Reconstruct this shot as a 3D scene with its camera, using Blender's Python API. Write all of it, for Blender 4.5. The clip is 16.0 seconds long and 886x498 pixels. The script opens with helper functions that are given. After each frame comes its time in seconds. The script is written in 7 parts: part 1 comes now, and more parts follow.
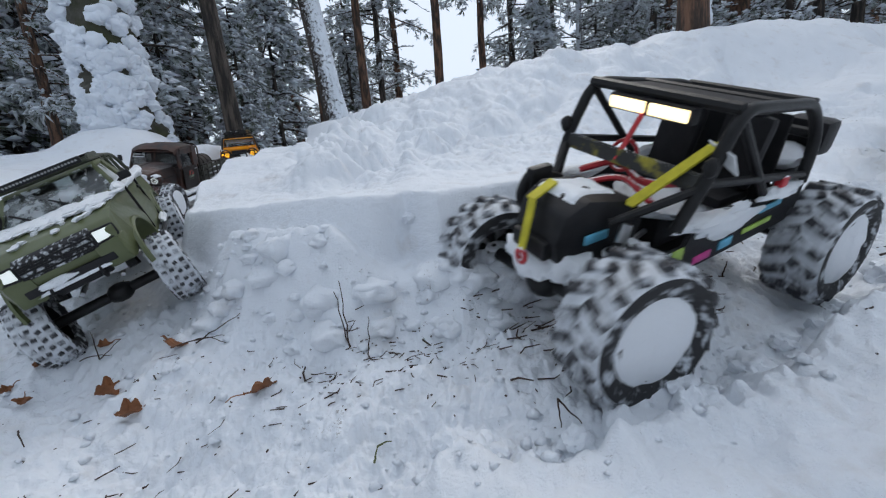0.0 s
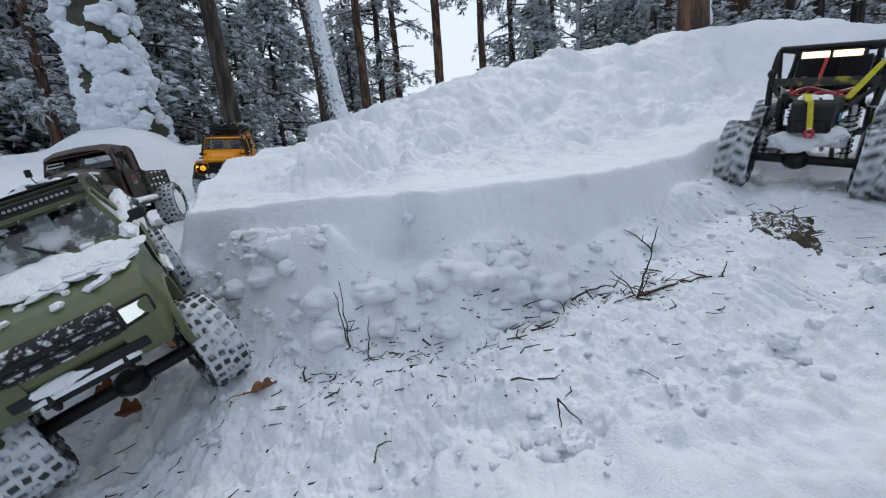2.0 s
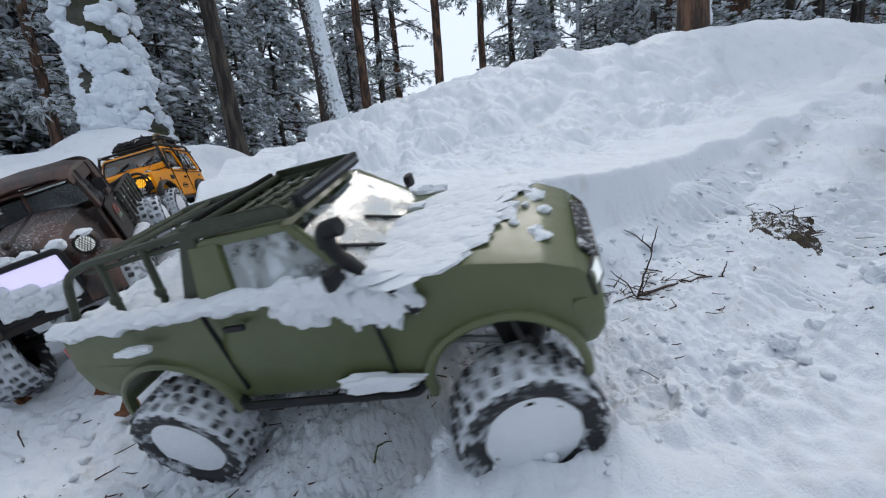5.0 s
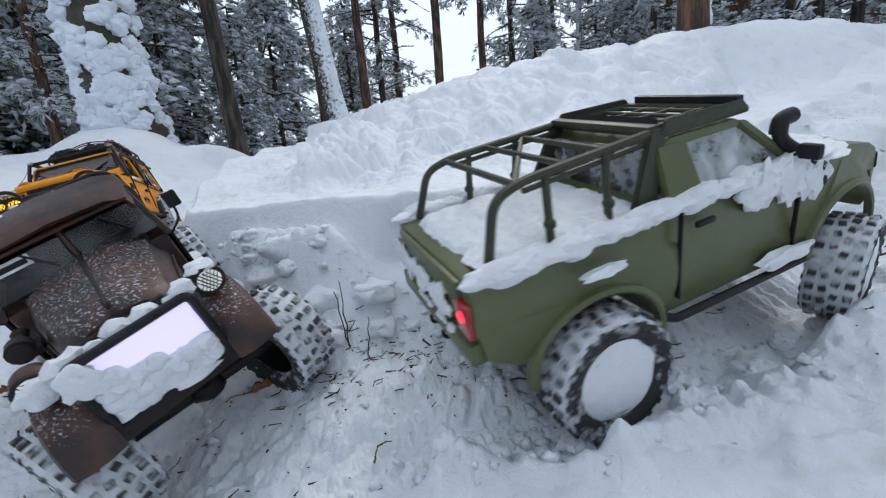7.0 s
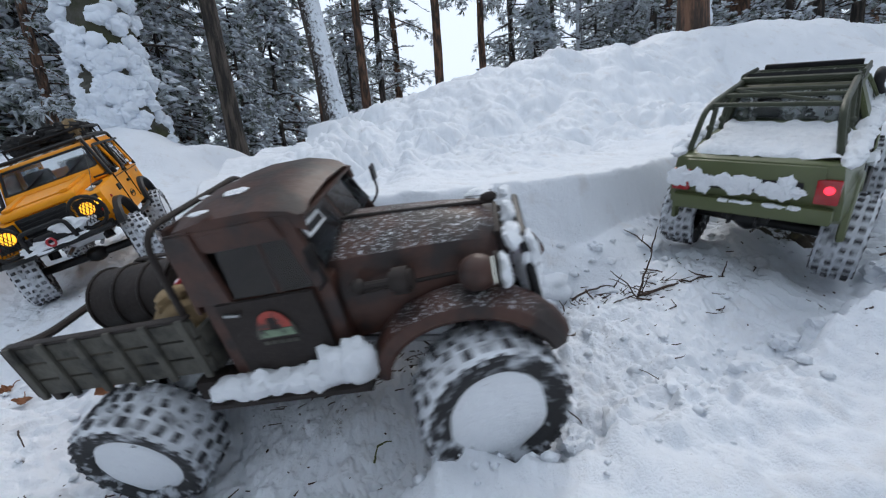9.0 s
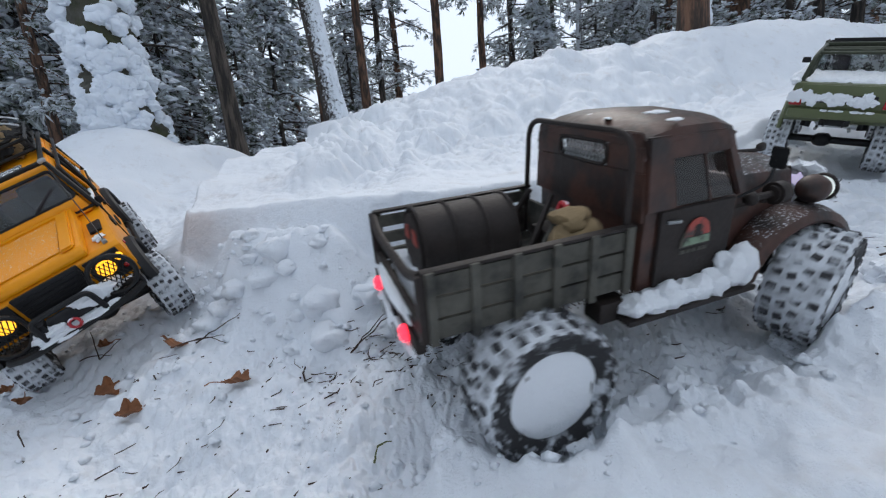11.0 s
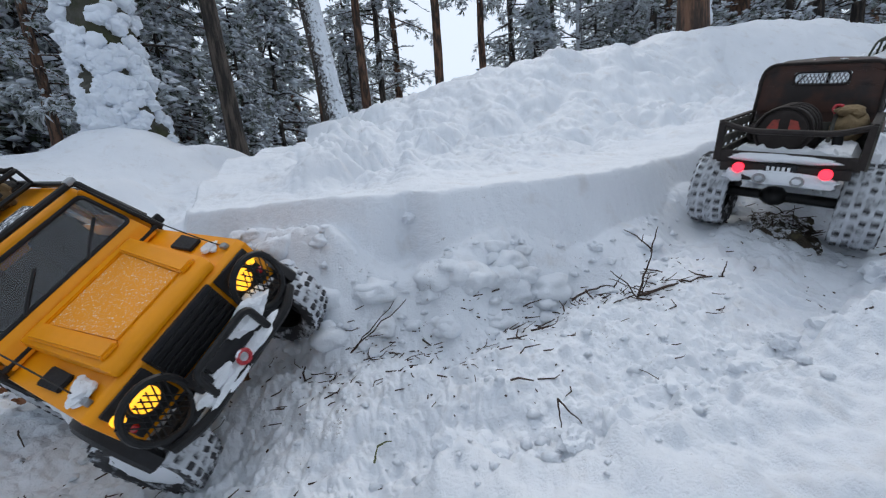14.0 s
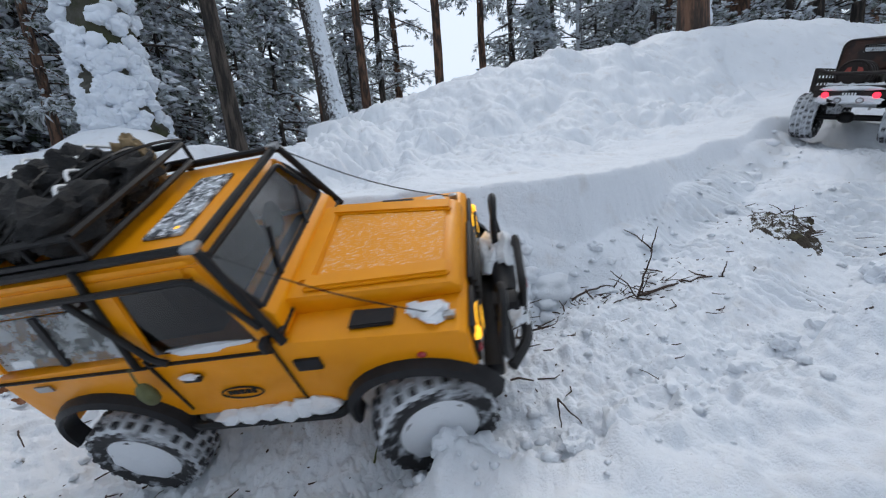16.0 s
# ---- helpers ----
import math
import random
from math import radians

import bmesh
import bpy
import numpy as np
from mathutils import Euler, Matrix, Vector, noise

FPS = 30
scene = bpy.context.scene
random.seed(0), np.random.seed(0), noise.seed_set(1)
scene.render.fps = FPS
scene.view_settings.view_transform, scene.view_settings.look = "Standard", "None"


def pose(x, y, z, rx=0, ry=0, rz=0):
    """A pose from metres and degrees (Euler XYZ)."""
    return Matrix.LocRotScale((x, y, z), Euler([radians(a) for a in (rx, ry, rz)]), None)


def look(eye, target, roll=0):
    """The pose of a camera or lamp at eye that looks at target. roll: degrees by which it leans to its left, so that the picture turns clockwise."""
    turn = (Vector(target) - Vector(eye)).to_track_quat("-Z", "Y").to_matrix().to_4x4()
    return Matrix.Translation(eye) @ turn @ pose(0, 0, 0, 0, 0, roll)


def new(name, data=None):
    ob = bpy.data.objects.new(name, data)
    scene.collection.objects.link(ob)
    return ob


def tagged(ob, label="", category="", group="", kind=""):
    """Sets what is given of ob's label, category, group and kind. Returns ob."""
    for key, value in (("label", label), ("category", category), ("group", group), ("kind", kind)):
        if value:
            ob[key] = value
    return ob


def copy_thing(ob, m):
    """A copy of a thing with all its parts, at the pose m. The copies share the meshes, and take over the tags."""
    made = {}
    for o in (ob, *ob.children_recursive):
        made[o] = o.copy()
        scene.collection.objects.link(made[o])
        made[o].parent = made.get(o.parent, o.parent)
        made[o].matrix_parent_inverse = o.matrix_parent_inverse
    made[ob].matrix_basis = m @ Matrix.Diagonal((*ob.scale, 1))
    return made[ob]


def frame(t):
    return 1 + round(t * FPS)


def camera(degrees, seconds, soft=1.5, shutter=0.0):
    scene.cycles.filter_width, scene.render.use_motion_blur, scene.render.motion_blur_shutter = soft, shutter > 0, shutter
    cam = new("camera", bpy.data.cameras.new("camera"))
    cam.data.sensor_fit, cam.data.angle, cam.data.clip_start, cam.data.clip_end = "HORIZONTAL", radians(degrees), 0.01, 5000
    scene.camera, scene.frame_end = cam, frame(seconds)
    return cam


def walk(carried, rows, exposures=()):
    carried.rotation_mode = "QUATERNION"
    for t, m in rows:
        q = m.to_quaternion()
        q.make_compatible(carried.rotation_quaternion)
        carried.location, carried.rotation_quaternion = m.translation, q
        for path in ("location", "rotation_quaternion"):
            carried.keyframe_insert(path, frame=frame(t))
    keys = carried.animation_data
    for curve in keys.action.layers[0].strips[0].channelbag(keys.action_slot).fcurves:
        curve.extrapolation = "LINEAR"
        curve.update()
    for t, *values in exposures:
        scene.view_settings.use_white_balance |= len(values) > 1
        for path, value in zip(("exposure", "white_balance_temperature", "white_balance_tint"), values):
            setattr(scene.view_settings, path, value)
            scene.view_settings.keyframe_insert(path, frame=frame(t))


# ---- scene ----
cam = camera(92.85, 16.0, soft=1.2, shutter=0.5)
EYE = pose(0, 0, 0.30, 78.408, 4.595, -0.942)
walk(cam, [(0.0, EYE), (16.0, EYE)], exposures=[(t, e, 6500, 10) for t, e in ((0.0, -0.28), (4.0, -0.28), (6.5, -0.08), (7.5, -0.10), (9.0, -0.15), (12.0, -0.16), (14.0, -0.26), (16.0, -0.25))])

# overcast winter daylight from the sky, a wide weak sun behind the clouds
world = bpy.data.worlds.new("overcast_sky")
scene.world = world
world.use_nodes = True
_n = world.node_tree.nodes
_l = world.node_tree.links
_sky = _n.new("ShaderNodeTexSky")
_sky.sky_type = "NISHITA"
_sky.sun_disc = False
_sky.sun_elevation = radians(65)
_sky.sun_rotation = radians(20)
_sky.air_density = 1.0
_sky.dust_density = 6.0
_mix = _n.new("ShaderNodeMix")
_mix.data_type = "RGBA"
_mix.inputs["Factor"].default_value = 0.80
_mix.inputs[7].default_value = (7.5, 8.5, 9.8, 1)
_l.new(_sky.outputs[0], _mix.inputs[6])
_l.new(_mix.outputs[2], _n["Background"].inputs[0])
_n["Background"].inputs[1].default_value = 0.142

_sun = bpy.data.lights.new("sun_behind_cloud", "SUN")
_sun.energy, _sun.angle, _sun.color = 1.25, radians(24), (1.0, 0.97, 0.93)
new("sun_behind_cloud", _sun).matrix_world = look((1.6, 5.6, 5.4), (0.3, 0.8, 0.2))
# ---- materials ----
def base_mat(name):
    m = bpy.data.materials.new(name)
    m.use_nodes = True
    nt = m.node_tree
    return m, nt, nt.nodes, nt.links, nt.nodes["Principled BSDF"]


def noise_node(nt, co, scale, detail=4.0, rough=0.55):
    n = nt.nodes.new("ShaderNodeTexNoise")
    n.inputs["Scale"].default_value = scale
    n.inputs["Detail"].default_value = detail
    n.inputs["Roughness"].default_value = rough
    nt.links.new(co, n.inputs["Vector"])
    return n


def ramp_node(nt, fac, stops):
    r = nt.nodes.new("ShaderNodeValToRGB")
    els = r.color_ramp.elements
    while len(els) < len(stops):
        els.new(0.5)
    for e, (p, c) in zip(els, stops):
        e.position = p
        e.color = (*c, 1) if len(c) == 3 else c
    nt.links.new(fac, r.inputs[0])
    return r


def mix_node(nt, fac, a, b):
    m = nt.nodes.new("ShaderNodeMix")
    m.data_type = "RGBA"
    for sock, v in ((m.inputs[0], fac), (m.inputs[6], a), (m.inputs[7], b)):
        if isinstance(v, (int, float)):
            sock.default_value = v
        elif isinstance(v, tuple):
            sock.default_value = (*v, 1)
        else:
            nt.links.new(v, sock)
    return m.outputs[2]


def math_node(nt, op, a, b=0.0, clamp=False):
    m = nt.nodes.new("ShaderNodeMath")
    m.operation = op
    m.use_clamp = clamp
    for sock, v in ((m.inputs[0], a), (m.inputs[1], b)):
        if isinstance(v, (int, float)):
            sock.default_value = v
        else:
            nt.links.new(v, sock)
    return m.outputs[0]


def surface(name, col, rough=0.6, metal=0.0, scale=60.0, vary=0.25, fine=6.0, bump=0.15, depth=0.002,
            other=None, other_amount=0.5, snow=0.0, snow_scale=90.0, coat=0.0, stretch=1.0, sparse=0.0):
    """A surface with stains at one scale, grain at a finer one, and, where snow > 0, snow that clings to what faces up."""
    m, nt, nd, ln, bs = base_mat(name)
    co = nd.new("ShaderNodeTexCoord").outputs["Object"]
    if stretch != 1.0:
        mp = nd.new("ShaderNodeMapping")
        mp.inputs["Scale"].default_value = (1, 1, stretch)
        ln.new(co, mp.inputs["Vector"])
        co = mp.outputs[0]
    big = noise_node(nt, co, scale, 5)
    small = noise_node(nt, co, scale * fine, 3)
    dark = tuple(c * (1 - vary) for c in col)
    light = tuple(min(1, c * (1 + vary)) for c in col)
    c = ramp_node(nt, big.outputs[0], [(0.3, dark), (0.7, light)]).outputs[0]
    c = mix_node(nt, math_node(nt, "MULTIPLY", small.outputs[0], 0.35), c, dark)
    if other:
        f = ramp_node(nt, big.outputs[0], [(other_amount - 0.06, (0, 0, 0)), (other_amount + 0.08, (1, 1, 1))]).outputs[0]
        c = mix_node(nt, f, other, c)
    rough_s = math_node(nt, "ADD", math_node(nt, "MULTIPLY", small.outputs[0], 0.25), rough - 0.12)
    if snow > 0:
        geo = nd.new("ShaderNodeTexCoord").outputs["Normal"]
        sep = nd.new("ShaderNodeSeparateXYZ")
        ln.new(geo, sep.inputs[0])
        up = ramp_node(nt, sep.outputs[2], [(0.15, (0, 0, 0)), (0.85, (1, 1, 1))]).outputs[0]
        fl = noise_node(nt, co, snow_scale, 6, 0.7)
        f = math_node(nt, "ADD", math_node(nt, "MULTIPLY", up, 0.35), math_node(nt, "ADD", fl.outputs[0], snow - 0.86 - sparse))
        f = math_node(nt, "MULTIPLY", f, 9.0, True)
        c = mix_node(nt, f, c, (0.80, 0.84, 0.90))
        rough_s = math_node(nt, "MAXIMUM", rough_s, math_node(nt, "MULTIPLY", f, 0.75))
    ln.new(c, bs.inputs["Base Color"])
    ln.new(rough_s, bs.inputs["Roughness"])
    bs.inputs["Metallic"].default_value = metal
    bs.inputs["Coat Weight"].default_value = coat
    if bump:
        b = nd.new("ShaderNodeBump")
        b.inputs["Strength"].default_value = bump
        b.inputs["Distance"].default_value = depth
        ln.new(small.outputs[0], b.inputs["Height"])
        ln.new(b.outputs[0], bs.inputs["Normal"])
    return m


def snow_mat(name, grain=1.0, specks=0.0, col=(0.765, 0.80, 0.85)):
    m, nt, nd, ln, bs = base_mat(name)
    co = nd.new("ShaderNodeTexCoord").outputs["Object"]
    big = noise_node(nt, co, 9, 5)
    mid = noise_node(nt, co, 70, 5, 0.6)
    small = noise_node(nt, co, 420, 4, 0.65)
    c = ramp_node(nt, big.outputs[0], [(0.3, tuple(v * 0.95 for v in col)), (0.7, col)]).outputs[0]
    if specks:
        sp = noise_node(nt, co, 120, 6, 0.75)
        patch = noise_node(nt, co, 7, 4)
        f = math_node(nt, "ADD", math_node(nt, "MULTIPLY", patch.outputs[0], 0.55), math_node(nt, "SUBTRACT", sp.outputs[0], 1.06 - specks))
        f = math_node(nt, "MULTIPLY", f, 12.0, True)
        c = mix_node(nt, math_node(nt, "MULTIPLY", f, 0.75), c, (0.16, 0.13, 0.10))
        soil = noise_node(nt, co, 16, 5, 0.62)
        f = ramp_node(nt, soil.outputs[0], [(0.56, (0, 0, 0)), (0.78, (1, 1, 1))]).outputs[0]
        c = mix_node(nt, math_node(nt, "MULTIPLY", f, 0.34), c, (0.42, 0.36, 0.31))
    ln.new(c, bs.inputs["Base Color"])
    bs.inputs["Roughness"].default_value = 0.62
    bs.inputs["Specular IOR Level"].default_value = 0.25
    h = math_node(nt, "ADD", math_node(nt, "MULTIPLY", mid.outputs[0], 0.7), math_node(nt, "MULTIPLY", small.outputs[0], 0.3))
    b = nd.new("ShaderNodeBump")
    b.inputs["Strength"].default_value = 0.7 * grain
    b.inputs["Distance"].default_value = 0.006
    ln.new(h, b.inputs["Height"])
    ln.new(b.outputs[0], bs.inputs["Normal"])
    return m


def glow_mat(name, col, strength):
    m, nt, nd, ln, bs = base_mat(name)
    bs.inputs["Base Color"].default_value = (*col, 1)
    bs.inputs["Emission Color"].default_value = (*col, 1)
    bs.inputs["Emission Strength"].default_value = strength
    bs.inputs["Roughness"].default_value = 0.25
    return m


def glass_mat(name, tint, rough=0.05, frost=0.0):
    m, nt, nd, ln, bs = base_mat(name)
    co = nd.new("ShaderNodeTexCoord").outputs["Object"]
    bs.inputs["Base Color"].default_value = (*tint, 1)
    bs.inputs["IOR"].default_value = 1.45
    bs.inputs["Transmission Weight"].default_value = 1.0
    bs.inputs["Roughness"].default_value = rough
    if frost:
        n = noise_node(nt, co, 45, 6, 0.7)
        f = ramp_node(nt, n.outputs[0], [(0.62 - frost, (0, 0, 0)), (0.78 - frost * 0.5, (1, 1, 1))]).outputs[0]
        ln.new(mix_node(nt, f, tint, (0.72, 0.77, 0.82)), bs.inputs["Base Color"])
        ln.new(math_node(nt, "SUBTRACT", 1.0, math_node(nt, "MULTIPLY", f, 0.75)), bs.inputs["Transmission Weight"])
        ln.new(math_node(nt, "ADD", math_node(nt, "MULTIPLY", f, 0.6), rough), bs.inputs["Roughness"])
    return m


def side_snow_mat(name, bark, white, way):
    """Furrowed bark with wind-driven snow on the side that faces the given way."""
    m, nt, nd, ln, bs = base_mat(name)
    tc = nd.new("ShaderNodeTexCoord")
    mp = nd.new("ShaderNodeMapping")
    mp.inputs["Scale"].default_value = (1, 1, 0.2)
    ln.new(tc.outputs["Object"], mp.inputs["Vector"])
    furrow = noise_node(nt, mp.outputs[0], 34, 4)
    c = ramp_node(nt, furrow.outputs[0], [(0.36, tuple(v * 0.35 for v in bark)), (0.66, bark)]).outputs[0]
    dot = nd.new("ShaderNodeVectorMath")
    dot.operation = "DOT_PRODUCT"
    ln.new(tc.outputs["Normal"], dot.inputs[0])
    dot.inputs[1].default_value = way
    blotch = noise_node(nt, tc.outputs["Object"], 55, 5, 0.75)
    f = math_node(nt, "ADD", math_node(nt, "MULTIPLY", dot.outputs["Value"], 0.26), math_node(nt, "SUBTRACT", blotch.outputs[0], 0.56))
    f = math_node(nt, "MULTIPLY", f, 9.0, True)
    ln.new(mix_node(nt, f, c, white), bs.inputs["Base Color"])
    bs.inputs["Roughness"].default_value = 0.85
    b = nd.new("ShaderNodeBump")
    b.inputs["Strength"].default_value = 0.9
    b.inputs["Distance"].default_value = 0.015
    ln.new(math_node(nt, "ADD", math_node(nt, "MULTIPLY", f, 0.6), furrow.outputs[0]), b.inputs["Height"])
    ln.new(b.outputs[0], bs.inputs["Normal"])
    return m


M = {}
M["snow"] = snow_mat("packed_snow", 1.0, 0.0)
M["track_snow"] = snow_mat("snow_ground", 1.2, 0.10)
M["clump_snow"] = snow_mat("clinging_snow", 1.3, 0.0, (0.82, 0.85, 0.89))
M["rubber"] = surface("black_rubber", (0.020, 0.020, 0.022), 0.8, scale=70, other=(0.50, 0.53, 0.57), other_amount=0.40)
M["flecked"] = surface("black_plastic_with_snow_flecks", (0.016, 0.016, 0.018), 0.5, scale=150, other=(0.62, 0.65, 0.69), other_amount=0.40)
M["tyre_snowy"] = surface("snow_packed_rubber", (0.60, 0.63, 0.67), 0.8, scale=70, vary=0.3, other=(0.10, 0.10, 0.11), other_amount=0.33, bump=0.4)
M["lug"] = surface("tyre_lug_rubber", (0.035, 0.035, 0.04), 0.8, scale=60, other=(0.55, 0.58, 0.62), other_amount=0.44)
M["black"] = surface("black_plastic", (0.016, 0.016, 0.018), 0.5, scale=70, snow=-0.05)
M["black_metal"] = surface("black_painted_steel", (0.02, 0.02, 0.021), 0.42, 0.3, scale=80, snow=-0.04)
for _name in ("black", "black_metal", "flecked"):
    M[_name].node_tree.nodes["Principled BSDF"].inputs["Specular IOR Level"].default_value = 0.22
M["green"] = surface("olive_green_paint", (0.088, 0.105, 0.042), 0.42, scale=18, vary=0.10, snow=0.0, snow_scale=38, coat=0.1, bump=0.03)
M["green_rack"] = surface("dark_olive_steel", (0.035, 0.042, 0.024), 0.5, 0.2, scale=70, snow=0.0, snow_scale=120)
M["orange"] = surface("amber_yellow_paint", (0.81, 0.300, 0.001), 0.42, scale=14, vary=0.08, coat=0.05, bump=0.02)
M["orange_dusted"] = surface("amber_paint_dusted_with_snow", (0.81, 0.300, 0.001), 0.45, scale=14, vary=0.08, snow=0.001, snow_scale=520, sparse=0.050, coat=0.05, bump=0.02)
M["orange"].node_tree.nodes["Principled BSDF"].inputs["Specular IOR Level"].default_value = 0.3
M["orange_dusted"].node_tree.nodes["Principled BSDF"].inputs["Specular IOR Level"].default_value = 0.3
M["rust"] = surface("rusted_brown_paint", (0.050, 0.019, 0.012), 0.50, scale=26, vary=0.45, other=(0.016, 0.010, 0.009), other_amount=0.45, snow=-0.05, snow_scale=430, bump=0.25)
M["rust_dusted"] = surface("rusted_paint_dusted_with_snow", (0.050, 0.019, 0.012), 0.50, scale=26, vary=0.45, other=(0.016, 0.010, 0.009), other_amount=0.45, snow=0.004, snow_scale=400, sparse=0.045, bump=0.25)
M["rust_dark"] = surface("dark_rusted_metal", (0.019, 0.013, 0.011), 0.65, 0.2, scale=40, vary=0.4, snow=-0.04, snow_scale=200, bump=0.25)
M["plank"] = surface("weathered_grey_wood", (0.075, 0.072, 0.060), 0.8, scale=35, vary=0.4, other=(0.028, 0.028, 0.025), other_amount=0.42, snow=-0.03, bump=0.4)
M["steel"] = surface("scratched_steel", (0.35, 0.36, 0.37), 0.35, 0.9, scale=60)
M["red"] = surface("red_plastic", (0.45, 0.02, 0.03), 0.4, scale=60, snow=0.05)
M["strap"] = surface("yellow_webbing", (0.52, 0.46, 0.03), 0.8, scale=90, vary=0.2, bump=0.4)
M["camo"] = surface("black_and_yellow_panel", (0.016, 0.016, 0.015), 0.5, scale=35, other=(0.30, 0.26, 0.02), other_amount=0.42, snow=0.05)
M["cyan"] = surface("pale_blue_sticker", (0.12, 0.42, 0.60), 0.4, scale=60)
M["pink"] = surface("pink_sticker", (0.55, 0.05, 0.25), 0.4, scale=60)
M["lime"] = surface("lime_sticker", (0.35, 0.50, 0.10), 0.4, scale=60)
M["badge_green"] = surface("faded_green_print", (0.17, 0.24, 0.16), 0.6, scale=90, vary=0.3, other=(0.05, 0.05, 0.045), other_amount=0.40)
M["badge_red"] = surface("faded_red_print", (0.34, 0.055, 0.04), 0.6, scale=90, vary=0.3, other=(0.05, 0.04, 0.035), other_amount=0.40)
M["white"] = surface("white_plastic", (0.70, 0.72, 0.74), 0.5, scale=60)
M["sack"] = surface("burlap_sack", (0.24, 0.17, 0.09), 0.9, scale=60, vary=0.3, bump=0.6)
M["olive_cloth"] = surface("olive_cloth", (0.12, 0.13, 0.06), 0.9, scale=60, bump=0.5)
M["black_cloth"] = surface("black_nylon_cloth", (0.012, 0.012, 0.013), 0.85, scale=80, vary=0.4, other=(0.030, 0.028, 0.026), other_amount=0.40, bump=0.7, depth=0.003)
M["interior"] = surface("dark_interior", (0.02, 0.018, 0.018), 0.8, scale=40)
M["roof_pane"] = surface("dark_pane_with_frost", (0.085, 0.095, 0.105), 0.22, scale=55, vary=0.3, other=(0.46, 0.50, 0.54), other_amount=0.47, snow=0.02, snow_scale=160)
M["glass"] = glass_mat("tinted_glass", (0.72, 0.76, 0.78))
# dark tint stands in for the shade inside the cab
M["dark_glass"] = glass_mat("interior_shade_glass", (0.16, 0.14, 0.13))
M["frost_glass"] = glass_mat("frosted_glass", (0.55, 0.60, 0.60), 0.08, 0.16)
M["snow_glass"] = glass_mat("snow_dusted_glass", (0.50, 0.54, 0.52), 0.1, 0.26)
M["warm_light"] = glow_mat("warm_led", (1.0, 0.78, 0.42), 2.4)
M["white_light"] = glow_mat("white_led", (0.80, 0.86, 0.84), 0.55)
M["amber_light"] = glow_mat("amber_lamp", (1.0, 0.50, 0.03), 1.7)
M["red_light"] = glow_mat("red_lamp", (1.0, 0.03, 0.06), 2.2)
M["red_lens"] = surface("red_lens", (0.35, 0.01, 0.015), 0.2, scale=60, coat=0.5)
M["violet_light"] = glow_mat("violet_led", (0.76, 0.70, 1.0), 0.60)
M["bark"] = surface("pine_bark", (0.092, 0.074, 0.062), 0.9, scale=30, vary=0.45, fine=3, other=(0.026, 0.022, 0.020), other_amount=0.49, bump=1.0, depth=0.02, stretch=0.16)
M["bark_red"] = surface("red_pine_bark", (0.165, 0.090, 0.058), 0.9, scale=24, vary=0.45, fine=3, other=(0.048, 0.034, 0.027), other_amount=0.49, bump=1.0, depth=0.02, stretch=0.2)
M["bark_snow"] = side_snow_mat("snow_plastered_bark", (0.075, 0.060, 0.050), (0.74, 0.79, 0.85), (0.80, -0.55, 0.05))
M["needle"] = surface("pine_needles", (0.066, 0.080, 0.052), 0.75, scale=5, vary=0.45, other=(0.52, 0.56, 0.59), other_amount=0.51, bump=0)
M["tree_snow"] = surface("snow_on_branches", (0.74, 0.79, 0.86), 0.8, scale=6, vary=0.06, bump=0.3, depth=0.02)
M["twig"] = surface("dark_twig", (0.050, 0.030, 0.022), 0.85, scale=90, vary=0.4)
M["green_twig"] = surface("green_twig", (0.09, 0.105, 0.035), 0.7, scale=90, vary=0.3)
M["leaf"] = surface("dry_brown_leaf", (0.22, 0.085, 0.032), 0.7, scale=60, vary=0.4, bump=0.4)
M["earth"] = surface("bare_forest_earth", (0.060, 0.045, 0.032), 0.9, scale=60, vary=0.5, other=(0.10, 0.09, 0.05), other_amount=0.4, snow=0.06, snow_scale=120, bump=0.8, depth=0.004)
M["rock"] = surface("mossy_rock", (0.070, 0.068, 0.055), 0.9, scale=6, vary=0.5, other=(0.045, 0.05, 0.02), other_amount=0.45, bump=0.8, depth=0.02)


# ---- mesh helpers ----
def obj_from(name, bm, material, parent=None, label="", smooth=True):
    me = bpy.data.meshes.new(name)
    bm.normal_update()
    bm.to_mesh(me)
    bm.free()
    for mt in material if isinstance(material, (list, tuple)) else [material]:
        me.materials.append(mt)
    if smooth:
        me.polygons.foreach_set("use_smooth", [True] * len(me.polygons))
        me.set_sharp_from_angle(angle=radians(38))
    ob = new(name, me)
    if parent is not None:
        ob.parent = parent
    if label:
        tagged(ob, label)
    if parent is not None and "snow" in name:
        tagged(ob, kind="stuff")
    return ob


def parts(name, bms, material, parent, label=""):
    """Alike pieces, each a part of its own."""
    for b in bms:
        part(name, b, material, parent, label)


def part(name, bm, material, parent, label="", smooth=True):
    return obj_from(name, bm, material, parent, label, smooth)


def thing(name, label, category, group="", kind=""):
    ob = new(name)
    ob.empty_display_size = 0.05
    return tagged(ob, label, category, group, kind)


def join(*bms):
    """All given bmeshes in the first one."""
    out = bms[0]
    for b in bms[1:]:
        me = bpy.data.meshes.new("tmp")
        b.to_mesh(me)
        b.free()
        out.from_mesh(me)
        bpy.data.meshes.remove(me)
    return out


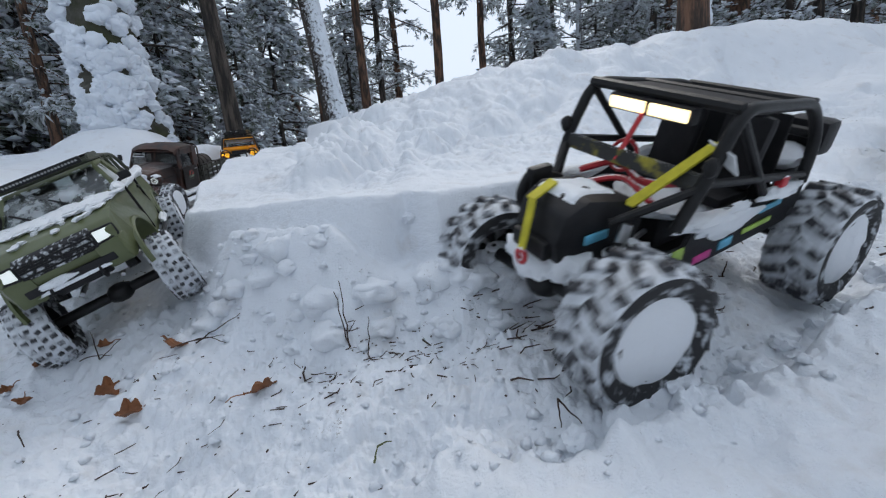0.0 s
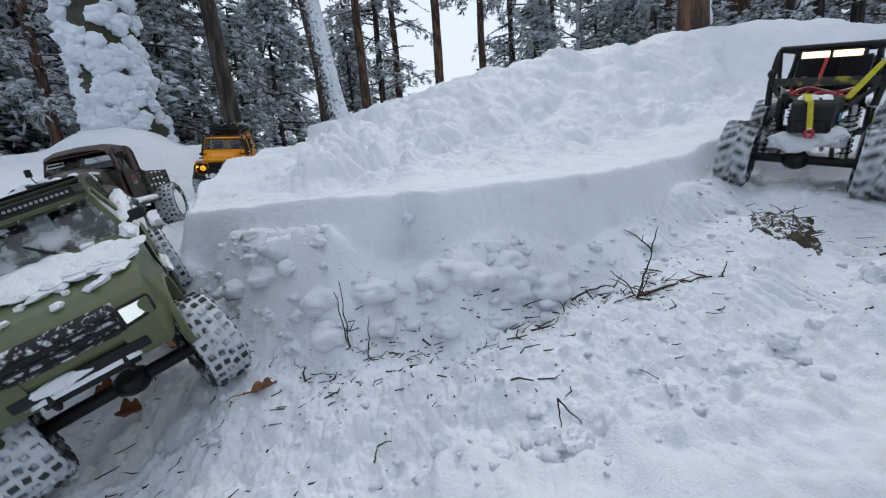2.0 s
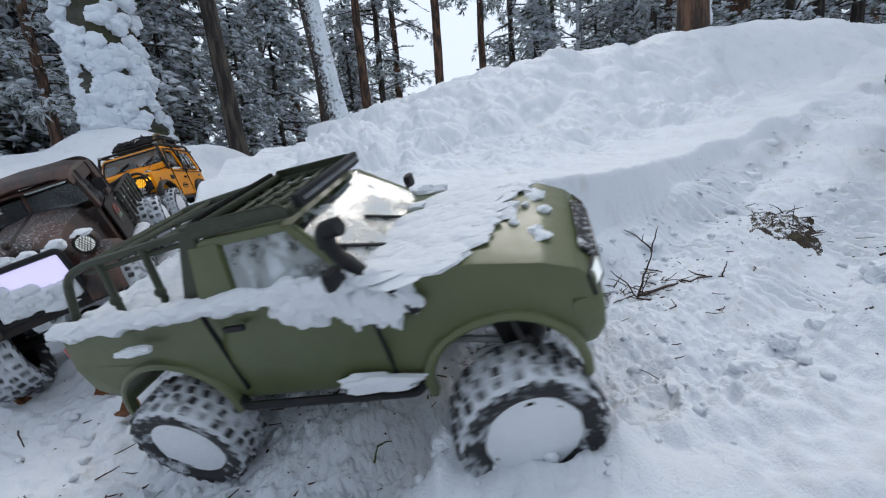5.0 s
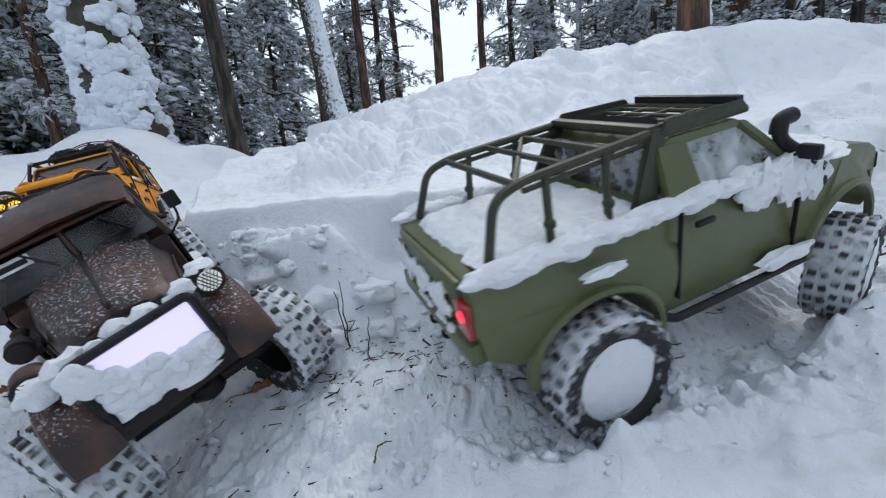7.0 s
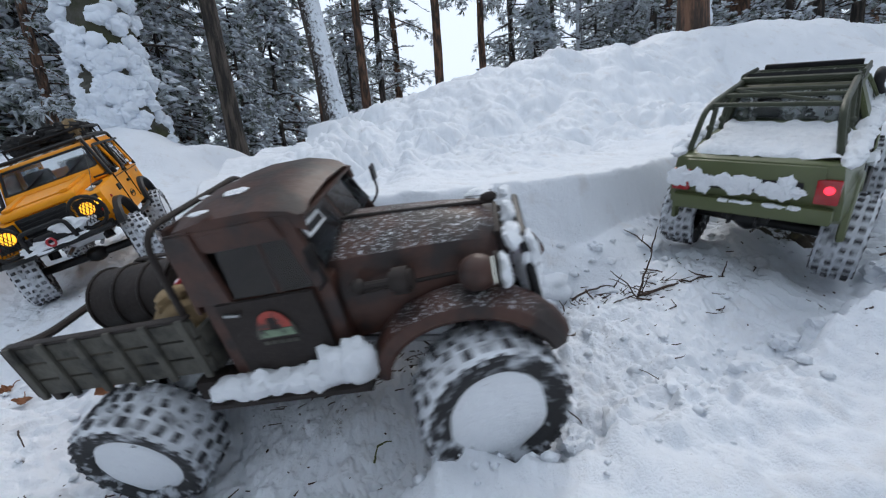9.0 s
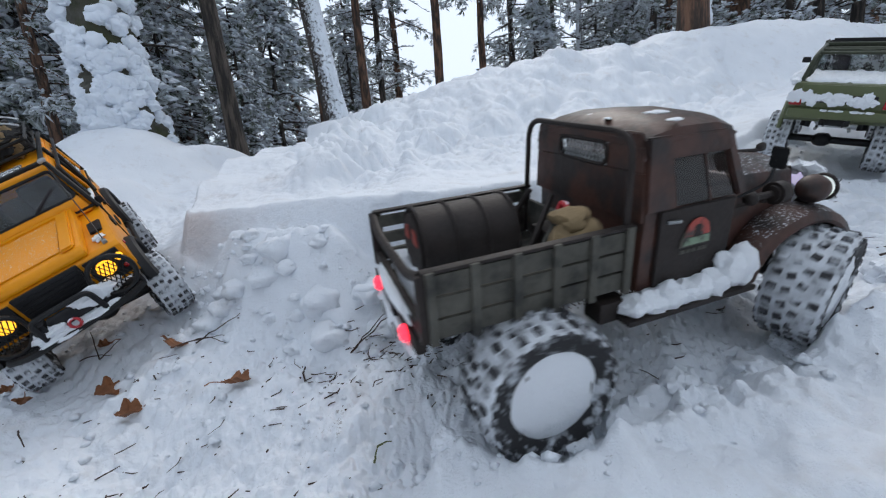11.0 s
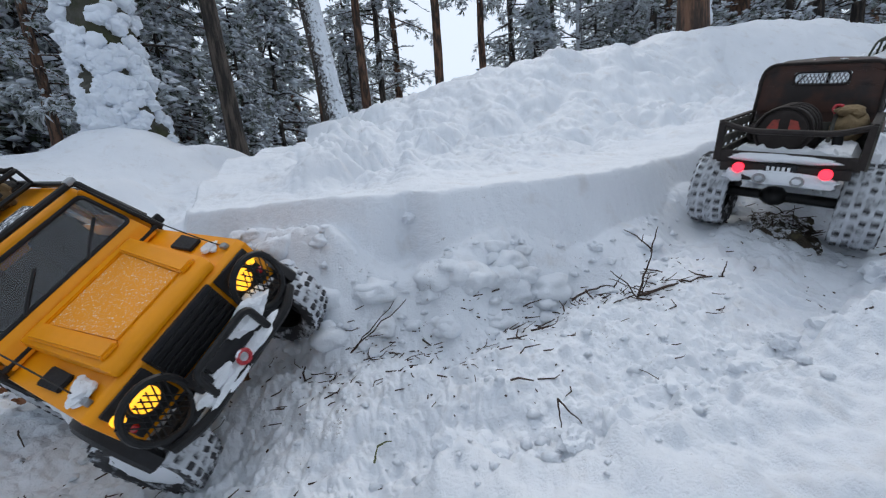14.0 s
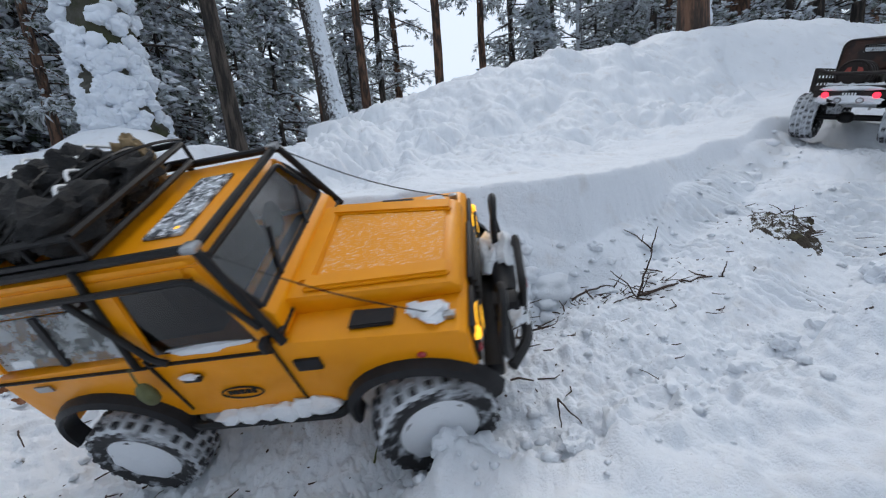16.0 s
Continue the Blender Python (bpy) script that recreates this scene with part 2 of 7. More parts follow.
def box(cx, cy, cz, sx, sy, sz, bevel=0.002, rot=None, seg=2):
    bm = bmesh.new()
    bmesh.ops.create_cube(bm, size=1.0, matrix=Matrix.Diagonal((sx, sy, sz, 1)))
    if bevel > 0:
        bmesh.ops.bevel(bm, geom=bm.edges[:], offset=min(bevel, 0.45 * min(sx, sy, sz)), segments=seg, affect="EDGES", profile=0.6)
    m = Matrix.Translation((cx, cy, cz))
    if rot:
        m = m @ Euler([radians(a) for a in rot]).to_matrix().to_4x4()
    bmesh.ops.transform(bm, matrix=m, verts=bm.verts[:])
    return bm


def prism(profile, y0, y1, bevel=0.003, taper=None):
    """A side profile of (x, z) points, from y0 to y1. taper(x, z) gives the factor on y."""
    bm = bmesh.new()
    rings = []
    for y in (y0, y1):
        rings.append([bm.verts.new((x, y * (taper(x, z) if taper else 1), z)) for x, z in profile])
    n = len(profile)
    bm.faces.new(rings[0])
    bm.faces.new(rings[1][::-1])
    for i in range(n):
        bm.faces.new((rings[0][i], rings[1][i], rings[1][(i + 1) % n], rings[0][(i + 1) % n]))
    bmesh.ops.recalc_face_normals(bm, faces=bm.faces[:])
    if bevel > 0:
        bmesh.ops.bevel(bm, geom=bm.edges[:], offset=bevel, segments=2, affect="EDGES", profile=0.6, clamp_overlap=True)
    return bm


def slab(corners, thick, bevel=0.0):
    """A plate through the given corners, thickened to both sides of its plane."""
    cs = [Vector(c) for c in corners]
    nrm = (cs[1] - cs[0]).cross(cs[2] - cs[0]).normalized() * thick / 2
    bm = bmesh.new()
    a = [bm.verts.new(c + nrm) for c in cs]
    b = [bm.verts.new(c - nrm) for c in cs]
    n = len(cs)
    bm.faces.new(a)
    bm.faces.new(b[::-1])
    for i in range(n):
        bm.faces.new((a[i], b[i], b[(i + 1) % n], a[(i + 1) % n]))
    bmesh.ops.recalc_face_normals(bm, faces=bm.faces[:])
    if bevel > 0:
        bmesh.ops.bevel(bm, geom=bm.edges[:], offset=bevel, segments=2, affect="EDGES", clamp_overlap=True)
    return bm


def tube(points, radius, sides=8, closed=False, taper=None):
    """A round bar along points; taper: radius factor at the far end."""
    pts = [Vector(p) for p in points]
    bm = bmesh.new()
    rings = []
    n = len(pts)
    ref = None
    for i, p in enumerate(pts):
        a = pts[(i - 1) % n] if (closed or i > 0) else pts[0]
        b = pts[(i + 1) % n] if (closed or i < n - 1) else pts[-1]
        d = (b - a).normalized()
        if ref is None:
            ref = Vector((0, 0, 1)) if abs(d.z) < 0.9 else Vector((1, 0, 0))
        u = d.cross(ref).normalized()
        v = u.cross(d).normalized()
        ref = v
        r = radius if taper is None else radius * (1 + (taper - 1) * i / max(1, n - 1))
        rings.append([bm.verts.new(p + (u * math.cos(k) + v * math.sin(k)) * r) for k in (2 * math.pi * j / sides for j in range(sides))])
    for i in range(n if closed else n - 1):
        r0, r1 = rings[i], rings[(i + 1) % n]
        for j in range(sides):
            bm.faces.new((r0[j], r0[(j + 1) % sides], r1[(j + 1) % sides], r1[j]))
    if not closed:
        bm.faces.new(rings[0][::-1])
        bm.faces.new(rings[-1])
    bmesh.ops.recalc_face_normals(bm, faces=bm.faces[:])
    return bm


def arc(points, bend=0.012, steps=4):
    """Points with rounded corners, for bent tube."""
    pts = [Vector(p) for p in points]
    out = [pts[0]]
    for a, b, c in zip(pts, pts[1:], pts[2:]):
        r = min(bend, (a - b).length * 0.45, (c - b).length * 0.45)
        p, q = b + (a - b).normalized() * r, b + (c - b).normalized() * r
        for k in range(steps + 1):
            t = k / steps
            out.append(p * (1 - t) ** 2 + b * 2 * t * (1 - t) + q * t * t)
    out.append(pts[-1])
    return out


def cyl(center, axis, radius, length, sides=20, bevel=0.001, r2=None):
    bm = bmesh.new()
    bmesh.ops.create_cone(bm, cap_ends=True, segments=sides, radius1=radius, radius2=radius if r2 is None else r2, depth=length)
    if bevel > 0:
        es = [e for e in bm.edges if len(e.link_faces) == 2 and any(len(f.verts) > 4 for f in e.link_faces)]
        bmesh.ops.bevel(bm, geom=es, offset=bevel, segments=2, affect="EDGES")
    q = Vector((0, 0, 1)).rotation_difference(Vector(axis)).to_matrix().to_4x4()
    bmesh.ops.transform(bm, matrix=Matrix.Translation(center) @ q, verts=bm.verts[:])
    return bm


def lump(cx, cy, cz, sx, sy, sz, seed=0, rough=0.25, sub=3, rot=0.0, scale=2.6):
    """An uneven clod: a ball pushed in and out."""
    bm = bmesh.new()
    bmesh.ops.create_icosphere(bm, subdivisions=sub, radius=1.0)
    o = Vector((seed * 3.71, seed * 1.37, seed * 2.11))
    for v in bm.verts:
        p = v.co.copy()
        k = 1 + rough * (noise.noise(p * scale * 0.5 + o) * 1.3 + 0.6 * noise.noise(p * scale + o) + 0.35 * noise.noise(p * scale * 2.3 + o))
        v.co = p * k
    m = Matrix.Translation((cx, cy, cz)) @ Euler((0, 0, rot)).to_matrix().to_4x4() @ Matrix.Diagonal((sx, sy, sz, 1))
    bmesh.ops.transform(bm, matrix=m, verts=bm.verts[:])
    return bm


def drift(x0, x1, y0, y1, z, height, seed=0, cell=0.006, follow=None, cover=0.0, grit=1.0):
    """A patch of lying snow with a ragged outline on a surface z (or follow(x, y)); height at its middle."""
    bm = bmesh.new()
    nx, ny = max(4, int((x1 - x0) / cell)), max(4, int((y1 - y0) / cell))
    o = Vector((seed * 5.3, seed * 2.9, seed))
    grid = {}
    for i in range(nx + 1):
        for j in range(ny + 1):
            u, w = i / nx, j / ny
            x, y = x0 + (x1 - x0) * u, y0 + (y1 - y0) * w
            edge = min(u, 1 - u, 0.5) * 2 * min(1, (x1 - x0) / 0.05), min(w, 1 - w, 0.5) * 2 * min(1, (y1 - y0) / 0.05)
            e = min(1.0, min(edge) * 2.6)
            k = noise.noise(Vector((x * 22, y * 22, 0)) * grit + o) * 0.75 + noise.noise(Vector((x * 60, y * 60, 3)) * grit + o) * 0.35 * grit
            lv = e * 1.25 - 0.55 + k * 0.9 + cover
            h = height * max(0.0, min(1.0, lv * 1.6)) ** 0.6 * (0.8 + 0.4 * noise.noise(Vector((x * 90, y * 90, 7)) + o)) if lv > 0 else -1
            grid[i, j] = (x, y, h)
    vs = {}

    def vert(i, j):
        if (i, j) not in vs:
            x, y, h = grid[i, j]
            vs[i, j] = bm.verts.new((x, y, (follow(x, y) if follow else z) + (h if h > 0 else -0.002)))
        return vs[i, j]
    for i in range(nx):
        for j in range(ny):
            if any(grid[a, b][2] > 0 for a, b in ((i, j), (i + 1, j), (i + 1, j + 1), (i, j + 1))):
                bm.faces.new((vert(i, j), vert(i + 1, j), vert(i + 1, j + 1), vert(i, j + 1)))
    return bm
# ---- ground ----
# the trail's middle: x, y, z, tilt towards the camera in degrees, heading
TRAIL = [(-1.13, 2.57, .295, 0, -70), (-1.02, 2.22, .275, 0, -76), (-.95, 1.85, .235, 0, -80), (-.90, 1.5, .195, 4, -80),
         (-.85, 1.2, .175, 8, -76), (-.77, .98, .15, 12, -68), (-.67, .80, .12, 16, -58), (-.56, .67, .08, 19, -50),
         (-.45, .585, .058, 20, -42), (-.33, .50, .05, 20, -32), (-.2, .455, .058, 18, -18), (-.05, .44, .075, 15, -3)]
TRAIL += [(.1, .44, .086, 13, 8), (.24, .475, .1, 12, 22), (.4, .59, .122, 12, 34), (.58, .72, .15, 11, 39), (.8, .92, .195, 10, 41),
          (1.05, 1.15, .25, 11, 38), (1.35, 1.38, .32, 13, 33), (1.75, 1.65, .4, 13, 27), (2.2, 1.87, .48, 13, 24), (3.0, 2.2, .6, 10, 22), (3.9, 2.5, .70, 5, 20)]
# knolls and hollows beyond the trail
KNOLLS = [(-1.75, 2.6, .60), (-2.3, 2.2, .50), (-1.43, 2.7, .50), (-1.45, 3.3, .44), (-1.35, 1.6, .36), (-1.9, 1.5, .44), (-1.5, 4.5, .36),
          (-3.5, 4.0, .5), (-6, 8, .3), (0, 9, .2), (-1.1, .9, .20), (-1.0, .4, .05), (-2.5, .8, .3), (0, 0, .02), (.6, .1, .05), (1.3, .6, .16), (2.2, 1.0, .36), (-.6, .1, -.02), (0, -2, 0), (3, -1, .2), (-3, -1, .1)]
# the crest of the snow bank and the slope up to it
CREST = [(-.91, 2.43, .44), (-.6, 2.84, .61), (-.22, 2.79, .69), (.15, 2.9, .79), (.53, 2.95, .85), (.91, 2.96, .91), (1.75, 3.14, 1.02), (2.3, 3.3, 1.07),
         (2.75, 3.25, 1.04), (3.3, 3.05, .97), (4.2, 3.0, .92), (2.6, 4.5, .98), (1.0, 4.3, .80), (0, 4.2, .62), (5, 5, 1.0)]
FOOT = [(-.52, .84, .243), (-.378, .77, .247), (-.247, .69, .258), (-.139, .625, .268), (-.03, .63, .258), (.105, .65, .264), (.229, .69, .264),
        (.435, .89, .272), (.746, 1.11, .30), (1.09, 1.34, .357), (1.5, 1.66, .415), (2.0, 2.0, .50), (3.0, 2.45, .66), (-.60, 1.12, .305), (-.68, 1.5, .375), (-.72, 1.9, .42)]
# outline of the shovelled bank in plan
WALL = [(-.505, .785), (-.375, .702), (-.251, .622), (-.112, .557), (.005, .548), (.09, .587), (.226, .626), (.458, .81), (.73, 1.05), (1.053, 1.30),
        (1.481, 1.60), (2.0, 1.92), (3.0, 2.38), (5.0, 3.0), (6, 7), (-.6, 5.5), (-.82, 3.2), (-.80, 2.5), (-.76, 2.0), (-.72, 1.5), (-.66, 1.15), (-.565, .90)]
# edge of the near berm that the wheels leave
BERM = [(-.30, .25), (-.16, .288), (-.06, .302), (.023, .318), (.06, .300), (.10, .312), (.15, .335), (.20, .342), (.297, .378), (.402, .42), (.537, .482), (.8, .66), (1.2, .95), (1.9, 1.35), (3.0, 1.8)]

# the deep rut on the low side of the bend
DEEP_RUT = [(-.56, .56), (-.44, .475), (-.30, .395), (-.18, .355), (-.06, .34)]
# and the one under the bank
HIGH_RUT = [(-.22, .535), (-.10, .510), (0, .510), (.10, .540), (.20, .595)]


def hash_noise(x, y, s):
    i, j = np.floor(x).astype(np.int64), np.floor(y).astype(np.int64)
    u, v = x - i, y - j
    u, v = u * u * (3 - 2 * u), v * v * (3 - 2 * v)

    def h(a, b):
        n = (a * 374761393 + b * 668265263 + s * 974634667) & 0x7FFFFFFF
        n = ((n ^ (n >> 13)) * 1274126177) & 0x7FFFFFFF
        return ((n ^ (n >> 16)) & 0xFFFF) / 32767.5 - 1
    return (h(i, j) * (1 - u) + h(i + 1, j) * u) * (1 - v) + (h(i, j + 1) * (1 - u) + h(i + 1, j + 1) * u) * v


def fbm(x, y, scale, s, octaves=4, gain=0.5):
    t, a = 0, 1.0
    for k in range(octaves):
        c, sn = math.cos(k * 0.7), math.sin(k * 0.7)
        t = t + a * hash_noise((x * c - y * sn) * scale + 17.3 * k, (x * sn + y * c) * scale - 9.1 * k, s + k)
        a, scale = a * gain, scale * 2.03
    return t


def billow(x, y, scale, s, octaves=3, gain=0.5):
    """Puffy heaps: rounded tops with creases between."""
    t, a = 0, 1.0
    for k in range(octaves):
        c, sn = math.cos(k * 1.1 + .4), math.sin(k * 1.1 + .4)
        t = t + a * np.abs(hash_noise((x * c - y * sn) * scale + 5.3 * k, (x * sn + y * c) * scale - 3.1 * k, s + k))
        a, scale = a * gain, scale * 2.1
    return t


def trail_z(x, y):
    num = den = 0
    for a, b, c, tilt, hd in TRAIL:
        dx, dy = x - a, y - b
        side = np.clip(-math.sin(radians(hd)) * dx + math.cos(radians(hd)) * dy, -.25, .25)
        w = 1 / (dx * dx + dy * dy + .0025) ** 2.5
        num, den = num + w * (c + math.tan(radians(tilt)) * side), den + w
    for a, b, c in KNOLLS:
        w = 1 / ((x - a) ** 2 + (y - b) ** 2 + .01) ** 2.5
        num, den = num + w * c, den + w
    return num / den - .024 * np.exp(-(line_distance(x, y, DEEP_RUT) / .055) ** 2) - .020 * np.exp(-(line_distance(x, y, HIGH_RUT) / .050) ** 2)


def bank_z(x, y):
    num = den = 0
    for a, b, c in CREST + FOOT:
        w = 1 / ((x - a) ** 2 + (y - b) ** 2 + .02) ** 2
        num, den = num + w * c, den + w
    return num / den


def line_distance(x, y, pts, closed=False):
    best = np.full(np.shape(x), 1e9)
    n = len(pts)
    for k in range(n if closed else n - 1):
        (ax, ay), (bx, by) = pts[k], pts[(k + 1) % n]
        ex, ey = bx - ax, by - ay
        t = np.clip(((x - ax) * ex + (y - ay) * ey) / (ex * ex + ey * ey), 0, 1)
        best = np.minimum(best, np.hypot(x - ax - t * ex, y - ay - t * ey))
    return best


def along(x, y, pts):
    """Distance to a line of points, and the length run along it."""
    best, run, at = np.full(np.shape(x), 1e9), 0.0, np.zeros(np.shape(x))
    for (ax, ay), (bx, by) in zip(pts, pts[1:]):
        ex, ey = bx - ax, by - ay
        ln = math.hypot(ex, ey)
        t = np.clip(((x - ax) * ex + (y - ay) * ey) / (ln * ln), 0, 1)
        d = np.hypot(x - ax - t * ex, y - ay - t * ey)
        at = np.where(d < best, run + t * ln, at)
        best = np.minimum(best, d)
        run += ln
    return best, at


def inside(x, y, pts):
    odd = np.zeros(np.shape(x), bool)
    n = len(pts)
    for k in range(n):
        (ax, ay), (bx, by) = pts[k], pts[(k + 1) % n]
        cross = ((ay > y) != (by > y)) & (x < (bx - ax) * (y - ay) / ((by - ay) if by != ay else 1e-9) + ax)
        odd ^= cross
    return odd


def smooth(a, b, v):
    t = np.clip((v - a) / (b - a), 0, 1)
    return t * t * (3 - 2 * t)


def ground_z(x, y, fine=True):
    x, y = np.asarray(x, float), np.asarray(y, float)
    low = trail_z(x, y)
    far = np.hypot(x, y)
    # chewed snow on the trail
    from_mid, run = along(x, y, [p[:2] for p in TRAIL])
    churn = 1 - smooth(.10, .26, from_mid)
    rut = np.exp(-((from_mid - .10) / .050) ** 2)
    low = low - (.010 + .014 * smooth(2.7, 3.2, run)) * rut * smooth(.2, .8, .6 + fbm(x, y, 6, 60, 2))
    wd = line_distance(x, y, WALL, True)
    sd = np.where(inside(x, y, WALL), wd, -wd)
    churn = churn * smooth(.015, .085, -sd)
    if fine:
        tread = np.clip(1.6 * np.sin(run / .021 * 2 * math.pi + 60 * from_mid + 2 * fbm(x, y, 12, 7, 2)), -1, 1)
        low = low + (.0048 + .0100 * smooth(2.8, 3.2, run)) * rut * tread * smooth(-.35, .35, fbm(x, y, 7, 9, 2) + .5 * smooth(3.0, 3.4, run)) + churn * (1 - .55 * rut * smooth(2.9, 3.3, run)) * (.0050 * fbm(x, y, 26, 3, 4, .60) + .0085 * billow(x, y, 40, 5, 3, .62) - .005) + (1 - churn) * (.010 * fbm(x, y, 7, 13, 3, .42)) + .035 * smooth(1.2, 3, far) * fbm(x, y, 1.6, 71, 3)
    # near berm of thrown-up snow
    bd = line_distance(x, y, BERM)
    poly = BERM + [(3.0, -1.0), (-.9, -1.0), (-.5, .1)]
    near = inside(x, y, poly)
    sd = np.where(near, bd, -bd) + .016 * fbm(x, y, 24, 31, 3)
    low = low + smooth(-.012, .035, sd) * (.036 + .016 * fbm(x, y, 18, 37, 3) + .012 * fbm(x, y, 7, 41, 2)) * (1 - smooth(.15, .5, bd) * .5) * smooth(-.24, -.03, x)
    # the cut bank: a crisp upright lip over a slope of fallen lumps
    sd = np.where(inside(x, y, WALL), wd, -wd)
    edge = sd
    if fine:
        notch = np.exp(-((x + .052) / .022) ** 2) * (y < .75)
        edge = sd + .016 * fbm(x, y, 6.5, 53, 2) - .030 * notch
        sd = sd + .012 * fbm(x, y, 6, 59, 2)
    top = bank_z(x, y)
    if fine:
        patch = (.42 + .58 * smooth(-.4, .1, fbm(x, y, 1.5, 69, 2))) * smooth(.10, .45, wd)
        top = top + patch * (.145 * billow(x, y, 6.0, 61, 4, .48) * (1 - .7 * smooth(1.9, 2.7, y)) - .058 + .022 * smooth(1.9, 2.7, y)) + .0018 * fbm(x, y, 45, 73, 2) + .010 * fbm(x, y, 6, 74, 2) * smooth(0, .2, wd)
    # fallen snow heaped against the face, in two mounds beside a deep notch
    mound = np.exp(-np.abs((x + .235) / .150) ** 5) + .85 * np.exp(-np.abs((x - .060) / .095) ** 3)
    heap = np.clip(.88 * mound * (y < .9) + .12 + (.14 * fbm(x + .1, y, 7, 77, 2) if fine else 0), 0, 1)
    share = .15 + .55 * heap
    k = share * smooth(-.058 - .028 * heap, .010, sd) + (1 - share) * smooth(.013, .043, edge)
    z = low + (np.maximum(top, low + .004) - low) * np.clip(k, 0, 1)
    if fine:
        talus = np.exp(-((sd - .004) / .028) ** 2) * (far < 3)
        z = z + talus * (.20 + heap) * (.020 * billow(x, y, 13, 81, 3, .5) - .004)
    return z


def build_ground():
    rad = [0.10]
    while rad[-1] < 90:
        r = rad[-1]
        rad.append(r * (1.030 if r < .3 else 1.0052 if r < 1.25 else 1.0068 if r < 3.2 else 1.013 if r < 6 else 1.06))
    ang = list(np.linspace(radians(90 + 58), radians(90 - 58), 640)) + list(np.linspace(radians(32), radians(32 - 244), 62))[1:-1]
    R, A = np.meshgrid(rad, ang, indexing="ij")
    X, Y = R * np.cos(A), R * np.sin(A)
    Z = ground_z(X, Y)
    flat = smooth(7, 14, R)
    Z = Z * (1 - flat) + flat * (.35 + .25 * fbm(X, Y, .12, 91, 3))
    nr, na = X.shape
    idx = np.arange(nr * na).reshape(nr, na)
    q = np.stack([idx[:-1], np.roll(idx, -1, 1)[:-1], np.roll(idx, -1, 1)[1:], idx[1:]], -1).reshape(-1, 4)
    me = bpy.data.meshes.new("ground")
    verts = np.stack([X, Y, Z], -1).reshape(-1, 3)
    verts = np.vstack([verts, [[0, 0, float(Z[0].mean())]]])
    tri = [(nr * na, int(idx[0, (j + 1) % na]), int(idx[0, j])) for j in range(na)]
    me.from_pydata(verts.tolist(), [], [tuple(f[::-1]) for f in q.tolist()] + [t[::-1] for t in tri])
    me.materials.append(M["track_snow"])
    me.polygons.foreach_set("use_smooth", [True] * len(me.polygons))
    me.update()
    ob = new("ground", me)
    if me.polygons[0].normal.z < 0:
        me.flip_normals()
    return tagged(ob, "trampled white snow with a cut bank and wheel ruts", "snow", kind="structure")


build_ground()


def ground_at(x, y):
    return float(ground_z(np.array([x]), np.array([y]))[0])
# ---- wheels ----
def lathe(profile, sides=40):
    """A ring about the y axis; profile: (radius, y, material)."""
    bm = bmesh.new()
    rings = []
    for j in range(sides):
        a = 2 * math.pi * j / sides
        rings.append([bm.verts.new((r * math.sin(a), y, r * math.cos(a))) for r, y, _ in profile])
    for j in range(sides):
        a, b = rings[j], rings[(j + 1) % sides]
        for i in range(len(profile) - 1):
            f = bm.faces.new((a[i], b[i], b[i + 1], a[i + 1]))
            f.material_index = profile[i][2]
    bmesh.ops.recalc_face_normals(bm, faces=bm.faces[:])
    return bm


def lug_block(bm, angle, r, y, long, wide, high, yaw):
    m = Matrix.Rotation(angle, 4, "Y") @ Matrix.Translation((0, y, r)) @ Matrix.Rotation(yaw, 4, "Z")
    vs = []
    for z, k in ((-high * .6, 1.0), (high, .82)):
        for sx, sy in ((-1, -1), (1, -1), (1, 1), (-1, 1)):
            vs.append(bm.verts.new(m @ Vector((sx * long / 2 * k, sy * wide / 2 * k, z))))
    for f in ((4, 5, 6, 7), (0, 1, 5, 4), (1, 2, 6, 5), (2, 3, 7, 6), (3, 0, 4, 7)):
        bm.faces.new([vs[i] for i in f])


def tyre_mesh(r, w, style):
    h = w / 2
    prof = [(r * .56, -h * .70, 1), (r * .66, -h * .92, 1), (r * .80, -h * 1.0, 1), (r * .90, -h * .98, 0), (r * .955, -h * .78, 0), (r * .968, 0, 0),
            (r * .955, h * .78, 0), (r * .90, h * .98, 1), (r * .80, h * 1.0, 1), (r * .66, h * .92, 1), (r * .56, h * .70, 1)]
    if style == "carcass":
        return lathe(prof, 44)
    bm = bmesh.new()
    rnd = random.Random(int(r * 1e4))
    if style == "paddle":
        n = 17
        for k in range(n):
            a = 2 * math.pi * k / n
            lug_block(bm, a, r * .965, h * .46, r * .16, h * 1.02, r * .075, .42)
            lug_block(bm, a + math.pi / n, r * .965, -h * .46, r * .16, h * 1.02, r * .075, -.42)
    else:
        n = 24
        for k in range(n):
            a = 2 * math.pi * k / n
            j = rnd.uniform(-.02, .02)
            lug_block(bm, a + j, r * .965, h * .20, r * .11, h * .29, r * .05, .25)
            lug_block(bm, a + math.pi / n + j, r * .965, -h * .20, r * .11, h * .29, r * .05, -.25)
            for s in (1, -1):
                lug_block(bm, a + (math.pi / n if s < 0 else 0), r * .948, s * h * .66, r * .12, h * .34, r * .055, 0)
                lug_block(bm, a + (0 if s < 0 else math.pi / n), r * .875, s * h * .98, r * .10, h * .10, r * .05, 0)
    return bm


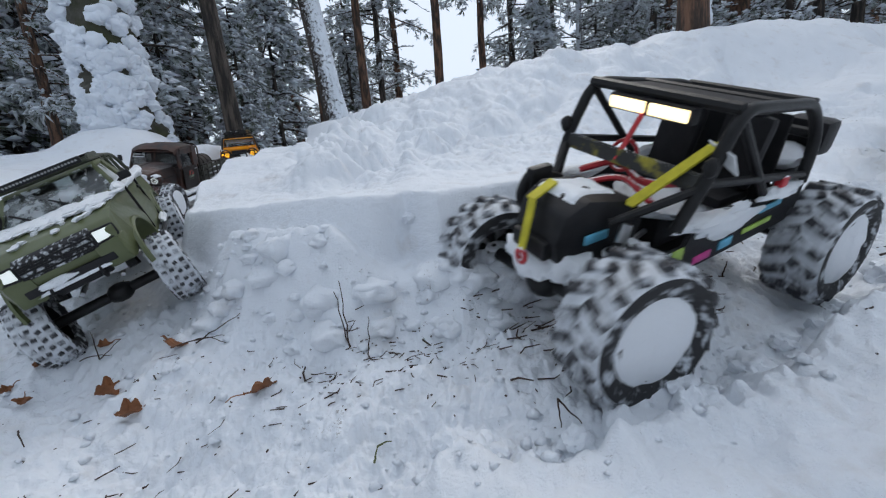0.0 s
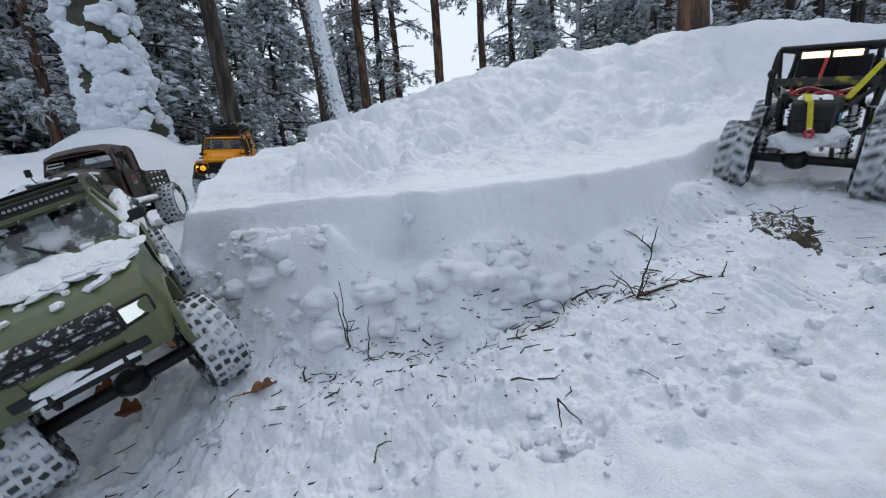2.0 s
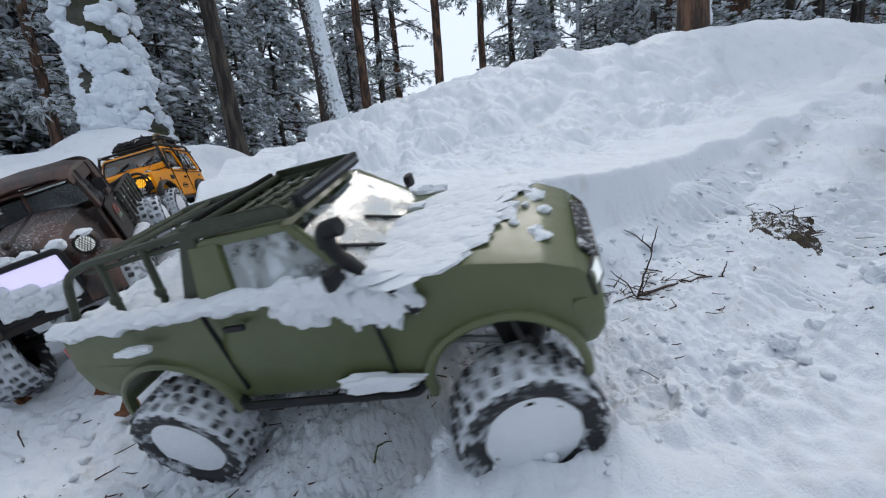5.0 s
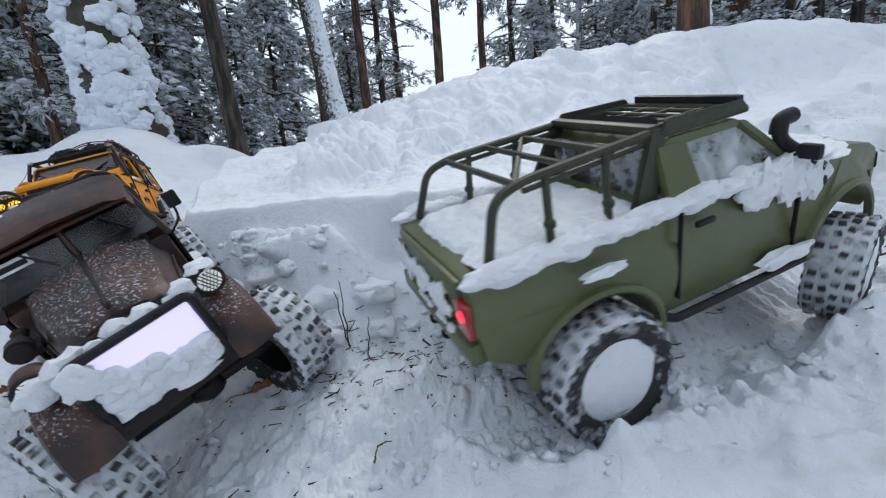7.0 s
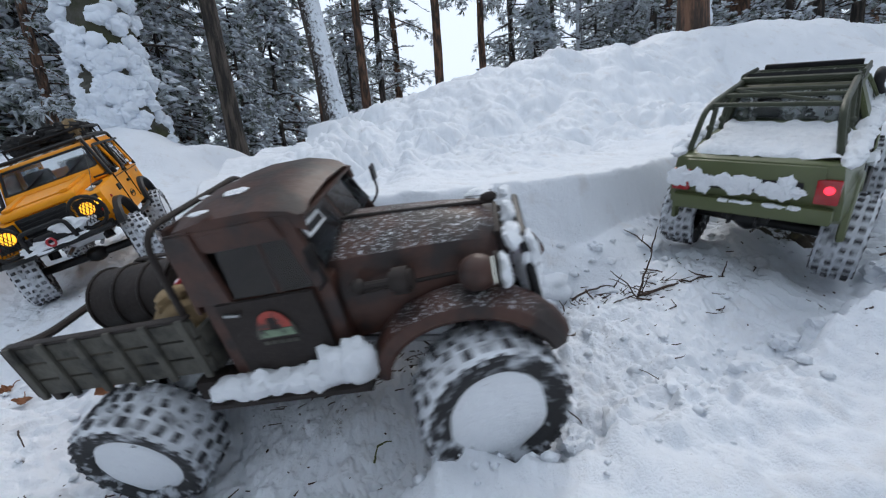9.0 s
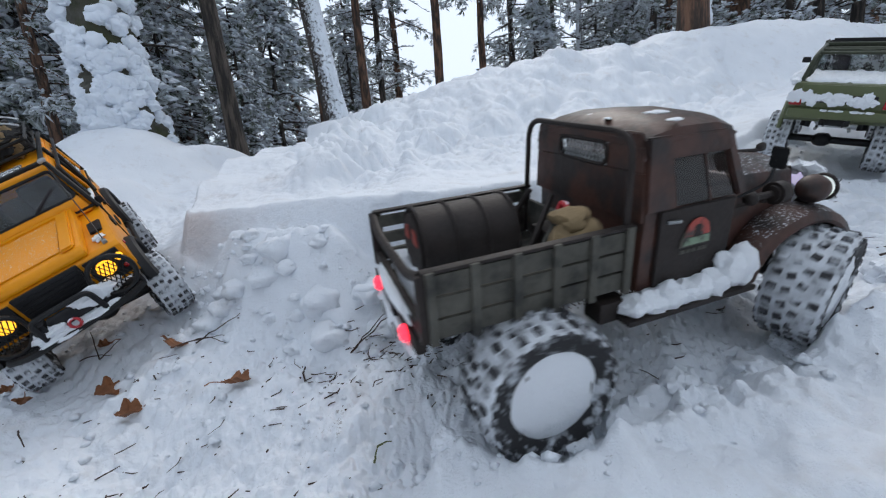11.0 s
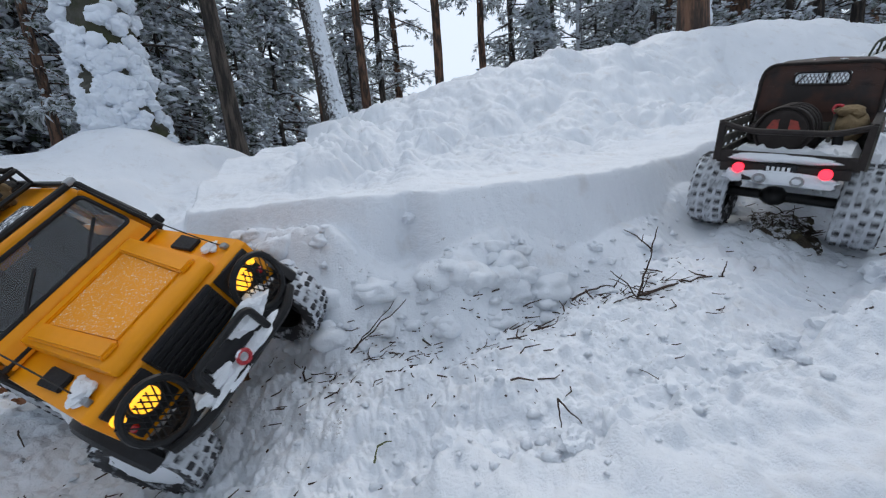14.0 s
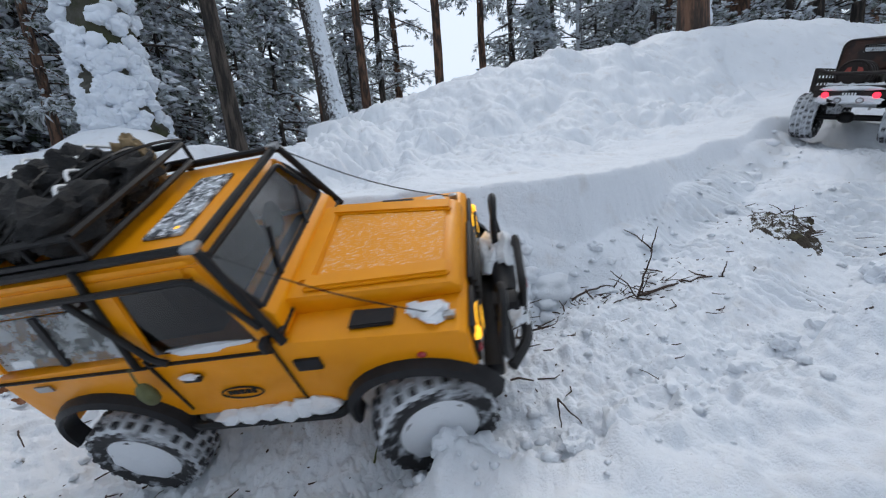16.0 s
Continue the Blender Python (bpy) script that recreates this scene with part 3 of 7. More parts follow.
def rim_mesh(r, w, side):
    """A deep-dish rim with spokes, its open side on the given side."""
    h = w / 2 * side
    bm = lathe([(r * .60, -h * .8, 0), (r * .58, h * .86, 0), (r * .545, h * .90, 0), (r * .52, h * .72, 0), (r * .50, h * .2, 0)], 36)
    for k in range(6):
        m = Matrix.Rotation(2 * math.pi * k / 6, 4, "Y")
        b = box(0, h * .25, r * .28, r * .14, abs(h) * .25, r * .48, .001)
        bmesh.ops.transform(b, matrix=m, verts=b.verts[:])
        join(bm, b)
    join(bm, cyl((0, h * .3, 0), (0, 1, 0), r * .16, abs(h) * .7, 14))
    return bm


def hub_snow(r, w, side, seed):
    """Snow packed into the dish of a rim."""
    bm = bmesh.new()
    h = w / 2 * side
    rings, rr = [], [0, .17, .33, .48, .59, .655]
    o = Vector((seed, 0, 0))
    for k in rr:
        row = []
        for j in range(26):
            a = 2 * math.pi * j / 26
            q = 1 + (.16 * noise.noise(Vector((math.cos(a) * 2, math.sin(a) * 2, seed))) if k > .45 else 0)
            p = Vector((math.sin(a) * k * r * q, 0, math.cos(a) * k * r * q))
            p.y = h * (.99 - .16 * (k / .655) ** 5) + .0016 * noise.noise(p * 130 + o)
            row.append(bm.verts.new(p))
        rings.append(row)
    for a, b in zip(rings, rings[1:]):
        for j in range(26):
            bm.faces.new((a[j], a[(j + 1) % 26], b[(j + 1) % 26], b[j]))
    bmesh.ops.remove_doubles(bm, verts=bm.verts[:], dist=1e-6)
    bmesh.ops.recalc_face_normals(bm, faces=bm.faces[:])
    return bm


def make_wheels(car, wb, track, r, w, style="block", rim="black_metal", ahead=0.0):
    out = []
    for sx in (1, -1):
        for sy in (1, -1):
            wob = part("wheel", tyre_mesh(r, w, "carcass"), [M["tyre_snowy"], M["rubber"]], car, "black knobbly rubber tyre packed with snow")
            tagged(part("tread", tyre_mesh(r, w, style), M["lug"], wob), kind="stuff")
            part("rim", rim_mesh(r, w, sy), M[rim], wob)
            part("hub_snow", hub_snow(r, w, sy, sx * 3 + sy), M["clump_snow"], wob, "white snow packed in the rim")
            x = sx * wb / 2 + (ahead if sx > 0 else 0)
            wob.matrix_basis = pose(x, sy * track, r)
            out.append((wob, (x, sy * track)))
    return out


def arch(cx, cz, r, a0, a1, n=9, flat=.82):
    """Points (x, z) of a wheel arch, from angle a0 to a1 in degrees."""
    return [(cx + r * math.cos(radians(a0 + (a1 - a0) * k / n)), cz + flat * r * math.sin(radians(a0 + (a1 - a0) * k / n))) for k in range(n + 1)]


def flare(cx, cz, r, y, out, thick, a0=-8, a1=188, n=14):
    """A wheel-arch flare: a curved strip that stands out of the side."""
    bm = bmesh.new()
    rows = []
    for k in range(n + 1):
        a = radians(a0 + (a1 - a0) * k / n)
        c, s = math.cos(a), math.sin(a)
        row = []
        for rr, yy in ((r + thick, y), (r + thick * .75, y + out * .75), (r + thick * .2, y + out), (r - .001, y + out * .85), (r - .001, y - out * .3)):
            row.append(bm.verts.new((cx + rr * c, yy, cz + .82 * rr * s)))
        rows.append(row)
    for a, b in zip(rows, rows[1:]):
        for i in range(4):
            bm.faces.new((a[i], a[i + 1], b[i + 1], b[i]))
    bm.faces.new(rows[0])
    bm.faces.new(rows[-1][::-1])
    bmesh.ops.recalc_face_normals(bm, faces=bm.faces[:])
    return bm


def running_gear(car, wb, track, z, length):
    """Axles, springs, links and frame rails under a car."""
    for sx in (1, -1):
        ax = part("axle", join(tube([(sx * wb / 2, -track + .01, z), (sx * wb / 2, track - .01, z)], .008, 10), lump(sx * wb / 2, .012, z, .018, .02, .016, 3, .1, 2)), M["black_metal"], car)
        for sy in (1, -1):
            part("shock_absorber", join(tube([(sx * wb / 2, sy * track * .52, z), (sx * (wb / 2 - .02), sy * track * .45, z + .075)], .0065, 10),
                                        tube([(sx * wb / 2, sy * track * .52, z), (sx * (wb / 2 - .012), sy * track * .47, z + .05)], .0095, 8)), M["black_metal"], car)
            part("link", tube([(sx * wb / 2, sy * .03, z - .004), (sx * .03, sy * .022, z + .012)], .0035, 6), M["steel"], car)
    for sy in (1, -1):
        part("frame_rail", box(0, sy * .026, z + .028, length, .008, .014, .001), M["black_metal"], car)
    part("gearbox", box(0, 0, z + .018, .07, .04, .03, .004), M["black_metal"], car)
    part("packed_snow", join(lump(wb / 2 - .02, .02, z + .016, .03, .045, .016, 5), lump(-wb / 2 + .02, -.01, z + .014, .03, .05, .016, 6)), M["clump_snow"], car, "white snow packed under the car")
# ---- olive pickup ----
def build_pickup():
    car = thing("model_pickup", "olive green scale model pickup with roof rack, dusted with snow", "model car", "model cars in a convoy")
    wheels = make_wheels(car, .32, .094, .058, .046)
    running_gear(car, .32, .098, .058, .40)
    low, r = .070, .063

    def squeeze(x, z):
        k = 1 - .16 * max(0, (x - .20) / .05) ** 1.5 - .03 * max(0, (-.22 - x) / .04)
        return k * (1 - .10 * max(0, (z - .135) / .04)) * (1 - .06 * max(0, (.10 - z) / .03))
    prof = [(-.258, .100), (-.264, .128), (-.262, .166), (-.082, .171), (.066, .171), (.15, .165), (.205, .155), (.232, .145), (.245, .134), (.247, .110), (.238, .093)]
    prof += arch(.16, .070, r, 14, 170) + [(.094, low), (-.094, low)] + arch(-.16, .070, r, 8, 168)
    part("body", prism(prof, -.094, .094, .004, squeeze), M["green"], car)
    for sx in (.16, -.16):
        for sy in (1, -1):
            b = flare(sx, .070, r, sy * .091, sy * .007, .008)
            part("wheel_arch", b, M["green"], car)
    # cab
    zb, zt, wb_, wt = .166, .215, .084, .066
    part("roof", prism([(.026, zt - .004), (.012, zt + .004), (-.062, zt + .005), (-.078, zt - .004)], -wt - .003, wt + .003, .003), M["green"], car)
    for sy in (1, -1):
        part("front_pillar", slab([(.078, sy * wb_, zb), (.064, sy * wb_, zb), (.012, sy * wt, zt), (.024, sy * wt, zt)], .007, .0015), M["green"], car)
        part("rear_pillar", slab([(-.040, sy * wb_, zb), (-.080, sy * wb_, zb), (-.078, sy * wt, zt), (-.046, sy * wt, zt)], .007, .0015), M["green"], car)
        part("side_window", slab([(.064, sy * (wb_ - .001), zb), (-.040, sy * (wb_ - .001), zb), (-.046, sy * (wt - .001), zt - .002), (.013, sy * (wt - .001), zt - .002)], .002), M["snow_glass"], car, "side window caked with snow")
        parts("door_seam", (box(.070, sy * .0925, .125, .0016, .004, .080, 0), box(-.075, sy * .0925, .125, .0016, .004, .080, 0)), M["black"], car)
        part("door_handle", box(-.05, sy * .0945, .150, .020, .004, .005, .001), M["black"], car)
        part("mirror", join(box(.060, sy * .102, .182, .008, .018, .014, .004), tube([(.062, sy * .084, .172), (.060, sy * .096, .180)], .003, 6)), M["black"], car)
        part("side_step", tube(arc([(.092, sy * .086, .074), (.085, sy * .098, .070), (-.085, sy * .098, .070), (-.092, sy * .086, .074)]), .004, 8), M["black_metal"], car)
    ws = part("windscreen", slab([(.075, -.080, zb + .002), (.075, .080, zb + .002), (.022, .066, zt - .001), (.022, -.066, zt - .001)], .002), M["frost_glass"], car, "frosted windscreen")
    for y0 in (-.035, .02):
        part("wiper", tube([(.078, y0, zb + .004), (.052, y0 - .030, zb + .024)], .0016, 5), M["black"], ws)
    part("rear_window", slab([(-.079, -.078, zb), (-.079, .078, zb), (-.078, .066, zt - .002), (-.078, -.066, zt - .002)], .002), M["frost_glass"], car)
    part("interior", join(box(.045, 0, .168, .03, .14, .018, .004), box(-.05, -.035, .188, .018, .045, .05, .008), box(-.05, .035, .188, .018, .045, .05, .008), lump(.03, .04, .185, .018, .018, .003, 2, .05)), M["interior"], car)
    for y0 in (.037, -.037):
        part("washer_nozzle", lump(.141, y0, .1665, .005, .004, .003, 3, .1, 2), M["black"], car)
    # front
    gr = part("grille", prism([(.243, .112), (.2495, .116), (.2495, .138), (.236, .1445)], -.052, .052, .002), M["flecked"], car, "black slatted grille with snow")
    for k in range(3):
        part("slat", box(.2505, 0, .119 + .007 * k, .003, .098, .0028, .0006), M["black_metal"], gr)
    for sy in (1, -1):
        h = part("headlight", slab([(.2505, sy * .053, .121), (.2415, sy * .080, .122), (.2385, sy * .080, .136), (.2475, sy * .053, .137)], .004, .001), M["white_light"], car, "glowing white headlight")
        part("bezel", join(*[tube(arc([(.2515, sy * .052, .120), (.2425, sy * .082, .121), (.2390, sy * .082, .137), (.2480, sy * .052, .138), (.2515, sy * .052, .120)], .002, 2), .0018, 6)]), M["black"], h)
        part("tow_hook", tube([(.244 + .008 * math.cos(a), sy * .034, .084 + .008 * math.sin(a)) for a in np.linspace(0, 6.28, 12)], .003, 6), M["black_metal"], car)
    part("front_bumper", join(box(.243, 0, .097, .014, .125, .012, .003), box(.235, 0, .082, .012, .09, .010, .003)), M["black"], car)
    for sy in (1, -1):
        part("bumper_corner", prism([(.222, .080), (.238, .080), (.248, .092), (.250, .120), (.222, .122)], sy * .050, sy * .094, .006, squeeze), M["green"], car)
    part("bumper_snow", join(drift(.225, .252, -.055, .05, .090, .010, 4, .005, None, .3), lump(.246, -.02, .098, .008, .03, .006, 8)), M["clump_snow"], car, "clinging snow")
    # roof tray and light bar
    z = .224
    rk = part("roof_rack", tube(arc([(.026, -.066, z), (.026, .066, z), (-.070, .066, z), (-.070, -.066, z), (.026, -.066, z)], .006), .0035, 8), M["green_rack"], car, "dark olive steel roof rack")
    parts("rack_bar", [tube([(x, -.066, z), (x, .066, z)], .0022, 6) for x in (.012, -.01, -.032, -.052)] + [tube([(.026, y, z), (-.07, y, z)], .002, 6) for y in (-.03, .0, .03)], M["green_rack"], rk)
    parts("rack_side", ([slab([(.028, sy * .067, z + .001), (-.072, sy * .067, z + .001), (-.066, sy * .067, z + .011), (.020, sy * .067, z + .009)], .003, .001) for sy in (1, -1)]), M["green_rack"], rk)
    part("rack_rear", slab([(-.071, -.066, z + .001), (-.071, .066, z + .001), (-.067, .060, z + .012), (-.067, -.060, z + .012)], .003, .001), M["black_metal"], rk)
    lb = part("light_bar", box(.030, 0, z + .005, .008, .118, .011, .002), M["black"], car, "unlit led light bar")
    for k in range(22):
        part("led", cyl((.0345, -.0525 + .005 * k, z + .005), (1, 0, 0), .0017, .002, 8, 0), M["steel"], lb)
    # roll bar and bed cage
    for sy in (1, -1):
        part("roll_bar_side", slab([(-.083, sy * .073, .168), (-.108, sy * .073, .168), (-.080, sy * .064, .230), (-.062, sy * .064, .230)], .006, .0015), M["green_rack"], car)
        part("cage_rail", tube(arc([(-.066, sy * .063, .227), (-.200, sy * .066, .221), (-.226, sy * .068, .214), (-.241, sy * .076, .168)], .014), .0038, 8), M["green_rack"], car)
        part("cage_rail", tube([(-.08, sy * .063, .219), (-.200, sy * .0655, .2135)], .0024, 6), M["green_rack"], car)
        for x, zt_ in ((-.125, .2235), (-.180, .2215)):
            part("cage_post", join(tube([(x - .004, sy * .072, .168), (x, sy * .0655, zt_)], .0034, 8), lump(x - .003, sy * .071, .184, .005, .005, .005, 1, .05, 2)), M["green_rack"], car)
    part("roll_bar_top", box(-.071, 0, .229, .020, .130, .006, .002), M["green_rack"], car)
    for x in (-.118, -.160, -.205):
        part("cross_bar", tube([(x, -.066, .2225 if x > -.2 else .2195), (x, .066, .2225 if x > -.2 else .2195)], .003, 8), M["green_rack"], car)
    part("brace", tube([(-.118, .064, .2225), (-.205, -.064, .2195)], .0024, 6), M["green_rack"], car)
    # snorkel
    part("snorkel", join(tube(arc([(.104, -.090, .140), (.100, -.092, .158), (.084, -.090, .166), (.056, -.080, .190), (.052, -.079, .202)], .010), .006, 12),
                         tube(arc([(.052, -.079, .197), (.053, -.079, .209), (.068, -.079, .210)], .008), .007, 12)), M["black"], car, "black plastic snorkel")
    # rear
    part("tailgate", box(-.2645, 0, .146, .005, .140, .036, .002), M["green"], car)
    part("tail_panel", box(-.2675, 0, .137, .003, .106, .016, .001), M["black"], car)
    part("rear_bumper", join(box(-.262, 0, .106, .016, .168, .020, .004)), M["green"], car)
    for sy in (1, -1):
        tl = part("tail_light", box(-.2655, sy * .075, .136, .006, .022, .029, .002), M["red_lens"], car, "lit red tail light")
        part("bulb", lump(-.2685, sy * .076, .139, .002, .005, .005, 1, .05, 2), M["red_light"], tl)
    part("rear_chassis", join(box(-.245, 0, .088, .02, .05, .014, .002), *[tube([(-.262 + .006 * math.cos(a), y, .088 + .006 * math.sin(a)) for a in np.linspace(0, 6.28, 10)], .002, 6) for y in (-.015, .015)]), M["black_metal"], car)
    part("tail_snow", join(*[lump(-.2690, -.048 + .0105 * k, .133 + .004 * math.sin(k * 1.9) + .0006 * k, .0035, .008 + .002 * (k % 3), .006 + .0025 * ((k * 3) % 4), 140 + k, .5, 3) for k in range(12)], *[lump(-.268, -.06 + .012 * k, .1135, .004, .008, .002 + .001 * (k % 2), 160 + k, .5, 2) for k in range(9) if k % 4], lump(-.269, .078, .140, .003, .012, .014, 175, .5, 3)), M["clump_snow"], car, "clinging snow")
    # lying snow
    def bonnet(x, y):
        return .1715 - (x - .066) * .071 if x < .15 else .1655 - (x - .15) * .18 - max(0, x - .205) * .20
    part("bed_snow", join(drift(-.250, -.086, -.079, .079, .164, .013, 3, .004, None, .62)), M["clump_snow"], car, "thick white snow filling the load bed")
    rnd = random.Random(17)
    heaps = []
    for k in range(150):
        t = rnd.random()
        x = .098 + .050 * t + rnd.gauss(0, .020)
        y = -.088 + .170 * t + rnd.gauss(0, .008)
        s = rnd.uniform(.008, .020)
        heaps.append(lump(min(.215, max(.072, x)), max(-.091, min(.084, y)), bonnet(x, y) + .0005, s * 1.3, s, rnd.uniform(.0022, .0042), 200 + k, .35, 2))
    for x, y, s in ((.205, -.045, .008), (.200, -.035, .006), (.208, .01, .007), (.200, .045, .010), (.195, .055, .007), (.180, -.02, .005), (.19, .02, .004), (.17, .01, .005)):
        heaps.append(lump(x, y, bonnet(x, y), s * 1.1, s, .004, int(x * 900), .4, 2))
    part("bonnet_snow", join(*heaps), M["clump_snow"], car, "patches of white snow on the bonnet")
    part("side_snow", join(*[lump(-.250 + .0150 * k, sy * (.086 + .002 * math.sin(k * 1.7)), .1690, .0165 + .003 * ((k * 5) % 3), .0080 + .0015 * (k % 3), .0065 + .0012 * ((k * 7) % 4), k + sy, .28, 3) for k in range(23) for sy in (1, -1)],
                           *[lump(.0 + .011 * k, -.0925, .163 - .0015 * k - .004 * math.sin(k * 1.3), .011, .006, .013 + .004 * (k % 3), 30 + k, .45, 3) for k in range(10)],
                           lump(.055, -.098, .083, .035, .006, .008, 21, .4), lump(-.05, .098, .080, .05, .006, .006, 22, .4), lump(-.16, -.100, .146, .02, .006, .004, 23, .4)), M["clump_snow"], car, "clinging white snow along the sills")
    # the nose is short and drawn in
    for ob in car.children_recursive:
        if ob.name.split(".")[0] in ("wheel", "rim", "tread", "hub_snow", "axle", "shock_absorber", "link"):
            continue
        for v in ob.data.vertices:
            if v.co.x > .16:
                v.co.x = .16 + (v.co.x - .16) * .80
            if v.co.x > .08:
                v.co.y *= 1 - .10 * min(1.0, (v.co.x - .08) / .12) ** 1.3
    return car, wheels


pickup, pickup_wheels = build_pickup()
# ---- rusty truck ----
def build_truck():
    car = thing("model_truck", "rusty brown vintage scale model truck with a loaded wooden bed", "model truck", "model cars in a convoy")
    wheels = make_wheels(car, .32, .095, .062, .054, ahead=.006)
    running_gear(car, .32, .1, .062, .42)
    # bonnet
    bm = bmesh.new()
    rows = []
    for x, hw, zt, zs in ((.058, .066, .188, .152), (.10, .060, .186, .148), (.15, .053, .182, .143), (.185, .048, .177, .137), (.193, .044, .171, .130)):
        row = [(-hw, .105), (-hw, zs), (-hw * .86, zt - .012), (-hw * .5, zt - .002), (0, zt + .002), (hw * .5, zt - .002), (hw * .86, zt - .012), (hw, zs), (hw, .105)]
        rows.append([bm.verts.new((x, y, z)) for y, z in row])
    for a, b in zip(rows, rows[1:]):
        for i in range(8):
            bm.faces.new((a[i], a[i + 1], b[i + 1], b[i]))
    bm.faces.new(rows[-1])
    bm.faces.new(rows[0][::-1])
    bmesh.ops.recalc_face_normals(bm, faces=bm.faces[:])
    bonnet = part("bonnet", bm, M["rust_dusted"], car)
    part("bonnet_ridge", tube([(.06, 0, .191), (.195, 0, .180)], .002, 6), M["rust_dark"], bonnet)
    part("bonnet_ornament", join(lump(.192, 0, .184, .008, .003, .005, 1, .1, 2)), M["rust_dark"], bonnet)
    for sy in (1, -1):
        part("side_trim", tube([(.072, sy * .066, .148), (.18, sy * .0475, .143)], .0018, 6), M["rust_dark"], bonnet)
        # front wing over the wheel
        fw = bmesh.new()
        rws = []
        for k in range(13):
            a = radians(172 - 154 * k / 12)
            c, s = math.cos(a), math.sin(a)
            rr = .072
            row = []
            for yy, dr in ((.050, .004), (.062, .010), (.076, .010), (.088, .005), (.092, -.004), (.090, -.008), (.076, .004), (.055, .0)):
                row.append(fw.verts.new((.16 + (rr + dr) * c * (1.0 if c > 0 else 1.12), sy * yy, .068 + (rr + dr) * s * .86)))
            rws.append(row)
        for a, b in zip(rws, rws[1:]):
            for i in range(7):
                fw.faces.new((a[i], a[i + 1], b[i + 1], b[i]))
        bmesh.ops.recalc_face_normals(fw, faces=fw.faces[:])
        part("wing", fw, M["rust_dusted"], car, "rounded rusty front wing")
        hl = part("headlight", join(lump(.176, sy * .071, .152, .016, .0145, .0145, 2, .02, 3), tube([(.176, sy * .071, .152), (.172, sy * .062, .135)], .004, 8)), M["rust"], car, "round headlight with mesh cover")
        part("lens", cyl((.1905, sy * .071, .152), (1, 0, 0), .0115, .004, 18, .001), M["white_light"], hl, "glowing round lens")
        part("lens_ring", tube([(.1915, sy * .071 + .0125 * math.cos(a), .152 + .0125 * math.sin(a)) for a in np.linspace(0, 2 * math.pi, 19)[:-1]], .002, 6, True), M["rust_dark"], hl)
        part("lens_mesh", join(*[tube([(.1935, sy * .071 + d - .006, .152 - s * .010), (.1935, sy * .071 + d + .006, .152 + s * .010)], .0005, 4) for d in (-.007, -.0035, 0, .0035, .007) for s in (1, -1)]), M["black_metal"], hl)
        part("running_board", box(.0, sy * .088, .078, .15, .026, .005, .001), M["rust_dark"], car)
        part("mirror", join(tube(arc([(.055, sy * .08, .165), (.07, sy * .095, .18), (.068, sy * .098, .20)], .01), .0014, 5), slab([(.069, sy * .092, .193), (.069, sy * .106, .193), (.069, sy * .106, .211), (.069, sy * .092, .211)], .003, .001)), M["black_metal"], car)
    horn = part("horn", join(cyl((.118, -.074, .158), (1, 0, 0), .011, .018, 14, .003), cyl((.096, -.074, .158), (1, 0, 0), .0035, .03, 8), lump(.082, -.074, .158, .007, .007, .007, 4, .1, 2), box(.115, -.066, .152, .02, .012, .008, .002)), M["rust_dark"], car, "rusty side horn")
    # cab
    shell = M["rust"]
    part("cab_lower", prism([(.062, .092), (.064, .172), (-.050, .170), (-.052, .092), ], -.080, .080, .006, lambda x, z: 1 - .05 * max(0, x / .06)), shell, car)
    bm = bmesh.new()
    rws = []
    for x, z, hw in ((.058, .226, .068), (.048, .234, .072), (.025, .240, .075), (-.015, .241, .077), (-.044, .237, .078), (-.056, .227, .078)):
        row = [(-hw, z - .016), (-hw * .95, z - .006), (-hw * .7, z + .001), (0, z + .004), (hw * .7, z + .001), (hw * .95, z - .006), (hw, z - .016)]
        rws.append([bm.verts.new((x, y, zz)) for y, zz in row])
    for a, b in zip(rws, rws[1:]):
        for i in range(6):
            bm.faces.new((a[i], a[i + 1], b[i + 1], b[i]))
    bmesh.ops.recalc_face_normals(bm, faces=bm.faces[:])
    bmesh.ops.solidify(bm, geom=bm.faces[:], thickness=.004)
    part("cab_roof", bm, shell, car)
    part("roof_snow", join(lump(-.005, -.035, .2425, .010, .008, .0022, 91, .5, 3), *[lump(-.045 + .013 * k, -.02 + .05 * math.sin(k * 2.3), .2405, .004 + .002 * (k % 3), .004, .0012, 92 + k, .5, 2) for k in range(5)]), M["clump_snow"], car, "thin dusting of snow on the cab roof")
    for sy in (1, -1):
        part("front_pillar", slab([(.066, sy * .078, .168), (.052, sy * .080, .168), (.034, sy * .069, .228), (.048, sy * .067, .226)], .006, .0015), shell, car)
        part("rear_pillar", slab([(-.018, sy * .080, .168), (-.052, sy * .080, .168), (-.053, sy * .0765, .230), (-.028, sy * .0755, .230)], .006, .0015), shell, car)
        w = part("side_window", slab([(.052, sy * .079, .169), (-.018, sy * .079, .169), (-.023, sy * .068, .224), (.036, sy * .067, .224)], .0018), M["dark_glass"], car, "dark cab side window")
        part("window_divider", tube([(.022, sy * .0795, .168), (.016, sy * .0685, .217)], .0018, 5), shell, w)
        part("door_frame", slab([(.044, sy * .0745, .210), (-.030, sy * .0750, .210), (-.034, sy * .0735, .230), (.036, sy * .0725, .228)], .006, .0015), shell, car)
        dr = part("door", slab([(.050, sy * .0815, .096), (-.036, sy * .0815, .096), (-.036, sy * .0815, .168), (.050, sy * .0815, .168)], .003, .001), M["rust_dark"], car)
        part("door_handle", tube([(-.030, sy * .085, .158), (-.016, sy * .086, .157)], .0016, 6), M["steel"], dr)
        # arched badge of plain colours
        Y = sy * .0834

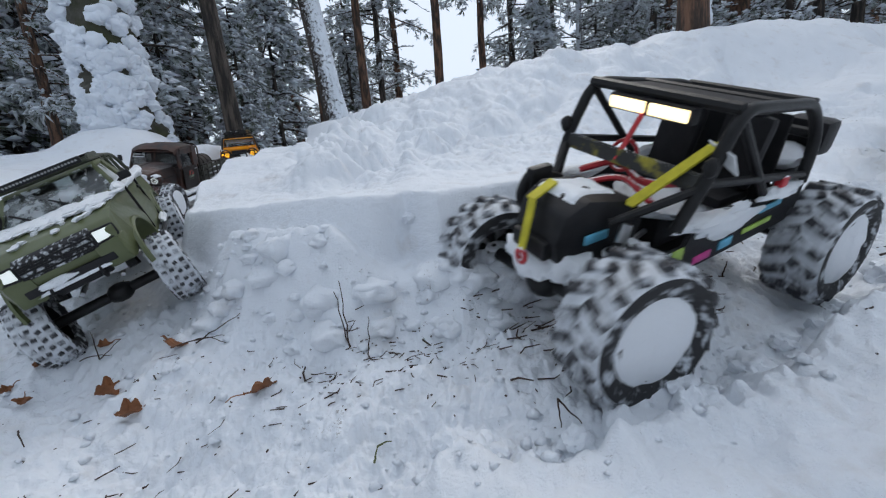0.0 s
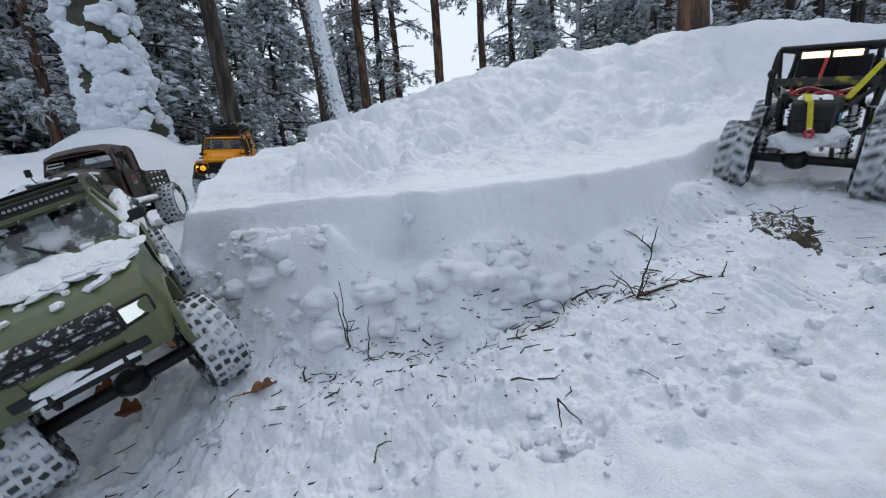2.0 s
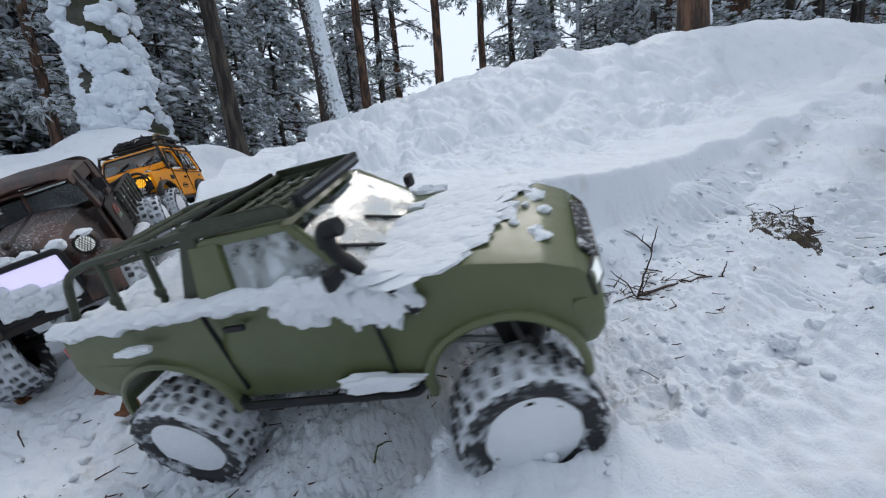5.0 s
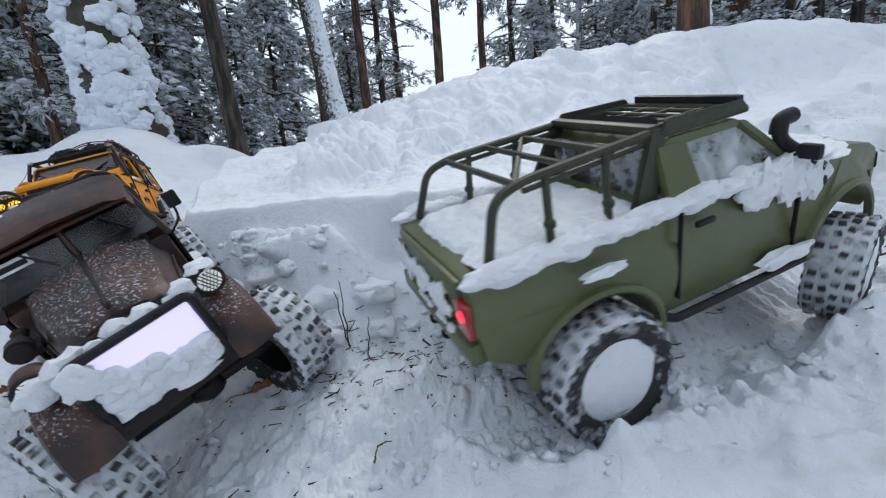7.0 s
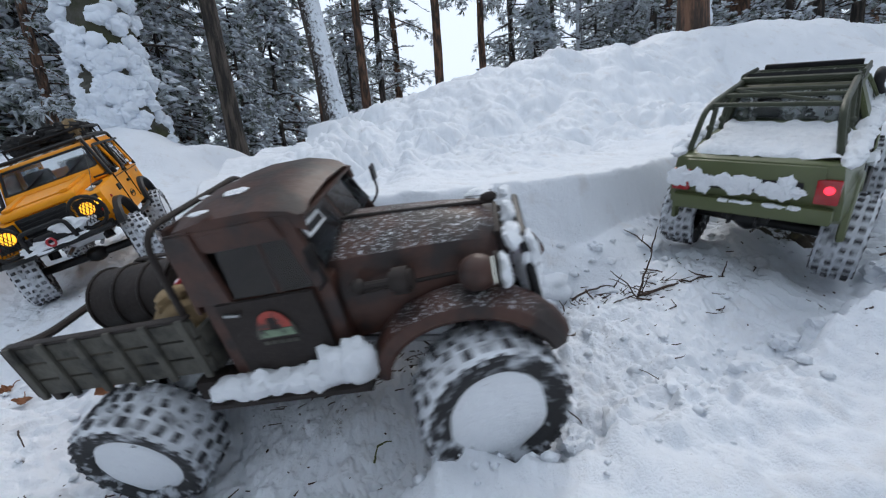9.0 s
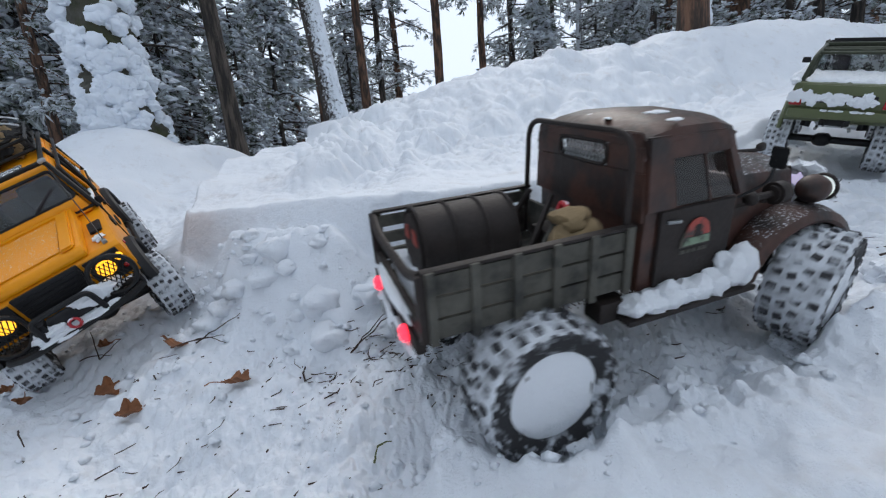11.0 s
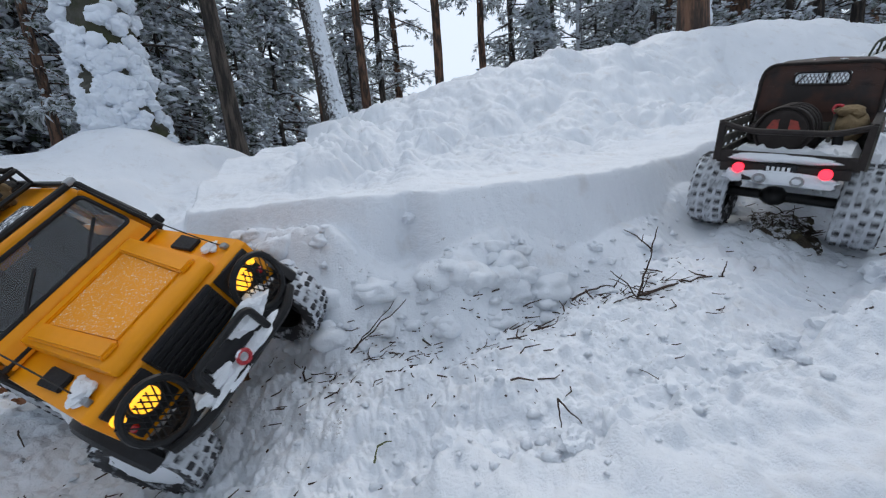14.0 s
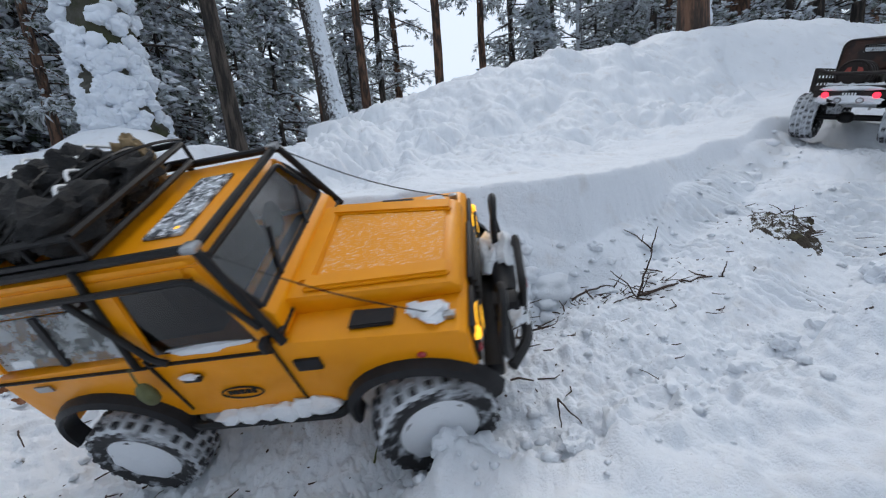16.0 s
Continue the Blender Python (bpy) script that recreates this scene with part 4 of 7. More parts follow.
        def dome(r, z0):
            return [(.007 + r * math.cos(a), Y, z0 + r * 1.15 * math.sin(a)) for a in np.linspace(0, math.pi, 15)]
        bd = part("badge", slab(dome(.0185, .130), .0016), M["plank"], dr, "faded arched badge on the door")
        part("badge_field", slab([(-.0085, Y + sy * .001, .1315), (.0225, Y + sy * .001, .1315), (.021, Y + sy * .001, .1385), (-.007, Y + sy * .001, .1385)], .0010), M["badge_green"], bd)
        part("badge_shape", slab([(x, y + sy * .001, z) for x, y, z in dome(.0145, .1395)][::-1], .0010), M["badge_red"], bd)
        part("badge_figure", join(slab([(.003, Y + sy * .0014, .139), (.011, Y + sy * .0014, .139), (.010, Y + sy * .0014, .150), (.004, Y + sy * .0014, .150)], .0008)), M["rust_dark"], bd)
        part("badge_bar", join(*[slab([(-.009 + .0066 * k, Y, .1235), (-.004 + .0066 * k, Y, .1235), (-.004 + .0066 * k, Y, .1270), (-.009 + .0066 * k, Y, .1270)], .0008) for k in range(5)]), M["plank"], dr)
    for y0, y1 in ((-.066, -.003), (.003, .066)):
        part("windscreen", slab([(.064, y0 * 1.12, .182), (.064, y1 * 1.12, .182), (.044, y1, .226), (.044, y0, .226)], .0018), M["glass"], car, "split dark windscreen")
        part("wiper", tube([(.060, (y0 + y1) / 2, .216), (.062, (y0 + y1) / 2 + .018, .192)], .0013, 5), M["black"], car)
    part("screen_post", tube([(.0655, 0, .170), (.0455, 0, .220)], .003, 6), shell, car)
    part("sun_visor", slab([(.044, -.068, .223), (.044, .068, .223), (.059, .066, .221), (.059, -.066, .221)], .003, .001), shell, car)
    stk = part("windscreen_sticker", slab([(.0565, -.066, .2035), (.0565, -.030, .2035), (.0520, -.030, .2135), (.0520, -.066, .2135)], .0012), M["white"], car, "white sticker with black marks")
    part("sticker_bar", slab([(.0557, -.063, .2058), (.0557, -.033, .2058), (.0537, -.033, .2108), (.0537, -.063, .2108)], .0016), M["black"], stk)
    X = -.0535
    back = part("cab_back", join(slab([(X, -.081, .160), (X, .081, .160), (X, .0778, .2025), (X, -.0778, .2025)], .004, .001), slab([(X, -.0765, .2225), (X, .0765, .2225), (X, .0720, .234), (X, -.0720, .234)], .004, .001),
                                slab([(X, -.0775, .2025), (X, -.036, .2025), (X, -.036, .2225), (X, -.0765, .2225)], .004), slab([(X, .0775, .2025), (X, .036, .2025), (X, .036, .2225), (X, .0765, .2225)], .004)), M["rust"], car)
    part("rear_window_rim", tube(arc([(-.0560, 0, .2025), (-.0560, .035, .2025), (-.0560, .035, .2225), (-.0560, -.035, .2225), (-.0560, -.035, .2025), (-.0560, 0, .2025)], .009, 6), .0018, 6), M["rust_dark"], back)
    part("rear_grille", join(*[tube([(-.0555, y + (0 if s > 0 else .010), .2025), (-.0555, y + (.010 if s > 0 else 0), .2225)], .0007, 4) for y in np.arange(-.034, .025, .0052) for s in (1, -1)]), M["steel"], back, "diamond mesh over the rear window")
    part("interior", join(box(.0, 0, .165, .06, .12, .006, .002), box(-.035, 0, .185, .016, .12, .04, .006), box(.05, 0, .172, .012, .12, .012, .003)), M["interior"], car)
    # nose: grille frame with a lamp panel under snow
    part("radiator_grille", join(box(.1945, 0, .136, .006, .070, .062, .003), *[box(.199, y, .136, .003, .003, .056, .001) for y in (-.027, -.018, -.009, 0, .009, .018, .027)]), M["rust_dark"], car)
    part("front_bumper", join(box(.212, 0, .086, .010, .150, .014, .003), slab([(.212, -.082, .078), (.212, -.068, .078), (.212, -.070, .112), (.212, -.080, .112)], .008, .002), slab([(.212, .082, .078), (.212, .068, .078), (.212, .070, .112), (.212, .080, .112)], .008, .002)), M["rust_dark"], car)
    fr = part("guard_frame", tube(arc([(.219, -.049, .095), (.219, .049, .095), (.214, .049, .162), (.214, -.049, .162), (.219, -.049, .095)], .008), .0042, 8), M["black_metal"], car, "steel guard frame in front of the radiator")
    part("lamp_panel", slab([(.216, -.045, .099), (.216, .045, .099), (.2125, .045, .158), (.2125, -.045, .158)], .004, .001), M["violet_light"], fr, "pale violet lamp panel under snow")
    part("guard_snow", join(*[lump(.2165, -.037 + .0092 * (k % 9), .106 + .0105 * (k // 9), .0075 + .002 * (k % 3), .010, .0095, 100 + k, .35, 2) for k in range(45) if k // 9 < 2 or (k // 9 == 2 and k % 9 < 5) or (k // 9 == 3 and k % 9 < 2)], *[lump(.206, -.049 + .0108 * k, .163 + .003 * math.sin(k * 2.2), .007, .010, .008, 150 + k, .45, 2) for k in (0, 1, 2, 4, 5, 6, 8, 9)], lump(.220, .02, .097, .008, .026, .008, 7, .4), lump(.218, -.043, .15, .008, .014, .016, 8, .4)), M["clump_snow"], car, "thick snow stuck to the front guard")
    part("headlight_snow", join(lump(.196, -.071, .150, .006, .014, .012, 31, .35), lump(.180, .071, .165, .014, .013, .004, 32, .35)), M["clump_snow"], car)
    # bed
    x0, x1, yb, zf, zt = -.250, -.064, .082, .104, .160
    bed = part("bed_floor", join(*[box((x0 + x1) / 2, -yb + .0125 + .0222 * k + .004, zf, x1 - x0, .021, .006, .001) for k in range(7)]), M["plank"], car, "wooden load bed floor")
    for sy in (1, -1):
        boards = [box((x0 + x1) / 2, sy * yb, zf + .009 + .0185 * k, x1 - x0, .005, .0165 if sy < 0 else .012, .001) for k in range(3)]
        sd = part("bed_side", boards[0], M["plank"], car, "weathered wooden bed side")
        for board in boards[1:]:
            part("plank", board, M["plank"], sd)
        for k in range(6):
            part("stake", box(x0 + .006 + k * (x1 - x0 - .012) / 5, sy * (yb + .0045), (zf + zt) / 2, .007, .004, zt - zf + .004, .001), M["plank"], sd)
        part("top_rail", box((x0 + x1) / 2, sy * yb, zt + .001, x1 - x0, .008, .003, .001), M["rust_dark"], sd)
    tg = part("tailgate", join(box(x0, 0, zf + .006, .006, 2 * yb, .018, .001), tube(arc([(x0, -yb, zt - .002), (x0 - .002, -yb * .6, zt - .012), (x0 - .002, yb * .6, zt - .012), (x0, yb, zt - .002)], .03), .0042, 8),
                               box(x0, -yb, (zf + zt) / 2, .008, .008, zt - zf, .001), box(x0, yb, (zf + zt) / 2, .008, .008, zt - zf, .001)), M["rust_dark"], car, "rusty dropped tailgate frame")
    part("headboard", join(box(x1 - .002, 0, .125, .005, .158, .042, .001)), M["plank"], car)
    part("hoop", tube(arc([(x1 - .006, -.081, .108), (x1 - .003, -.077, .236), (x1 - .003, .077, .236), (x1 - .006, .081, .108)], .022, 6), .0028, 8), M["rust_dark"], car, "bent pipe hoop behind the cab")
    part("rear_beam", join(box(x0 - .002, 0, .096, .010, .150, .014, .002), box(x0 - .004, 0, .083, .008, .09, .010, .002)), M["rust_dark"], car)
    for sy in (1, -1):
        tl = part("tail_light", cyl((x0 - .009, sy * .050, .096), (1, 0, 0), .0075, .008, 16, .002), M["red_light"], car, "glowing round red tail light")
        part("tow_eye", tube([(x0 - .012, sy * .022 + .007 * math.cos(a), .083 + .006 * math.sin(a)) for a in np.linspace(0, 6.28, 12)], .0018, 6), M["steel"], car)
    pl = part("number_plate", box(x0 - .0085, 0, .0985, .003, .038, .013, .001), M["black"], car, "small black plate with pale bars")
    part("plate_bars", join(*[box(x0 - .0108, -.010 + .006 * k, .0985, .001, .0035, .006, 0) for k in range(5)]), M["white"], pl)
    # load
    BY, BZ = .012, .146
    br = part("barrel", join(cyl((-.180, BY, BZ), (1, 0, 0), .033, .094, 28, .004), cyl((-.2265, BY, BZ), (1, 0, 0), .029, .004, 28, .001)), M["rust_dark"], car, "dark steel oil barrel lying in the bed")
    for x in (-.225, -.195, -.165, -.136):
        part("hoop_band", tube([(x, BY + .0335 * math.cos(a), BZ + .0335 * math.sin(a)) for a in np.linspace(0, 2 * math.pi, 25)[:-1]], .0018, 6, True), M["rust_dark"], br)
    part("barrel_mark", join(slab([(-.2292, BY - .020, BZ + .003), (-.2292, BY - .006, BZ + .003), (-.2292, BY - .006, BZ + .017), (-.2292, BY - .015, BZ + .015)], .001), slab([(-.2292, BY + .006, BZ + .003), (-.2292, BY + .020, BZ + .003), (-.2292, BY + .014, BZ + .016), (-.2292, BY + .006, BZ + .017)], .001)), M["badge_red"], br, "faded red mark")
    sh = part("shovel", tube([(-.13, -.034, .120), (-.102, -.034, .164)], .0028, 8), M["plank"], car, "small shovel with a red grip")
    part("grip", tube(arc([(-.104, -.034, .161), (-.100, -.040, .168), (-.098, -.038, .174), (-.098, -.030, .174), (-.100, -.028, .168), (-.104, -.034, .161)], .002), .0024, 6), M["red"], sh)
    part("sack", join(lump(-.095, -.052, .142, .026, .022, .026, 11, .25), lump(-.10, -.048, .165, .016, .018, .010, 12, .3)), M["sack"], car, "brown burlap sack")
    part("junk", join(tube([(-.11, .06, .12), (-.085, .045, .168)], .003, 6), tube([(-.12, -.01, .12), (-.075, .02, .165)], .0035, 6), box(-.085, .0, .125, .03, .04, .03, .004), lump(-.10, .066, .13, .02, .01, .016, 14, .2)), M["rust_dark"], car, "pipes and scrap in the bed")
    part("tool_box", box(-.078, -.074, .084, .030, .022, .020, .002), M["rust_dark"], car)
    part("fuel_tank", box(-.075, .070, .086, .04, .03, .024, .005), M["rust_dark"], car)
    # snow
    part("board_snow", join(*[lump(-.06 + .018 * k, -.089, .088 + (.010 if k > 5 else 0), .016, .013, .010 + .002 * (k % 3) + (.010 if k > 5 else 0), 40 + k, .3, 3) for k in range(8)],
                            *[lump(-.05 + .03 * k, .089, .087, .02, .013, .009, 50 + k, .3, 2) for k in range(5)]), M["clump_snow"], car, "snow heaped on the running board")
    part("bed_snow", join(drift(-.243, -.20, -.074, .074, .107, .020, 3, .006, None, .4), drift(-.24, -.07, -.076, -.02, .107, .018, 13, .007, None, .2), lump(x0 - .004, .01, .112, .006, .066, .007, 5, .35), lump(x0 - .006, -.01, .085, .007, .05, .010, 6, .35), lump(x0 + .01, .055, .085, .02, .018, .014, 7, .3)), M["clump_snow"], car, "snow in the bed")
    return car, wheels


truck, truck_wheels = build_truck()
# ---- yellow wagon ----
def build_wagon():
    car = thing("model_wagon", "amber yellow scale model off-road wagon with roof luggage", "model car", "model cars in a convoy")
    wheels = make_wheels(car, .28, .095, .054, .042, ahead=.009)
    running_gear(car, .28, .095, .054, .36)
    P = M["orange"]
    low, r, hw = .076, .060, .096
    prof = [(-.213, .092), (-.215, .152), (.046, .160), (.052, .156), (.190, .148), (.196, .143), (.197, .102)]
    prof += arch(.148, .066, r, 36, 172) + [(.078, low), (-.078, low)] + arch(-.14, .066, r, 8, 168)
    part("body", prism(prof, -hw, hw, .003, lambda x, z: 1 - .02 * max(0, (z - .14) / .02)), P, car)
    # bonnet, raised above the wings, with a sunk panel
    bn = part("bonnet", prism([(.050, .152), (.050, .172), (.060, .174), (.186, .163), (.194, .157), (.194, .148)], -.066, .066, .004, lambda x, z: 1 - .10 * max(0, (x - .05) / .14)), P, car)
    part("bonnet_panel", slab([(.080, -.043, .1735), (.080, .043, .1735), (.180, .035, .1648), (.180, -.035, .1648)], 0.0016), M["orange_dusted"], bn, "sunk bonnet panel dusted with snow")
    part("bonnet_rim", join(*[slab([(.070, sy * .044, .1750), (.070, sy * .061, .1750), (.186, sy * .053, .1650), (.186, sy * .036, .1650)], .0055, .002) for sy in (1, -1)], slab([(.064, -.05, .1745), (.064, .05, .1745), (.076, .05, .1736), (.076, -.05, .1736)], .004, .0015)), P, bn)
    for sy in (1, -1):
        v = part("wing_vent", slab([(.108, sy * .070, .1555), (.108, sy * .088, .1555), (.142, sy * .086, .1530), (.142, sy * .070, .1530)], .004, .001), M["black"], car, "black wing-top vent")
        part("side_vent", box(.068, sy * .0965, .131, .022, .004, .013, .002), M["black"], car)
        part("side_marker", lump(.158, sy * .0965, .127, .004, .002, .003, 1, .05, 2), M["red_lens"], car)
        for sx, low_end in ((.148, 16), (-.14, -8)):
            part("wheel_arch", flare(sx, .066, r, sy * .094, sy * .014, .010, low_end), M["black"], car, "black rubber wheel arch")
        parts("door_seam", (box(.048, sy * .0963, .118, .0014, .003, .080, 0), box(-.062, sy * .0963, .122, .0014, .003, .070, 0), box(-.007, sy * .0963, .150, .108, .003, .0014, 0), box(-.14, sy * .0963, .148, .15, .003, .0014, 0)), M["black"], car)
        part("door_handle", box(-.034, sy * .0980, .131, .016, .005, .006, .0015), M["black"], car)
        lg = part("door_badge", tube([(-.004 + .019 * math.cos(a), sy * .0968, .104 + .0075 * math.sin(a)) for a in np.linspace(0, 2 * math.pi, 25)[:-1]], .0009, 4, True), M["black"], car, "faint oval badge on the door")
        part("badge_bar", join(*[box(-.015 + .0055 * k, sy * .0968, .105, .004, .001, .005, 0) for k in range(5)]), M["black"], lg)
        part("side_plate", box(-.176, sy * .0968, .137, .016, .0015, .007, 0), M["steel"], car)
        part("sill_tube", tube(arc([(.082, sy * .085, .070), (.074, sy * .101, .066), (-.070, sy * .101, .066), (-.080, sy * .085, .070)], .01), .0045, 8), M["black_metal"], car)
        part("mirror", join(tube([(.048, sy * .09, .162), (.050, sy * .098, .164)], .002, 6), box(.050, sy * .102, .164, .006, .010, .012, .003)), M["black"], car)
    # upper body
    zb, zt, wb_, wt = .158, .229, .092, .078
    part("roof", prism([(.022, zt - .003), (.014, zt + .005), (-.205, zt + .007), (-.214, zt - .002)], -wt - .002, wt + .002, .005), P, car)
    for sy in (1, -1):
        quad = lambda xa, xb, za, zc, xc, xd: [(xa, sy * (wb_ - (wb_ - wt) * (za - zb) / (zt - zb)), za), (xb, sy * (wb_ - (wb_ - wt) * (za - zb) / (zt - zb)), za), (xd, sy * (wb_ - (wb_ - wt) * (zc - zb) / (zt - zb)), zc), (xc, sy * (wb_ - (wb_ - wt) * (zc - zb) / (zt - zb)), zc)]
        part("front_pillar", slab(quad(.052, .040, zb, zt, .022, .010), .006, .0015), P, car)
        part("middle_pillar", slab(quad(-.052, -.076, zb, zt, -.052, -.076), .006, .0015), P, car)
        part("rear_pillar", slab(quad(-.196, -.214, zb, zt, -.196, -.214), .006, .0015), P, car)
        part("upper_rail", slab(quad(.012, -.214, .218, zt, .012, -.214), .006, .0015), P, car)
        part("front_side_window", slab(quad(.040, -.052, zb, .218, .014, -.052), .0018), M["dark_glass"], car, "dark side window with snow on its sill")
        w = part("rear_side_window", slab(quad(-.078, -.196, zb + .002, .206, -.078, -.196), .0018), M["frost_glass"], car, "frosted rear side window")
        part("window_divider", slab(quad(-.132, -.138, zb + .001, .206, -.132, -.138), .005), M["black"], w)
        part("window_sticker", slab(quad(-.165, -.185, .162, .169, -.165, -.185), .0028), M["white"], w)
        part("alpine_window", slab(quad(-.09, -.18, .209, .217, -.09, -.18), .0072, .001), M["frost_glass"], car)
        part("sill_snow", lump(-.006, sy * .0925, .160, .034, .004, .004, 3, .4), M["clump_snow"], car)
    ws = part("windscreen", slab([(.0485, -.079, zb + .027), (.0485, .079, zb + .027), (.023, .073, zt - .005), (.023, -.073, zt - .005)], .0018), M["glass"], car, "clear windscreen with black rubber frame")
    part("windscreen_frame", tube(arc([(.0495, -.081, zb + .025), (.0495, .081, zb + .025), (.023, .075, zt - .004), (.023, -.075, zt - .004), (.0495, -.081, zb + .025)], .006), .0026, 6), M["black"], ws)
    for y0 in (-.045, .025):
        part("wiper", tube(arc([(.0530, y0, zb + .026), (.0470, y0 + .012, zb + .033), (.0375, y0 + .038, zb + .047)], .01), .0018, 5), M["black"], ws)
    part("scuttle", prism([(.040, .154), (.061, .158), (.057, .176), (.050, .184), (.046, .185)], -.088, .088, .003, lambda x, z: 1 - .06 * max(0, (z - .158) / .027)), P, car)
    part("back_door", join(box(-.2145, 0, .145, .004, .170, .110, .002)), P, car)
    part("rear_window", box(-.2160, 0, .196, .003, .10, .034, .002), M["frost_glass"], car)
    sw = part("spare_wheel", tyre_mesh(.050, .034, "carcass"), [M["tyre_snowy"], M["rubber"]], car)
    tagged(part("tread", tyre_mesh(.050, .034, "block"), M["lug"], sw), kind="stuff")
    sw.matrix_basis = Matrix.Translation((-.236, 0, .15)) @ Matrix.Rotation(radians(90), 4, "Z")
    part("interior", join(box(.03, 0, .158, .03, .15, .016, .004), box(-.03, -.04, .18, .02, .05, .06, .01), box(-.03, .04, .18, .02, .05, .06, .01), box(-.10, 0, .156, .2, .15, .01, .002), lump(.012, .04, .184, .004, .018, .018, 2, .05, 2)), M["interior"], car)
    part("roof_window", slab([(-.004, -.047, zt + .0066), (-.004, .047, zt + .0066), (-.038, .047, zt + .0068), (-.038, -.047, zt + .0068)], .003, .0008), M["roof_pane"], car, "roof window dusted with snow")
    part("roof_lamp", lump(-.012, -.038, zt + .0065, .003, .003, .0025, 1, .05, 2), M["amber_light"], car)
    # front
    gr = part("grille", box(.1985, 0, .126, .005, .080, .042, .002), M["black"], car, "black front grille")
    for k in range(5):
        part("slat", box(.2022, 0, .112 + .007 * k, .003, .076, .0025, .0006), M["black_metal"], gr)
    for sy in (1, -1):
        pn = part("lamp_panel", box(.1985, sy * .066, .122, .004, .044, .042, .002), M["black"], car)
        hl = part("headlight", cyl((.2010, sy * .063, .124), (1, 0, 0), .0125, .006, 20, .002), M["amber_light"], car, "glowing amber headlight")
        part("lamp_ring", tube([(.2035, sy * .063 + .0132 * math.cos(a), .124 + .0132 * math.sin(a)) for a in np.linspace(0, 2 * math.pi, 19)[:-1]], .0015, 6, True), M["black"], hl)
        part("side_light", cyl((.2010, sy * .084, .130), (1, 0, 0), .0055, .006, 14, .0015), M["amber_light"], car, "small glowing amber lamp")
        bg = part("brush_guard", tube([(.224 - .004 * math.cos(a) ** 2, sy * .066 + .026 * math.cos(a), .120 + .029 * math.sin(a)) for a in np.linspace(0, 2 * math.pi, 25)[:-1]], .0034, 8, True), M["black_metal"], car, "oval lamp guard with wire mesh")
        part("guard_mesh", join(*[tube([(.223, sy * .066 + d - .010, .120 - s * .020), (.223, sy * .066 + d + .010, .120 + s * .020)], .0007, 4) for d in (-.014, -.0085, -.003, .003, .0085, .014) for s in (1, -1)]), M["black_metal"], bg)
        part("guard_stay", tube([(.222, sy * .066, .092), (.205, sy * .060, .086)], .003, 6), M["black_metal"], car)
        part("indicator", lump(.1998, sy * .084, .113, .003, .004, .004, 2, .05, 2), M["red_lens"], car)
    part("front_bumper", join(box(.208, 0, .086, .016, .176, .016, .003), tube(arc([(.222, -.085, .086), (.238, -.06, .086), (.238, .06, .086), (.222, .085, .086)], .012), .005, 8), tube(arc([(.236, -.036, .086), (.240, -.034, .126), (.240, .034, .126), (.236, .036, .086)], .010), .0038, 8)), M["black_metal"], car, "black tube bumper")
    wn = part("winch", join(cyl((.224, 0, .102), (0, 1, 0), .011, .05, 16, .002), box(.224, .034, .102, .022, .016, .024, .003), box(.224, -.034, .102, .022, .016, .024, .003)), M["black"], car)
    part("winch_hook", tube([(.243, .006 * math.cos(a), .098 + .007 * math.sin(a)) for a in np.linspace(0, 6.28, 12)], .002, 6), M["red"], wn)
    part("bumper_snow", join(lump(.228, .03, .110, .010, .026, .013, 4, .4), lump(.232, -.028, .098, .009, .022, .010, 5, .4), lump(.236, .0, .089, .008, .045, .007, 6, .4), lump(.214, .04, .103, .012, .03, .012, 7, .4)), M["clump_snow"], car, "snow lumps caught on the bumper")
    # outside cage
    cz = .240
    for sy in (1, -1):
        part("cage_tube", tube(arc([(.060, sy * .096, .158), (.030, sy * .080, .238), (.024, sy * .076, cz), (-.212, sy * .080, cz + .002), (-.220, sy * .094, .150)], .012, 5), .0036, 8), M["black_metal"], car)
        part("cage_tube", tube(arc([(.050, sy * .096, .176), (.018, sy * .088, .222), (-.216, sy * .090, .222)], .010), .0028, 8), M["black_metal"], car)
        part("cage_tube", tube([(-.070, sy * .081, cz), (-.072, sy * .098, .150)], .0030, 8), M["black_metal"], car)
        part("cage_tube", tube(arc([(-.086, sy * .090, .220), (-.050, sy * .0995, .160), (-.040, sy * .0995, .154)], .008), .0030, 8), M["black_metal"], car)
        part("cage_bracket", box(.026, sy * .078, .242, .012, .010, .006, .002), M["steel"], car)
        part("limb_wire", tube([(.026 + (.185 - .026) * t, sy * (.078 + .004 * t), .242 + (.150 - .242) * t - .010 * math.sin(math.pi * t)) for t in np.linspace(0, 1, 9)], .0007, 4), M["black_metal"], car, "thin steel limb wire")
        part("wire_clamp", box(.184, sy * .082, .151, .008, .006, .005, .001), M["steel"], car)
    part("cage_cross", tube([(.026, -.078, cz), (.026, .078, cz)], .0036, 8), M["black_metal"], car)
    part("cage_cross", tube([(.058, -.095, .163), (.058, .095, .163)], .0028, 8), M["black_metal"], car)
    # luggage rack
    parts("luggage_rack_bar", ([tube(arc([(-.056, -.074, z), (-.056, .074, z), (-.214, .074, z), (-.214, -.074, z), (-.056, -.074, z)], .006), .003, 6) for z in (.246, .264)] + [tube([(x, -.074, .246), (x, .074, .246)], .002, 6) for x in (-.08, -.115, -.15, -.185)] + [tube([(x, sy * .074, .246), (x, sy * .074, .264)], .002, 6) for x in (-.056, -.1, -.15, -.214) for sy in (1, -1)]), M["black_metal"], car, "black roof rack")
